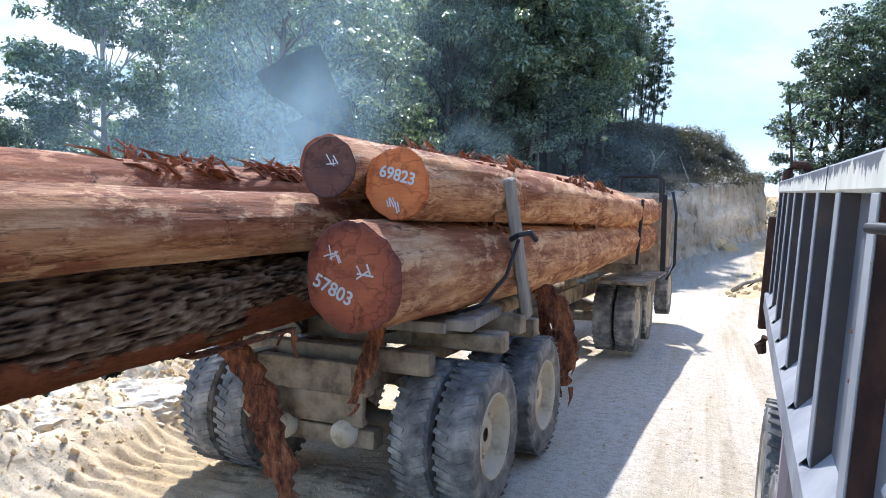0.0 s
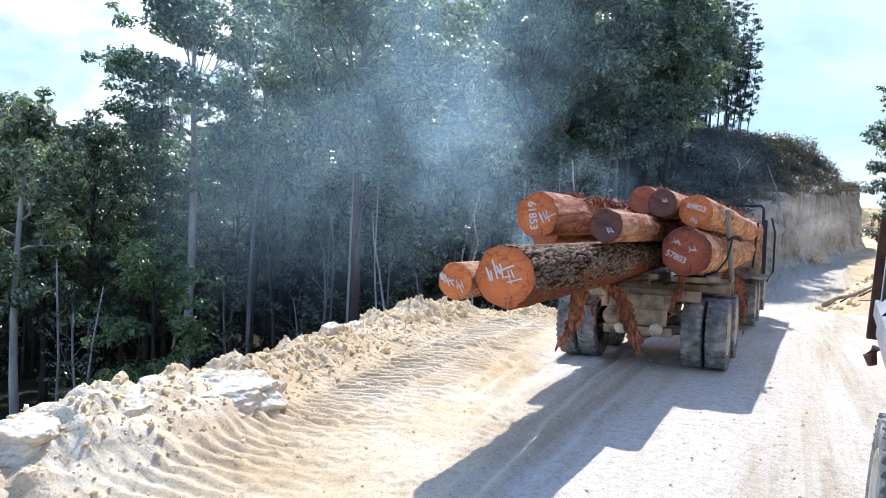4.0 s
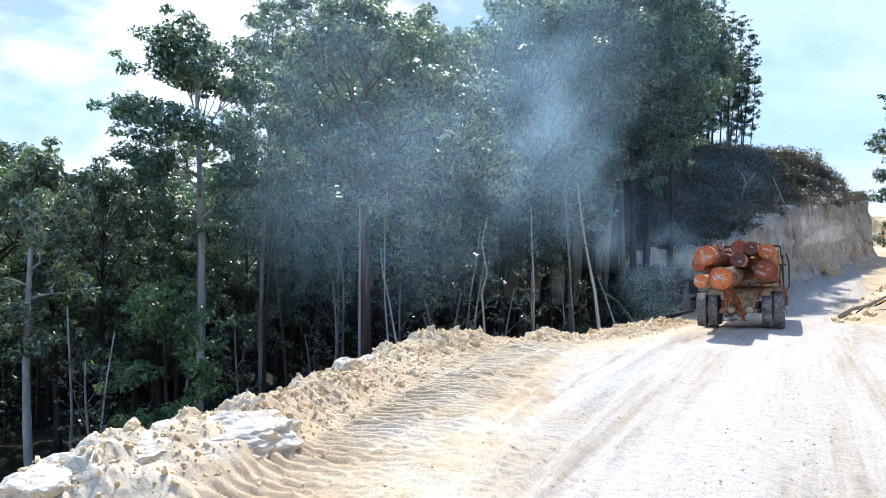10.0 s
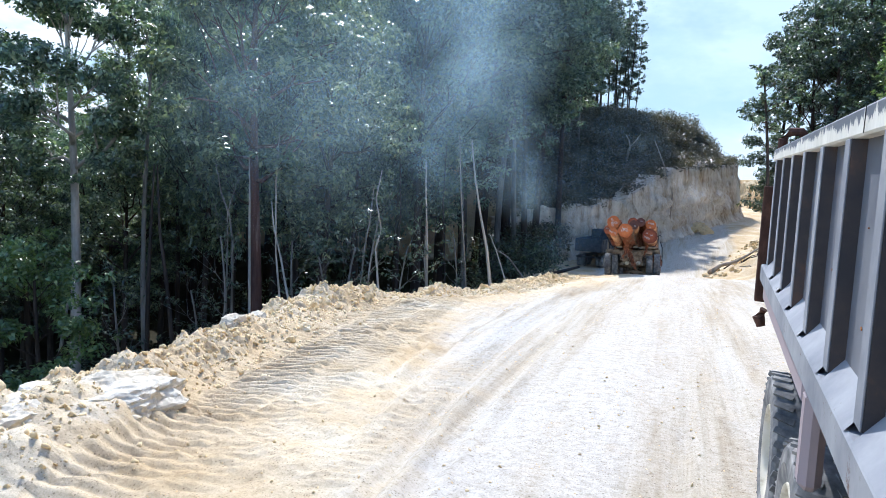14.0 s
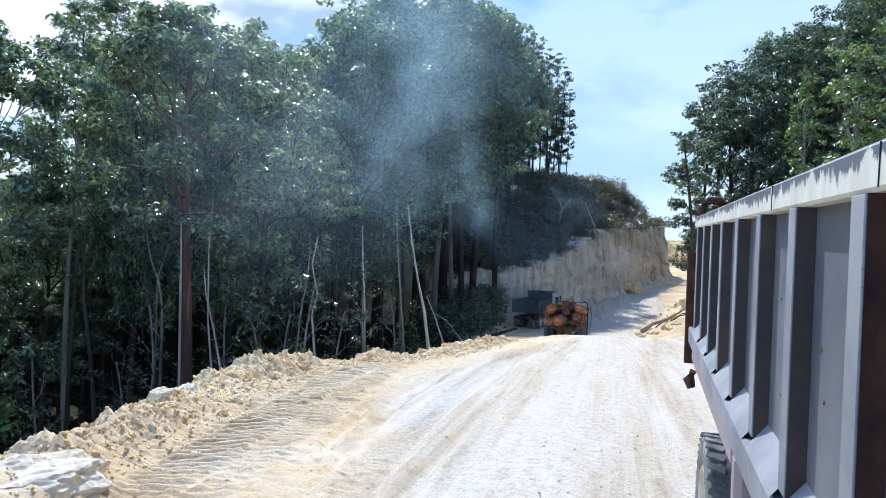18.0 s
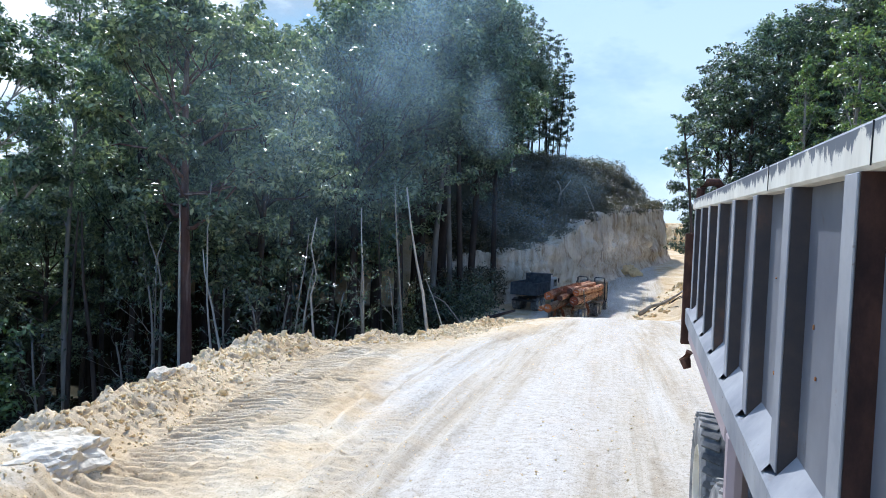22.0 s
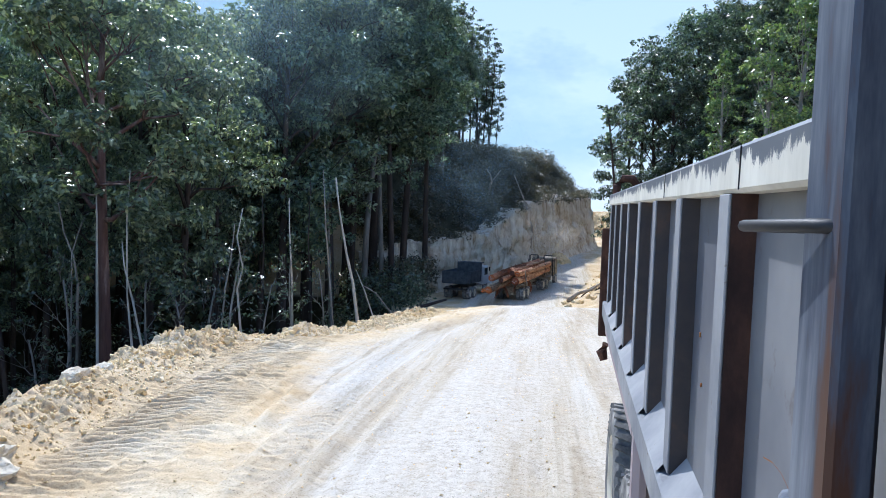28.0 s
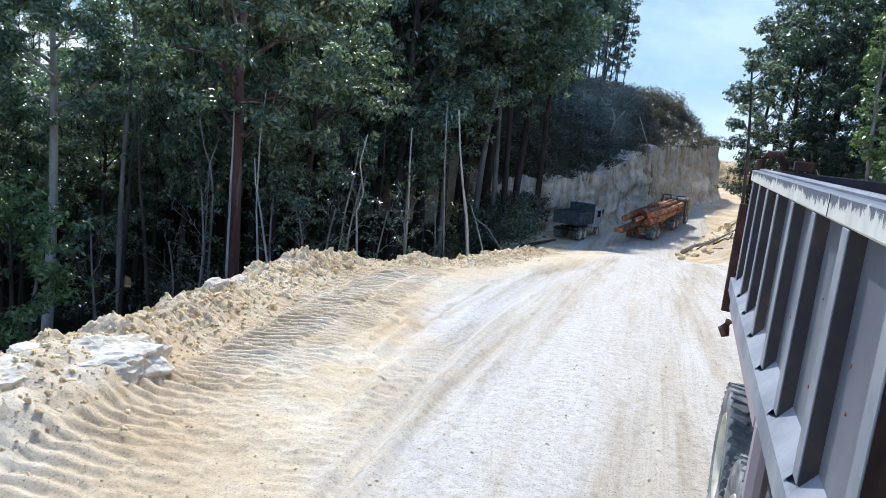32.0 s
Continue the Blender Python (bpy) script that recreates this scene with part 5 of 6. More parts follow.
    for s in (-1, 1):
        bm = bmesh.new()
        tube(bm, [(s * 1.16, 0.62, 1.90), (s * 1.12, 0.45, 1.62), (s * 1.0, 0.25, 1.42), (s * 0.7, 0.1, 1.30), (s * 0.3, -0.2, 1.2)], 0.016, 6)
        part("chain", bm, "dark", T)
    bm = bmesh.new()
    tube(bm, [(1.10, 0.60, 1.90), (1.17, 0.58, 1.94), (1.24, 0.66, 1.96), (1.27, 0.74, 1.90)], 0.022, 6)
    part("hook", bm, "dark", T)
    # cab, guard and fittings at the front
    part("headboard", boxed((0, 9.82, 1.55), (2.2, 0.08, 1.0)), "frame", T)
    part("cab", boxed((0, 11.35, 1.75), (2.2, 1.7, 1.75), None, 0.12), "frame", T)
    for s in (-1, 1):
        for q in range(2):
            bm = bmesh.new()
            x0 = s * 0.72
            tube(bm, [(x0 - 0.42, 9.7 + q * 0.4, 2.4), (x0 - 0.42, 9.7 + q * 0.4, 2.85), (x0 - 0.36, 9.7 + q * 0.4, 2.93), (x0 + 0.36, 9.7 + q * 0.4, 2.93), (x0 + 0.42, 9.7 + q * 0.4, 2.85), (x0 + 0.42, 9.7 + q * 0.4, 2.4)], 0.032, 6)
            part("guard_hoop", bm, "dark", T, "black tubular cab guard")
    bm = bmesh.new()
    tube(bm, [(1.35, 9.9, 2.6), (1.45, 9.6, 2.2), (1.45, 9.55, 1.2), (1.3, 9.6, 0.9)], 0.03, 6)
    part("mirror_arm", bm, "dark", T)
    for y in (6.5, 7.8):
        part("mudguard", boxed((1.08, y, 1.12), (0.7, 1.25, 0.04)), "frame", T)
    for s in (-1, 1):
        part("fuel_tank", boxed((s * 0.85, 9.2, 0.8), (0.5, 0.9, 0.5), None, 0.08), "frame", T)
    # bark caught under the trailer
    rs = random.Random(8)
    for pts, w, frays in (([(-0.40, -1.0, 1.30), (-0.28, -1.0, 1.18), (-0.12, -1.0, 0.96), (-0.03, -1.0, 0.72), (0.07, -1.0, 0.48), (0.16, -1.0, 0.24)], 0.12, 12),
                          ([(0.66, -0.75, 1.36), (0.60, -0.78, 1.12), (0.52, -0.8, 0.86)], 0.06, 2),
                          ([(-0.02, -1.7, 1.26), (0.10, -1.4, 1.30), (0.24, -1.1, 1.36)], 0.05, 3),
                          ([(0.95, 1.9, 1.42), (1.08, 1.92, 1.30), (1.18, 1.95, 1.0), (1.22, 1.95, 0.72), (1.20, 1.95, 0.45)], 0.13, 8),
                          ([(0.96, 2.1, 1.25), (0.94, 2.2, 0.95), (1.02, 2.2, 0.62)], 0.06, 4),
                          ([(-0.13, -3.0, 1.28), (-0.18, -3.05, 1.08), (-0.18, -3.12, 0.85), (-0.28, -3.15, 0.66)], 0.10, 6),
                          ([(-0.13, -2.95, 1.10), (-0.02, -2.98, 1.04), (0.10, -3.0, 1.18)], 0.035, 2)):
        bm = bmesh.new()
        n = len(pts)
        fine, wide = [], []
        for k in range((n - 1) * 6 + 1):
            q = k / 6
            a = min(int(q), n - 2)
            fine.append(Vector(pts[a]).lerp(Vector(pts[a + 1]), q - a) + Vector((rs.uniform(-0.2, 0.2) * w, rs.uniform(-0.01, 0.01), 0)))
            wide.append(w * rs.uniform(0.7, 1.12) * (1 if q < n - 1.6 else rs.uniform(0.4, 0.8)))
        ribbon(bm, fine, wide, 0.1, 0.03, 0.02)
        for q in range(frays):
            a = Vector(pts[rs.randrange(1, n)])
            a = a + Vector((rs.uniform(-w, w) * 0.8, -0.01, 0))
            b = a + Vector((rs.uniform(-0.07, 0.07), rs.uniform(-0.05, 0.02), rs.uniform(-0.20, -0.06)))
            ribbon(bm, [a, a.lerp(b, 0.5) + Vector((rs.uniform(-0.04, 0.04), 0, 0)), b], [w * 0.25, w * 0.22, 0.008], rs.random(), 0.012)
        part("hanging_bark", bm, "torn_bark", T, "torn strip of red bark hanging from the load")


build_log_truck()


# ---- parked dump truck beside the camera ----
MAT["bed"] = mat("worn_grey_bed_paint", (0.30, 0.31, 0.33), 0.55, 0.0, 0.4)
vb = coords(MAT["bed"])
paint(MAT["bed"], mixed(MAT["bed"], ramp(MAT["bed"], fractal(MAT["bed"], vb, 3.0, 8, 0.7), [(0.60, (0, 0, 0)), (0.70, (1, 1, 1))]),
      ramp(MAT["bed"], fractal(MAT["bed"], vb, 1.3, 5, 0.6), [(0.35, (0.085, 0.09, 0.11)), (0.55, (0.145, 0.15, 0.165)), (0.72, (0.22, 0.22, 0.225))]), (0.09, 0.06, 0.05)))
# Rib sides take this dark navy in place of shade beside the paler faces.
MAT["bed_dark"] = mat("navy_bed_paint_with_shade", (0.05, 0.05, 0.06), 0.6, 0.0, 0.35)
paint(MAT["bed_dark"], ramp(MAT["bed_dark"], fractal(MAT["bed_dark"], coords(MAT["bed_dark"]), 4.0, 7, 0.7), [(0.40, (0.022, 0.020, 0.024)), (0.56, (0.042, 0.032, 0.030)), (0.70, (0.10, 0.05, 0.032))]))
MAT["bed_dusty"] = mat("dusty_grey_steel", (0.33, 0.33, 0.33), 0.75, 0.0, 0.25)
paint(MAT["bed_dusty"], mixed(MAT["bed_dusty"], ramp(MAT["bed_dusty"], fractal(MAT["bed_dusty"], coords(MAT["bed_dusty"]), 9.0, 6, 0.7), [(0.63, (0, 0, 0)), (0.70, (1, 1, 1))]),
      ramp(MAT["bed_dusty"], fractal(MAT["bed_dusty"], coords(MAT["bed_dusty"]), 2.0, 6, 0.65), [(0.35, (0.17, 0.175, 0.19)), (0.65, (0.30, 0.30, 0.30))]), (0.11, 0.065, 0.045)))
MAT["rim_rail"] = mat("chipped_top_rail", (0.45, 0.44, 0.38), 0.6)


def chipped(m):
    v = coords(m)
    sep = m.node_tree.nodes.new("ShaderNodeSeparateXYZ")
    wire(m, v, sep.inputs[0])
    rise = m.node_tree.nodes.new("ShaderNodeMapRange")
    rise.inputs["From Min"].default_value, rise.inputs["From Max"].default_value = 0.775, 0.863
    wire(m, sep.outputs["Z"], rise.inputs["Value"])
    mix = m.node_tree.nodes.new("ShaderNodeMath")
    mix.operation = "MULTIPLY_ADD"
    wire(m, fractal(m, coords(m, (1, 1, 0.35)), 14.0, 10, 0.8), mix.inputs[0])
    mix.inputs[1].default_value = 2.2
    wire(m, rise.outputs[0], mix.inputs[2])
    low = fractal(m, v, 2.3, 4, 0.6)
    mix2 = m.node_tree.nodes.new("ShaderNodeMath")
    mix2.operation = "MULTIPLY_ADD"
    wire(m, low, mix2.inputs[0])
    mix2.inputs[1].default_value = -1.35
    wire(m, mix.outputs[0], mix2.inputs[2])
    dirt = ramp(m, fractal(m, coords(m, (1, 1, 0.3)), 5.0, 6, 0.7), [(0.35, (0.52, 0.49, 0.41)), (0.6, (0.66, 0.63, 0.54))])
    half = m.node_tree.nodes.new("ShaderNodeMath")
    half.operation = "MULTIPLY"
    half.inputs[1].default_value = 0.5
    wire(m, mix2.outputs[0], half.inputs[0])
    edge = ramp(m, half.outputs[0], [(0.50, (0, 0, 0)), (0.53, (1, 1, 1))])
    paint(m, mixed(m, edge, dirt, (0.105, 0.115, 0.13)))


chipped(MAT["rim_rail"])
MAT["rust"] = bark("rusty_steel", (0.03, 0.016, 0.013), (0.07, 0.036, 0.026), (0.15, 0.075, 0.045), 6, 0.5, 0.004)
MAT["pink"] = mat("faded_mauve_steel", (0.30, 0.24, 0.24), 0.7)
MAT["cab_glass"] = mat("dark_cab_glass", (0.015, 0.02, 0.022), 0.06, 0.0, 0.6)
dump_truck = thing("dump_truck", "parked dump truck with a ribbed grey steel bed", "truck")
BED_SLOPE, BED_YAW = 1.02, -2.3
FAR_EDGES = [1.545, 2.16, 2.76, 3.385, 4.03, 4.625, 5.22, 5.85]        # far edge of each rib along the bed
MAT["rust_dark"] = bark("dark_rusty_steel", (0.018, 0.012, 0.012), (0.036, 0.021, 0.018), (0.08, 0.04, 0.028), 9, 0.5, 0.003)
MAT["rust_orange"] = bark("orange_rust", (0.16, 0.06, 0.025), (0.30, 0.13, 0.05), (0.36, 0.2, 0.1), 30, 0.5, 0.002)


def build_dump_truck():
    """In its own space: y runs back along the bed, x to the right, z up; x = 0 is the outer face of the ribs, z = 0 their foot."""
    T = dump_truck
    y0, y1 = 0.80, 6.12
    ym, ln = (y0 + y1) / 2, y1 - y0
    part("side_sheet", boxed((0.07, ym, 0.4), (0.05, ln, 0.96)), "bed", T, "faded grey sheet steel with scratches")
    part("far_side_sheet", boxed((2.30, ym, 0.42), (0.05, ln, 1.0)), "bed_dark", T)
    part("bed_floor", boxed((1.2, ym, -0.05), (2.16, ln, 0.06)), "bed_dark", T)
    part("tailgate", boxed((1.2, y1 - 0.02, 0.38), (2.3, 0.07, 1.0)), "bed_dark", T)
    part("front_board", boxed((1.2, y0 + 0.03, 0.5), (2.2, 0.06, 1.2)), "bed_dark", T)
    part("top_rail", boxed((0.068, ym, 0.819), (0.145, ln, 0.088), None, 0.008), "rim_rail", T, "grey top rail with chipped cream paint")
    for y in (0.97, 1.38, 2.45):
        part("rail_seam", boxed((-0.0055, y, 0.819), (0.003, 0.0022, 0.078), Matrix.Rotation(radians(3), 4, "X"), 0.0008), "dark", T)
    part("far_top_rail", boxed((2.33, ym, 0.845), (0.14, ln, 0.12), None, 0.01), "bed_dark", T)
    part("bottom_rail", boxed((0.02, ym, -0.095), (0.09, ln, 0.13), None, 0.01), "bed_dusty", T, "dust-coated lower rail of the bed")
    part("lower_rail", boxed((0.05, 4.7, -0.245), (0.09, 2.8, 0.13), None, 0.02), "pink", T, "faded mauve side rail")
    for yb in FAR_EDGES:
        w = 0.093
        ya = yb - w
        bm = bmesh.new()
        prof = [(0.046, ya - 0.006), (0.0, ya), (0.0, yb), (0.046, yb + 0.006)]
        lo = [bm.verts.new((x, y, 0.0)) for x, y in prof]
        hi = [bm.verts.new((x, y, 0.775)) for x, y in prof]
        for j in range(3):
            bm.faces.new((lo[j], hi[j], hi[j + 1], lo[j + 1]))
        bmesh.ops.recalc_face_normals(bm, faces=bm.faces)
        # dark side colour imitates shade; the nearest rib is rust-brown as well
        rib = part("rib", bm, "rust_dark" if yb < 2 else "bed_dark", T, "rust-brown folded steel rib" if yb < 2 else "folded steel rib, sides darkened as shade")
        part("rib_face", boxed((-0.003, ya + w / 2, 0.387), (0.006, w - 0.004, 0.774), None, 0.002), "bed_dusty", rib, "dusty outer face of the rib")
    # sloping ledges between the feet of the ribs
    feet = [0.8] + FAR_EDGES
    for k, (a, b) in enumerate(zip(feet, feet[1:])):
        bm = bmesh.new()
        ya, yb = a + 0.004, b - 0.099
        low = [bm.verts.new(p) for p in ((-0.024, ya, -0.03), (-0.024, yb, -0.03), (0.046, yb, 0.055), (0.046, ya, 0.055))]
        bm.faces.new(low)
        bm.faces.new([bm.verts.new(p) for p in ((0.046, ya, 0.055), (0.046, yb, 0.055), (0.046, yb, -0.03), (0.046, ya, -0.03))])
        bmesh.ops.recalc_face_normals(bm, faces=bm.faces)
        part("foot_ledge", bm, "bed_dusty", T, "dusty sloping ledge between two ribs")
        # weld seam where each sheet panel meets its rib
        seam = bmesh.new()
        tube(seam, [(0.045, b + 0.012 + 0.003 * math.sin(q * 2.3 + k), 0.06 + q * 0.0715) for q in range(11)], 0.0045, 5)
        part("weld_seam", seam, "bed_dark", T)
    bm = bmesh.new()
    ribbon(bm, [Vector((0.0425, 1.30 - 0.05 * q, 0.30 + 0.06 * math.sin(0.4 + q * 0.45) - 0.012 * q)) for q in range(8)], [0.004] * 8, 1.57, 0.002, 0.0)
    part("rust_streak", bm, "rust_orange", T, "thin orange streak of rust")
    for k, (y, z) in enumerate(((1.95, 0.42), (1.90, 0.30), (1.10, 0.22), (2.5, 0.5), (2.45, 0.2), (3.1, 0.3))):
        part("rust_chip", boxed((0.0425, y, z), (0.004, 0.005 + 0.002 * (k % 3), 0.013 - 0.003 * (k % 2)), Matrix.Rotation(radians(30 * k), 4, "X"), 0.001), "rust_orange", T)
    part("end_plate", boxed((0.0, y1 + 0.05, 0.12), (0.10, 0.05, 0.92)), "rust", T, "rusty plate at the tail of the bed")
    bm = bmesh.new()
    tube(bm, [(0.05, y1, 0.86), (0.05, y1, 0.94), (0.10, y1 - 0.02, 1.0), (0.17, y1 - 0.02, 1.0), (0.22, y1, 0.94), (0.23, y1, 0.88)], 0.035, 8)
    part("tailgate_hinge", bm, "rust", T, "rusty hinge hook above the tailgate")
    part("hinge_block", boxed((0.36, y1 - 0.03, 0.93), (0.14, 0.10, 0.08)), "rust", T)
    part("front_post", boxed((-0.026, 0.806, 0.5), (0.045, 0.112, 2.6), None, 0.006), "rust_grey", T, "scraped blue-grey post with rusty edges")
    bm = bmesh.new()
    tube(bm, [(-0.03, 0.76, 0.728), (-0.06, 0.80, 0.727), (-0.085, 0.97, 0.722), (-0.075, 0.995, 0.722), (-0.045, 0.99, 0.722), (-0.012, 0.86, 0.725)], 0.0075, 8)
    part("grab_bar", bm, "dark", T, "black tubular grab bar", True)
    bm = bmesh.new()
    tube(bm, [(0.03, 0.98, 0.36), (-0.02, 0.95, 0.39), (-0.04, 0.88, 0.40), (-0.03, 0.8, 0.39)], 0.012, 8)
    part("step_hoop", bm, "rust_grey", T, smooth=True)
    part("cab", boxed((1.15, -0.12, 0.2), (2.34, 1.66, 2.6), None, 0.02), "rust", T, "dark rusty cab seen from its back edge")
    part("cab_roof", boxed((1.15, -0.12, 1.54), (2.2, 1.5, 0.10), None, 0.04), "rust", T)
    part("windscreen", boxed((1.15, -0.96, 0.85), (1.9, 0.03, 0.75), None, 0.01), "cab_glass", T, "dark windscreen")
    part("bonnet", boxed((1.15, -1.45, -0.1), (1.9, 1.0, 0.9), None, 0.1), "rust", T)
    for x in (-0.026, 2.326):
        door = part("cab_door", boxed((x, -0.2, 0.15), (0.03, 1.1, 1.9), None, 0.01), "rust_grey", T, "scraped blue-grey cab door")
        part("door_window", boxed((x, -0.2, 0.72), (0.036, 0.8, 0.55), None, 0.004), "cab_glass", door)
        part("door_handle", boxed((x, 0.2, 0.28), (0.07, 0.16, 0.03), None, 0.006), "dark", door)
    for y in (4.9, 3.62):
        for s, x in ((-1, 0.16), (1, 2.26)):
            wheel(T, (x, y, -1.11), True, s, 1.05)
        part("axle", tube(bmesh.new(), [(0.3, y, -1.11), (2.1, y, -1.11)], 0.08, 10), "dark", T)
    for s, x in ((-1, 0.16), (1, 2.26)):
        wheel(T, (x, -0.1, -1.11), False, s, 1.05)
    part("mudguard_bracket", boxed((0.05, 3.22, -0.42), (0.09, 0.14, 0.42), None, 0.03), "pink", T, "faded mauve steel bracket")
    bm = bmesh.new()
    tube(bm, [(0.0, 5.75, -0.33), (-0.03, 5.77, -0.40), (-0.01, 5.75, -0.46)], [0.03, 0.045, 0.03], 8)
    part("side_lamp", bm, "rust", T)
    for x in (0.8, 1.6):
        part("chassis_rail", boxed((x, 2.8, -0.6), (0.1, 6.6, 0.3)), "dark", T)


MAT["rust_grey"] = mat("scraped_blue_grey_paint", (0.2, 0.23, 0.28), 0.5)
paint(MAT["rust_grey"], ramp(MAT["rust_grey"], fractal(MAT["rust_grey"], coords(MAT["rust_grey"], (4, 4, 0.6)), 3, 6, 0.65), [(0.40, (0.07, 0.032, 0.02)), (0.50, (0.055, 0.065, 0.09)), (0.70, (0.17, 0.19, 0.22))]))
build_dump_truck()
dump_truck.matrix_basis = Matrix.Translation((0.631, 6.127, 2.2 - 0.578)) @ Matrix.Rotation(radians(BED_YAW), 4, "Z") @ Matrix.Rotation(radians(BED_SLOPE), 4, "X") @ Matrix.Translation((0, -6.127, 0))



# ---- the second dump truck, parked at the foot of the cut ----
MAT["blue"] = mat("dusty_blue_grey_paint", (0.07, 0.085, 0.10), 0.7)
paint(MAT["blue"], ramp(MAT["blue"], fractal(MAT["blue"], coords(MAT["blue"]), 3, 5, 0.6), [(0.35, (0.03, 0.04, 0.052)), (0.7, (0.09, 0.10, 0.11))]))
MAT["white"] = mat("dusty_white_paint", (0.42, 0.43, 0.43), 0.6)
MAT["glass"] = mat("dark_window_glass", (0.02, 0.025, 0.03), 0.08, 0.0, 0.6)


def small_dump_truck():
    x, y = -6.95, 59.3
    z = float(land(np.array([x]), np.array([y]))[0])
    T = thing("dump_truck", "small blue-grey dump truck parked at the foot of the road cut", "truck", Matrix.Translation((x, y, z)) @ Matrix.Rotation(radians(-12), 4, "Z"))
    for yy in (0.0, 1.2):
        for s in (-1, 1):
            wheel(T, (s * 0.98, yy, 0.5), True, s, 1.0, 22)
    for s in (-1, 1):
        wheel(T, (s * 0.95, 4.7, 0.5), False, s, 1.0, 22)
        part("chassis_rail", boxed((s * 0.4, 2.4, 0.95), (0.1, 5.6, 0.25)), "dark", T)
        part("bed_side", boxed((s * 1.1, 1.0, 1.85), (0.08, 3.9, 1.0)), "blue", T)
        for k in range(5):
            part("rib", boxed((s * 1.16, -0.7 + k * 0.85, 1.85), (0.06, 0.12, 0.96)), "blue", T)
        part("mirror", boxed((s * 1.25, 5.0, 2.3), (0.12, 0.05, 0.4)), "dark", T)
    part("tailgate", boxed((0, -0.95, 1.85), (2.25, 0.09, 1.0)), "blue", T, "plain blue-grey tailgate")
    part("bed_floor", boxed((0, 1.0, 1.36), (2.2, 3.9, 0.1)), "blue", T)
    part("headboard", boxed((0, 2.95, 2.15), (2.25, 0.08, 1.6)), "blue", T)
    part("cab_shield", boxed((0, 3.5, 2.9), (2.0, 1.1, 0.08)), "blue", T)
    part("rear_bar", boxed((0, -0.7, 0.85), (2.1, 0.1, 0.14)), "dark", T)
    part("cab", boxed((0, 4.4, 1.75), (2.15, 1.6, 1.7), None, 0.1), "white", T, "dusty white cab")
    part("bonnet", boxed((0, 5.7, 1.25), (1.7, 1.2, 0.9), None, 0.12), "white", T)
    for s in (-1, 1):
        part("side_window", boxed((s * 1.08, 4.5, 2.1), (0.03, 0.9, 0.6)), "glass", T)
    part("mudguard", boxed((1.0, 5.2, 1.05), (0.4, 1.2, 0.1), None, 0.03), "white", T)


small_dump_truck()


# ---- rubble along the drop, stones on the road, roots and dead wood ----
def rock_mesh(name, seed, sub, rough, flat):
    bm = bmesh.new()
    bmesh.ops.create_icosphere(bm, subdivisions=sub, radius=1.0)
    for v in bm.verts:
        d = v.co.normalized()
        k = noise.fractal(d * 1.3 + Vector((seed, 0, 0)), 0.75, 2.1, 3 if sub < 4 else 7)
        cut = max(abs(d.x), abs(d.y), abs(d.z))
        v.co = d * (1 + rough * k) * (0.72 / cut * 0.45 + 0.55)
        v.co.z *= flat
    me = bpy.data.meshes.new(name)
    bm.to_mesh(me)
    bm.free()
    me.materials.append(MAT["rock"])
    return me


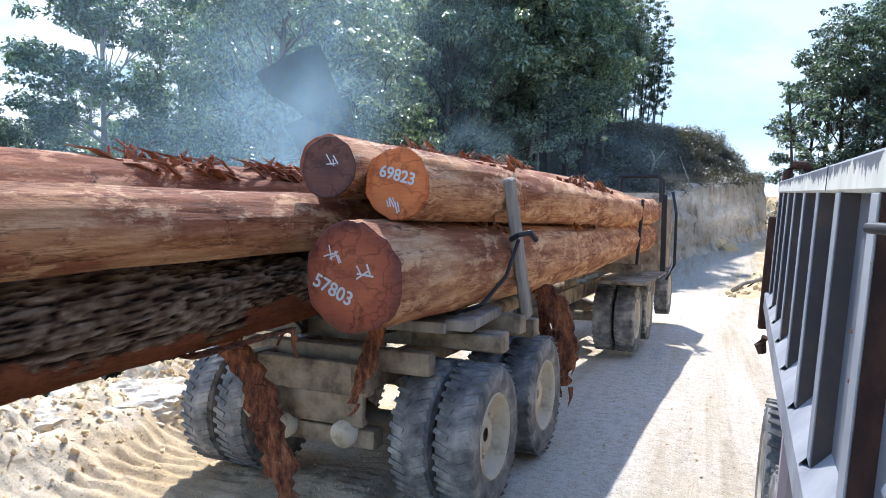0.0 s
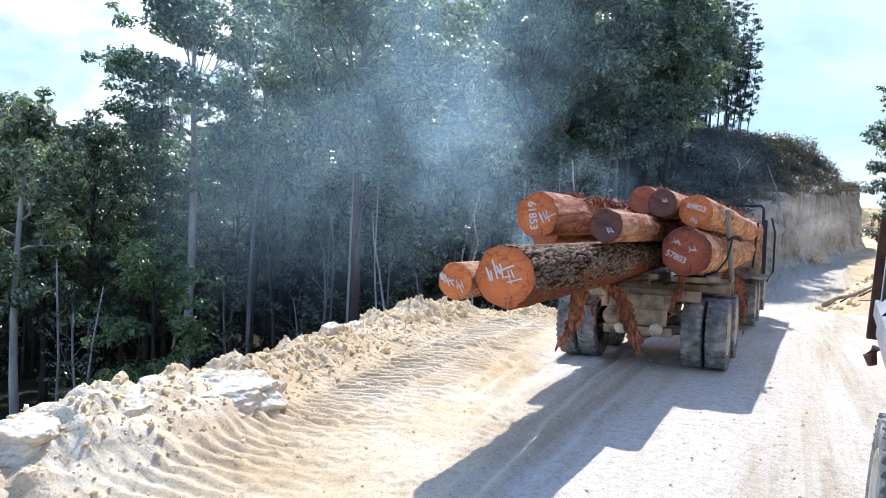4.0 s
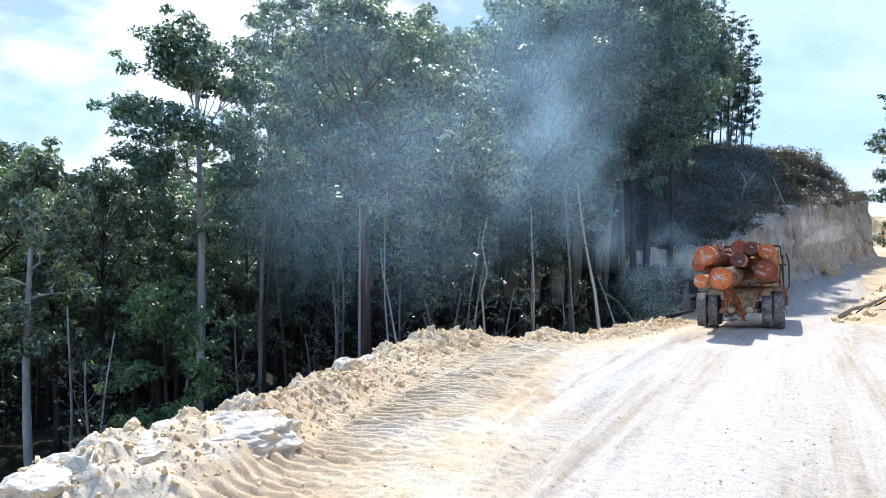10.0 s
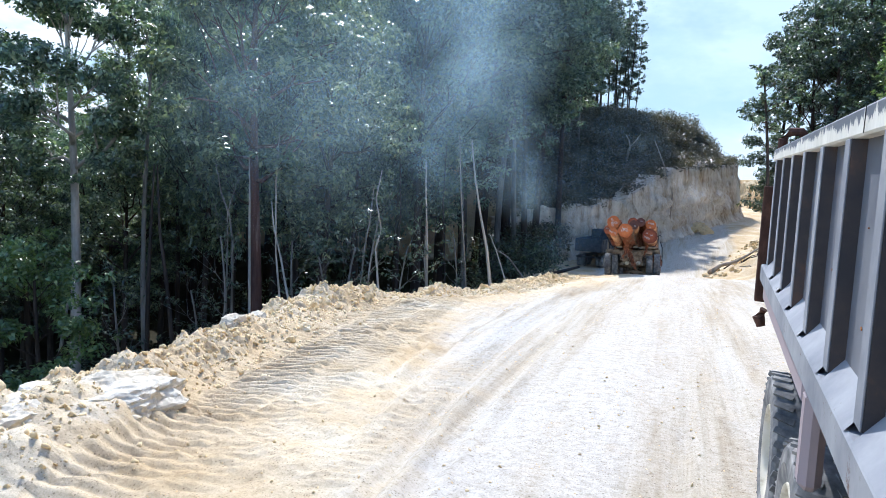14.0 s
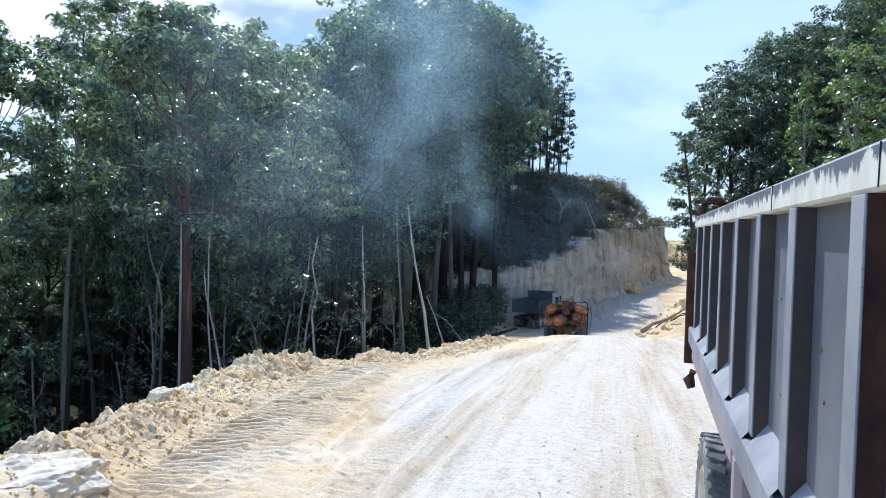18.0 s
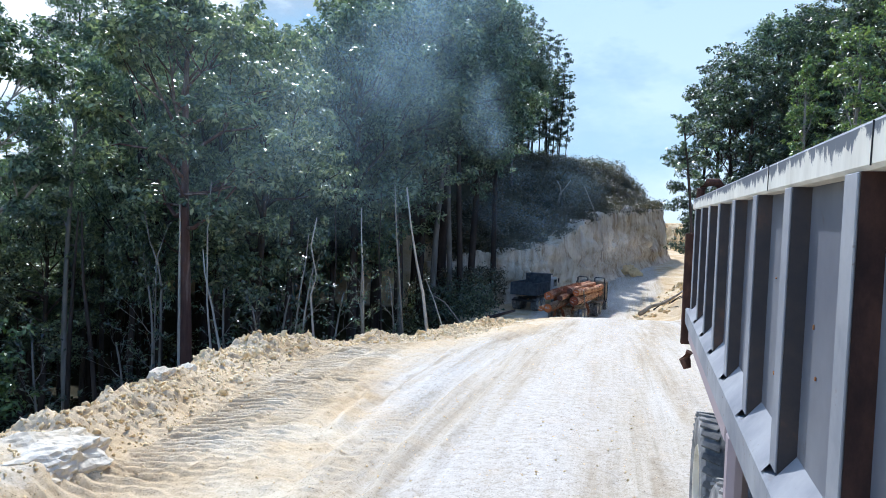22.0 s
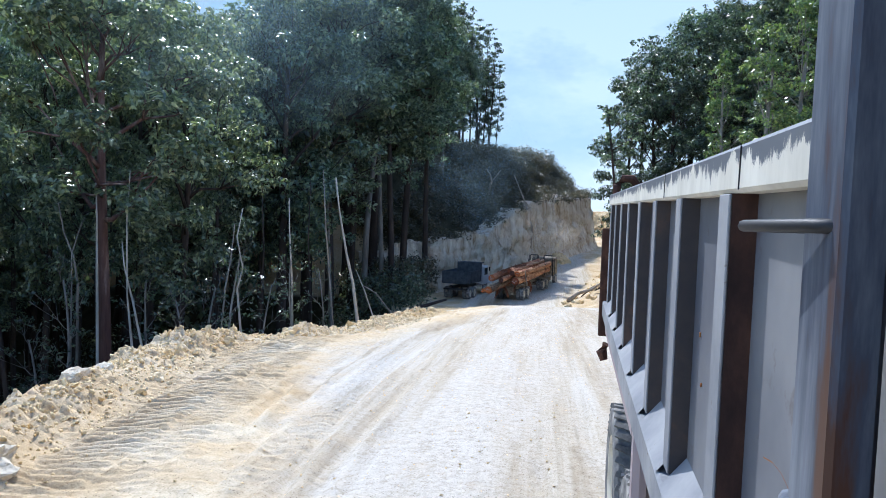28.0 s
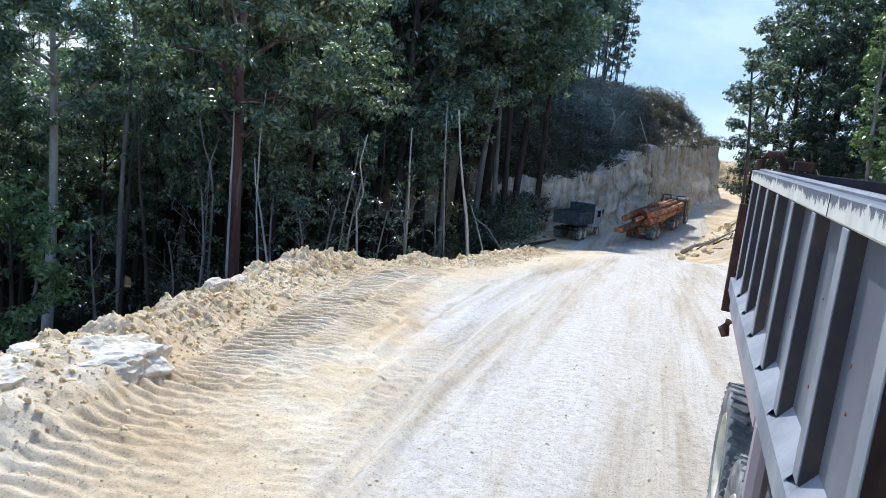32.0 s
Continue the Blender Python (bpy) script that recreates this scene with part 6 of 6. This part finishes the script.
def rubble():
    rs = random.Random(21)
    shapes = [rock_mesh("rock", 3 * k, 2, 0.75, 0.62) for k in range(6)]
    berm = thing("rubble_berm", "berm of broken yellow-white limestone along the drop", "berm")

    def lay(me, x, y, size, sink=0.3, lift=0.0):
        ob = new("rock", me)
        ob.parent = berm
        z = float(land(np.array([x]), np.array([y]), True)[0])
        ob.matrix_basis = Matrix.Translation((x, y, z + lift + size * (0.45 - sink))) @ Euler((rs.random() * 6, rs.random() * 6, rs.random() * 6)).to_matrix().to_4x4() @ Matrix.Diagonal((size, size * rs.uniform(0.7, 1.1), size * rs.uniform(0.6, 1), 1))
        return ob

    for k in range(300):
        y = 1.5 + 29 * rs.random() ** 0.8
        e = float(edge_x(y))
        x = e + rs.gauss(0.1, 0.42)
        size = rs.choice((0.03, 0.04, 0.045, 0.055, 0.07, 0.10)) * rs.uniform(0.7, 1.1) * (0.5 + 0.04 * y)
        if 11.2 < y < 14.2:
            size *= 1.2
        lay(rs.choice(shapes), x, y, size)
    spoil = thing("spoil_heap", "rough spoil of broken yellow rock on the rise beside the road", "rubble")
    for k in range(90):
        y = 56 + 24 * rs.random()
        x = float(np.interp(y, MID_Y, MID_X)) + 3.4 + 3.2 * rs.random()
        ob = lay(rs.choice(shapes), x, y, rs.choice((0.10, 0.16, 0.22, 0.30)) * rs.uniform(0.7, 1.2))
        ob.parent = spoil
    # a pale heap against the foot of the cut
    for k in range(26):
        a, q = rs.random() * 6.28, rs.random() ** 0.5
        ob = lay(rs.choice(shapes), 1.9 + 1.3 * q * math.cos(a), 84.5 + 1.6 * q * math.sin(a), rs.uniform(0.25, 0.55), 0.2, 0.9 * (1 - q))
        ob.parent = spoil
    # the white slab pushed up in the berm, and white blocks along the crest
    for k, (x, y, sx, sy, sz, up) in enumerate(((-4.98, 4.95, 0.58, 0.95, 0.40, -0.05), (-5.05, 4.0, 0.46, 0.75, 0.34, -0.07), (-6.15, 8.75, 0.16, 0.24, 0.14, 0.05), (-6.3, 9.6, 0.14, 0.2, 0.12, 0.05), (-4.9, 3.2, 0.3, 0.4, 0.2, 0.0))):
        t = thing("boulder", "slab of fresh white limestone lying in the berm" if sx > 0.2 else "white limestone block on the crest of the berm", "rock")
        me = rock_mesh("slab", 80 + k, 5, 0.27, 0.9)
        me.materials[0] = MAT["white_rock"]
        ob = new("slab", me)
        ob.parent = t
        z = float(land(np.array([x]), np.array([y]))[0])
        t.matrix_basis = Matrix.Translation((x, y, z + up)) @ Matrix.Rotation(radians(-14 + 9 * k), 4, "Z")
        ob.matrix_basis = Matrix.Diagonal((sx, sy, sz, 1))
    # loose stones too small to pick apart
    base = [rock_mesh("stones", 50 + k, 1, 0.8, 0.6) for k in range(4)]
    tri = []
    for me in base:
        tri.append((np.array([v.co for v in me.vertices]), np.array([p.vertices for p in me.polygons])))
    V, F, n = [], [], 0
    for k in range(12500):
        if k < 9500:
            y = 0.8 + 31 * rs.random() ** 0.9
            x = float(edge_x(y)) + rs.gauss(0.22, 0.5)
            size = rs.choice((0.012, 0.015, 0.018, 0.022, 0.028, 0.038)) * rs.uniform(0.8, 1.3) * (0.75 + 0.025 * y)
        else:
            y = 1.5 + 26 * rs.random() ** 1.5
            x = rs.uniform(float(edge_x(y)) + 0.6, 2.5)
            size = rs.choice((0.006, 0.007, 0.009, 0.012, 0.016)) * rs.uniform(0.8, 1.3)
        v, f = tri[k % 4]
        R = np.array(Euler((rs.random() * 6, rs.random() * 6, rs.random() * 6)).to_matrix())
        V.append((v * size) @ R.T + (x, y, 0))
        V[-1][:, 2] += size * 0.02
        F.append(f + n)
        n += len(v)
    V, F = np.concatenate(V), np.concatenate(F)
    cx = V.reshape(-1, len(tri[0][0]), 3).mean(1)
    V[:, 2] += np.repeat(land(cx[:, 0], cx[:, 1], True), len(tri[0][0]))
    tagged(arrays("stones", V, F, "rock"), "loose limestone clods and pebbles", "stones", kind="stuff")


rubble()


def dead_wood():
    rs = random.Random(33)

    def stick(name, label, pts, r, mat_name="dead"):
        t = thing(name, label, "dead wood")
        bm = bmesh.new()
        pts = [Vector(p) for p in pts]
        tube(bm, pts, [r * (1 - 0.7 * k / (len(pts) - 1)) for k in range(len(pts))], 7, True, 0.25, rs.random() * 9)
        part("stem", bm, mat_name, t, smooth=True)
        return t

    def ground(x, y, up=0.0):
        return (x, y, float(land(np.array([x]), np.array([y]))[0]) + up)

    # roots and a felled stem on the rise beyond the crest
    stick("root", "bleached felled stem lying on the bank", [ground(2.3, 59.6, 0.1), ground(3.1, 60.5, 0.4), ground(4.2, 60.6, 0.35), ground(5.2, 61.5, 0.75), ground(6.4, 61.7, 0.8)], 0.19)
    for k in range(9):
        x, y = 2.0 + rs.random() * 4.5, 57 + rs.random() * 7
        a = rs.random() * 6.28
        stick("root", "tangled grey root on the bank", [ground(x, y, 0.05), ground(x + 0.6 * math.cos(a), y + 0.6 * math.sin(a), 0.3), ground(x + 1.3 * math.cos(a + 0.4), y + 1.3 * math.sin(a + 0.4), 0.25)], 0.06, "bark_brown")
    # leaning pale sticks above the cut
    for head, e0, e1, h1, d in ((-4.4, 2.9, 4.0, -3.6, 78), (-4.7, 4.0, 3.0, -4.3, 79), (-6.0, 0.2, 1.7, -5.3, 76), (-2.5, 3.6, -0.5, -0.9, 79), (-5.6, 0.3, 0.1, -5.0, 75)):
        p0 = (d * math.sin(radians(head)), d * math.cos(radians(head)), 2.2 + d * math.tan(radians(e0)))
        p1 = (d * math.sin(radians(h1)), d * math.cos(radians(h1)), 2.2 + d * math.tan(radians(e1)))
        lo, hi = (p0, p1) if e0 < e1 else (p1, p0)
        foot = ground(lo[0] - 0.2, lo[1] + 0.5, -0.3)
        stick("dead_branch", "bleached dead branch on the bank", [foot, lo, tuple((a + b) / 2 + 0.1 for a, b in zip(lo, hi)), hi], 0.13)
    # bleached sticks left lying on the cleared slope
    for k in range(14):
        head, d = -7.5 - rs.random() * 7.0, 58 + rs.random() * 16
        x, y = at_heading(head, d)
        f = ground(x, y, 0.8)
        lx, h = rs.uniform(-2.0, 2.0), rs.uniform(1.5, 4.0)
        stick("dead_branch", "bleached dead branch on the cleared slope", [f, (f[0] + lx * 0.5, f[1] - 0.3, f[2] + h * 0.55), (f[0] + lx, f[1] - 0.5, f[2] + h)], 0.10)
    # thin stems at the forest edge: radius, metres off, bark, then degrees left and up along the stem
    for r, d, kind, way in ((0.085, 26, "bark_pale", ((14.5, -9.5), (15.1, -5.5), (15.7, -3), (16.3, 0.1), (16.7, 3))), (0.05, 27, "bark_grey", ((16.6, -9), (17.1, -4), (17.4, -1), (17.7, 3.5))),
                            (0.05, 25, "bark_pale", ((19.8, -9), (19.95, -5), (20.2, -1.5), (20.3, 1.2))), (0.05, 24, "bark_pale", ((23.7, -10), (24.1, -6), (23.7, -4.4), (24.2, -2), (23.8, 0.3))),
                            (0.045, 25, "bark_grey", ((25.3, -10), (25.0, -6), (24.6, -3.5), (24.4, -1))), (0.055, 25, "bark_pale", ((30.9, -10.5), (31.6, -7), (32.2, -4.5), (32.4, -2.5))),
                            (0.06, 26, "bark_pale", ((33.95, -11.5), (34.05, -5), (34.1, -1), (34.2, 2.0))), (0.05, 25, "bark_pale", ((31.6, -10.5), (32.0, -6.5), (32.1, -1), (31.9, 2.8))),
                            (0.055, 27, "bark_grey", ((35.3, -5.6), (35.6, -3.6), (36.2, -2.0), (36.6, 0.2))), (0.035, 27, "bark_grey", ((35.7, -3.4), (35.2, -1.6), (34.9, -0.8))),
                            (0.11, 29, "bark_brown", ((41.5, -15), (41.4, -9), (41.2, -4), (41.0, 0))), (0.11, 28, "bark_brown", ((39.5, -15), (40.1, -9), (40.6, -5), (40.8, 0))),
                            (0.05, 22, "bark_pale", ((53.4, -18), (52.9, -13), (52.3, -9))), (0.07, 22, "bark_grey", ((55.2, -20), (55.1, -14), (55.4, -7))), (0.09, 25, "bark_grey", ((47.5, -15), (46.9, -11), (46.5, -8.5))),
                            (0.045, 29, "bark_pale", ((13.1, -9), (14.2, -6), (14.9, -4.4))), (0.05, 30, "bark_grey", ((11.8, -8), (13.3, -6.2), (14.4, -5.6))), (0.06, 34, "bark_brown", ((18.4, -8), (18.8, -2), (18.7, 3))),
                            (0.06, 31, "bark_brown", ((22.4, -9), (22.2, -3), (22.5, 3)))):
        pts = []
        for head, up in way:
            x, y = at_heading(head, d)
            pts.append((x, y, 2.2 + d * math.tan(radians(up))))
        foot = ground(pts[0][0], pts[0][1], -0.3)
        if foot[2] < pts[0][2]:
            pts.insert(0, foot)
        stick("leaning_stem", "thin pale stem leaning at the forest edge" if kind == "bark_pale" else "thin dark stem at the forest edge", pts, r, kind)
    # fallen trunk over the drop
    stick("fallen_trunk", "dark fallen trunk at the end of the berm", [ground(-9.5, 38, 0.2), ground(-7.2, 40, 0.9), ground(-5.6, 42, 0.9)], 0.22, "bark_brown")


dead_wood()


# ---- exhaust smoke and painted haze veils: thin billows that drift ----
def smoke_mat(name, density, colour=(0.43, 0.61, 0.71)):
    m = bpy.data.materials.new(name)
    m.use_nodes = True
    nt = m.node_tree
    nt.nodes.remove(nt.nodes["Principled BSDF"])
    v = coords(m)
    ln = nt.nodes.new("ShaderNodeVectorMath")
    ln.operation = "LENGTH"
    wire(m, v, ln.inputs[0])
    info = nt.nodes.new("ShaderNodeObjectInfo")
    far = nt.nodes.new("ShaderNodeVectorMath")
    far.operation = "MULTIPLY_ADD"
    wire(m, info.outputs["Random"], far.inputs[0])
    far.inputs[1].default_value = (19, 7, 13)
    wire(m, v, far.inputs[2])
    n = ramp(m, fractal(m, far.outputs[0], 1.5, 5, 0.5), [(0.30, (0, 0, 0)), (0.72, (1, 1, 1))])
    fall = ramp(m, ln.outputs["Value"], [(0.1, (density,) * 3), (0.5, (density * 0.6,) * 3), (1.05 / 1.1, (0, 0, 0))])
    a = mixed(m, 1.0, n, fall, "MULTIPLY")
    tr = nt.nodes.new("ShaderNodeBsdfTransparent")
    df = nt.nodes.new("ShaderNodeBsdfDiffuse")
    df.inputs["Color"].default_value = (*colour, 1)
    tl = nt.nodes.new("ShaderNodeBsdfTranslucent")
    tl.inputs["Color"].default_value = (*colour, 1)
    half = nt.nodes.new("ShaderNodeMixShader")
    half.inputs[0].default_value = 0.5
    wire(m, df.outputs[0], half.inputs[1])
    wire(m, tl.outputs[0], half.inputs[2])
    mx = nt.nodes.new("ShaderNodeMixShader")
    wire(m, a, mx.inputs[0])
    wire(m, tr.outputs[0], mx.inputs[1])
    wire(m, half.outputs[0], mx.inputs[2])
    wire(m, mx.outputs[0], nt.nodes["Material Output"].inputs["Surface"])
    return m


MAT["smoke"] = smoke_mat("blue_exhaust_smoke", 0.32)
# Thin sheets whose pale blue also lifts the dark trees like lens glare.
MAT["haze"] = smoke_mat("blue_haze_veil", 0.18)
puffs = []


def billow(label, places, size, seed, look_of="smoke", wisps=5):
    """A drifting billow of several thin curved wisps; places are (seconds, degrees left, degrees up, metres)."""
    rs = random.Random(seed)
    t = thing("smoke_billow", label, "smoke", group="exhaust smoke over the drop")
    n = 14
    for k in range(wisps):
        bm = bmesh.new()
        grid = [[bm.verts.new(((i / n - 0.5) * 2.0, 0.22 * math.cos((i / n - 0.5) * 2.2) * math.cos((j / n - 0.5) * 2.2) + 0.12 * noise.noise(Vector((i * 0.3, j * 0.3, seed + k))), (j / n - 0.5) * 2.0)) for j in range(n + 1)] for i in range(n + 1)]
        for i in range(n):
            for j in range(n):
                bm.faces.new((grid[i][j], grid[i + 1][j], grid[i + 1][j + 1], grid[i][j + 1]))
        q = rs.uniform(0.75, 1.0)
        place = Matrix.Translation((rs.uniform(-0.35, 0.35) * size[0], 0.6 * (k - wisps / 2), (k - (wisps - 1) / 2) * 0.8 * size[1])) @ Euler((rs.uniform(-0.2, 0.2), rs.uniform(-0.6, 0.6), rs.uniform(-0.3, 0.3))).to_matrix().to_4x4() @ Matrix.Diagonal((size[0] * q, size[0] * q, size[1] * q, 1))
        w = part("wisp", bm, look_of, t, "", True, place)
        w.visible_shadow = False
    rows = []
    for s, left, up, d in places:
        a = radians(left)
        rows.append((s, Matrix.Translation((-d * math.sin(a), d * math.cos(a), 2.2 + d * math.tan(radians(up)))) @ Matrix.Rotation(a, 4, "Z")))
    puffs.append((t, rows))


MAT["dust"] = smoke_mat("pale_road_dust", 0.42, (0.80, 0.76, 0.70))
billow("thin blue exhaust smoke drifting above the drop", [(0, 36.5, 5.5, 15), (6, 27, 10, 15), (12, 21, 12, 16), (17.5, 18, 17, 17), (24, 16, 30, 18), (32, 15, 44, 20)], (2.6, 2.6), 1.0, "smoke", 2)
billow("blue exhaust smoke hanging in front of the forest", [(0, 31.5, 5, 15), (6, 22, 6, 16), (9, 19.5, 7, 17), (12, 17.2, 6, 18), (17.5, 16.5, 9, 18), (21, 16, 14, 18), (26, 15, 24, 19), (32, 14, 40, 22)], (2.0, 2.6), 4.0, "smoke", 2)
billow("pale exhaust smoke trailing behind the truck", [(0, 27, 3, 16), (6, 17.5, 0.8, 18), (9, 15, 2.2, 21), (12, 12.6, 1.0, 24), (17, 11, 4, 28), (24, 9, 12, 36), (32, 7, 26, 46)], (1.6, 2.0), 7.0, "smoke", 2)
billow("low dusty smoke beside the truck", [(0, 20, 1, 18), (6, 14.8, -2.0, 20), (9, 11.6, -3.0, 25), (12, 9.2, -4.2, 33), (17, 8.0, -4.0, 46), (22, 7.0, -2.5, 58), (32, 4.0, 0.0, 74)], (1.7, 1.5), 9.0, "smoke", 2)
# the next three stand in for glare and distance haze besides exhaust
billow("wide thin exhaust haze, also a glare veil over the trees", [(0, 31, 9, 17), (6, 24, 11, 17), (12, 19, 12, 18), (17.5, 16, 13.5, 18), (21, 15, 16, 18), (26, 14.5, 20, 19), (32, 14, 28, 22)], (6.0, 4.6), 15.0, "haze", 2)
billow("faint blue haze over the drop, also a glare veil", [(0, 42, 3, 16), (6, 38, 5, 16), (12, 33, 9, 17), (17.5, 28, 20, 18), (24, 26, 34, 20), (32, 24, 46, 24)], (5.0, 4.0), 18.0, "haze", 2)
billow("painted blue veil that lifts the dark trees below the ridge", [(0, 9, 3, 42), (12, 8, 3, 46), (20, 6, 3, 54), (32, 5, 6, 64)], (7.0, 4.0), 22.0, "haze", 2)
billow("pale dust hanging along the road cut", [(0, 0, -1.0, 66), (13, 1.0, -1.0, 70), (20, 2, -1.4, 72), (27, 0.5, -1.6, 76), (32, -1.0, -1.6, 84)], (7, 3.0), 12.0, "dust", 2)


def motions():
    """All that moves: the log truck, its wheels and its load."""
    route = [(0, -2.33, 4.68, -3.2), (1, -2.27, 6.12, -2.6), (2, -2.15, 7.72, -2.0), (4, -1.9, 10.95, -0.5), (6, -1.72, 14.28, 1.0), (7, -1.71, 16.34, 1.5),
             (9, -1.71, 20.93, 1.8), (11, -1.76, 25.8, 1.4), (13, -1.86, 30.9, 1.2), (15, -2.2, 36.0, 2.6), (17, -2.7, 41.0, 2.5), (19, -2.95, 45.4, 0.0), (21, -3.1, 49.8, -5.0), (22, -3.15, 51.8, -8.0),
             (24, -2.95, 55.0, -11.5), (27, -2.75, 59.0, -14.0), (28, -2.55, 60.4, -14.5), (30, -2.1, 63.0, -14.5), (31, -1.78, 64.2, -14.5), (32, -1.2, 65.6, -15)]
    col = [np.array([r[k] for r in route]) for k in range(4)]
    rows, spin = [], []
    dist, last = 0.0, None
    for k in range(161):
        t = k * 0.2
        x, y, h = (float(np.interp(t, col[0], c)) for c in col[1:])
        hr = radians(h)
        fx, fy = -math.sin(hr), math.cos(hr)
        za = float(road_z(y)) + 0.06 * (min(0, max(x + 0.7, -7))) * (1 - float(smooth_step(34, 50, np.array(y))))
        zb = float(road_z(y + 7 * fy))
        rows.append((t, Matrix.Translation((x, y, za + 0.01)) @ Matrix.Rotation(hr, 4, "Z") @ Matrix.Rotation(math.atan2(zb - za, 7.0), 4, "X") @ Matrix.Rotation(radians(-3.4) * (1 - float(smooth_step(30, 46, np.array(y)))), 4, "Y")))
        if last:
            dist += math.hypot(x - last[0], y - last[1])
        last = (x, y)
        spin.append((t, -dist / 0.52))
    walk(log_truck, rows)
    for ob, places in puffs:
        walk(ob, places)
    for ob, place in carried:
        walk(ob, [(t, m @ place) for t, m in rows])
    for w in spinning:
        c = w.matrix_basis.translation.copy()
        walk(w, [(t, Matrix.Translation(c) @ Matrix.Rotation(a, 4, "X")) for t, a in spin])


motions()
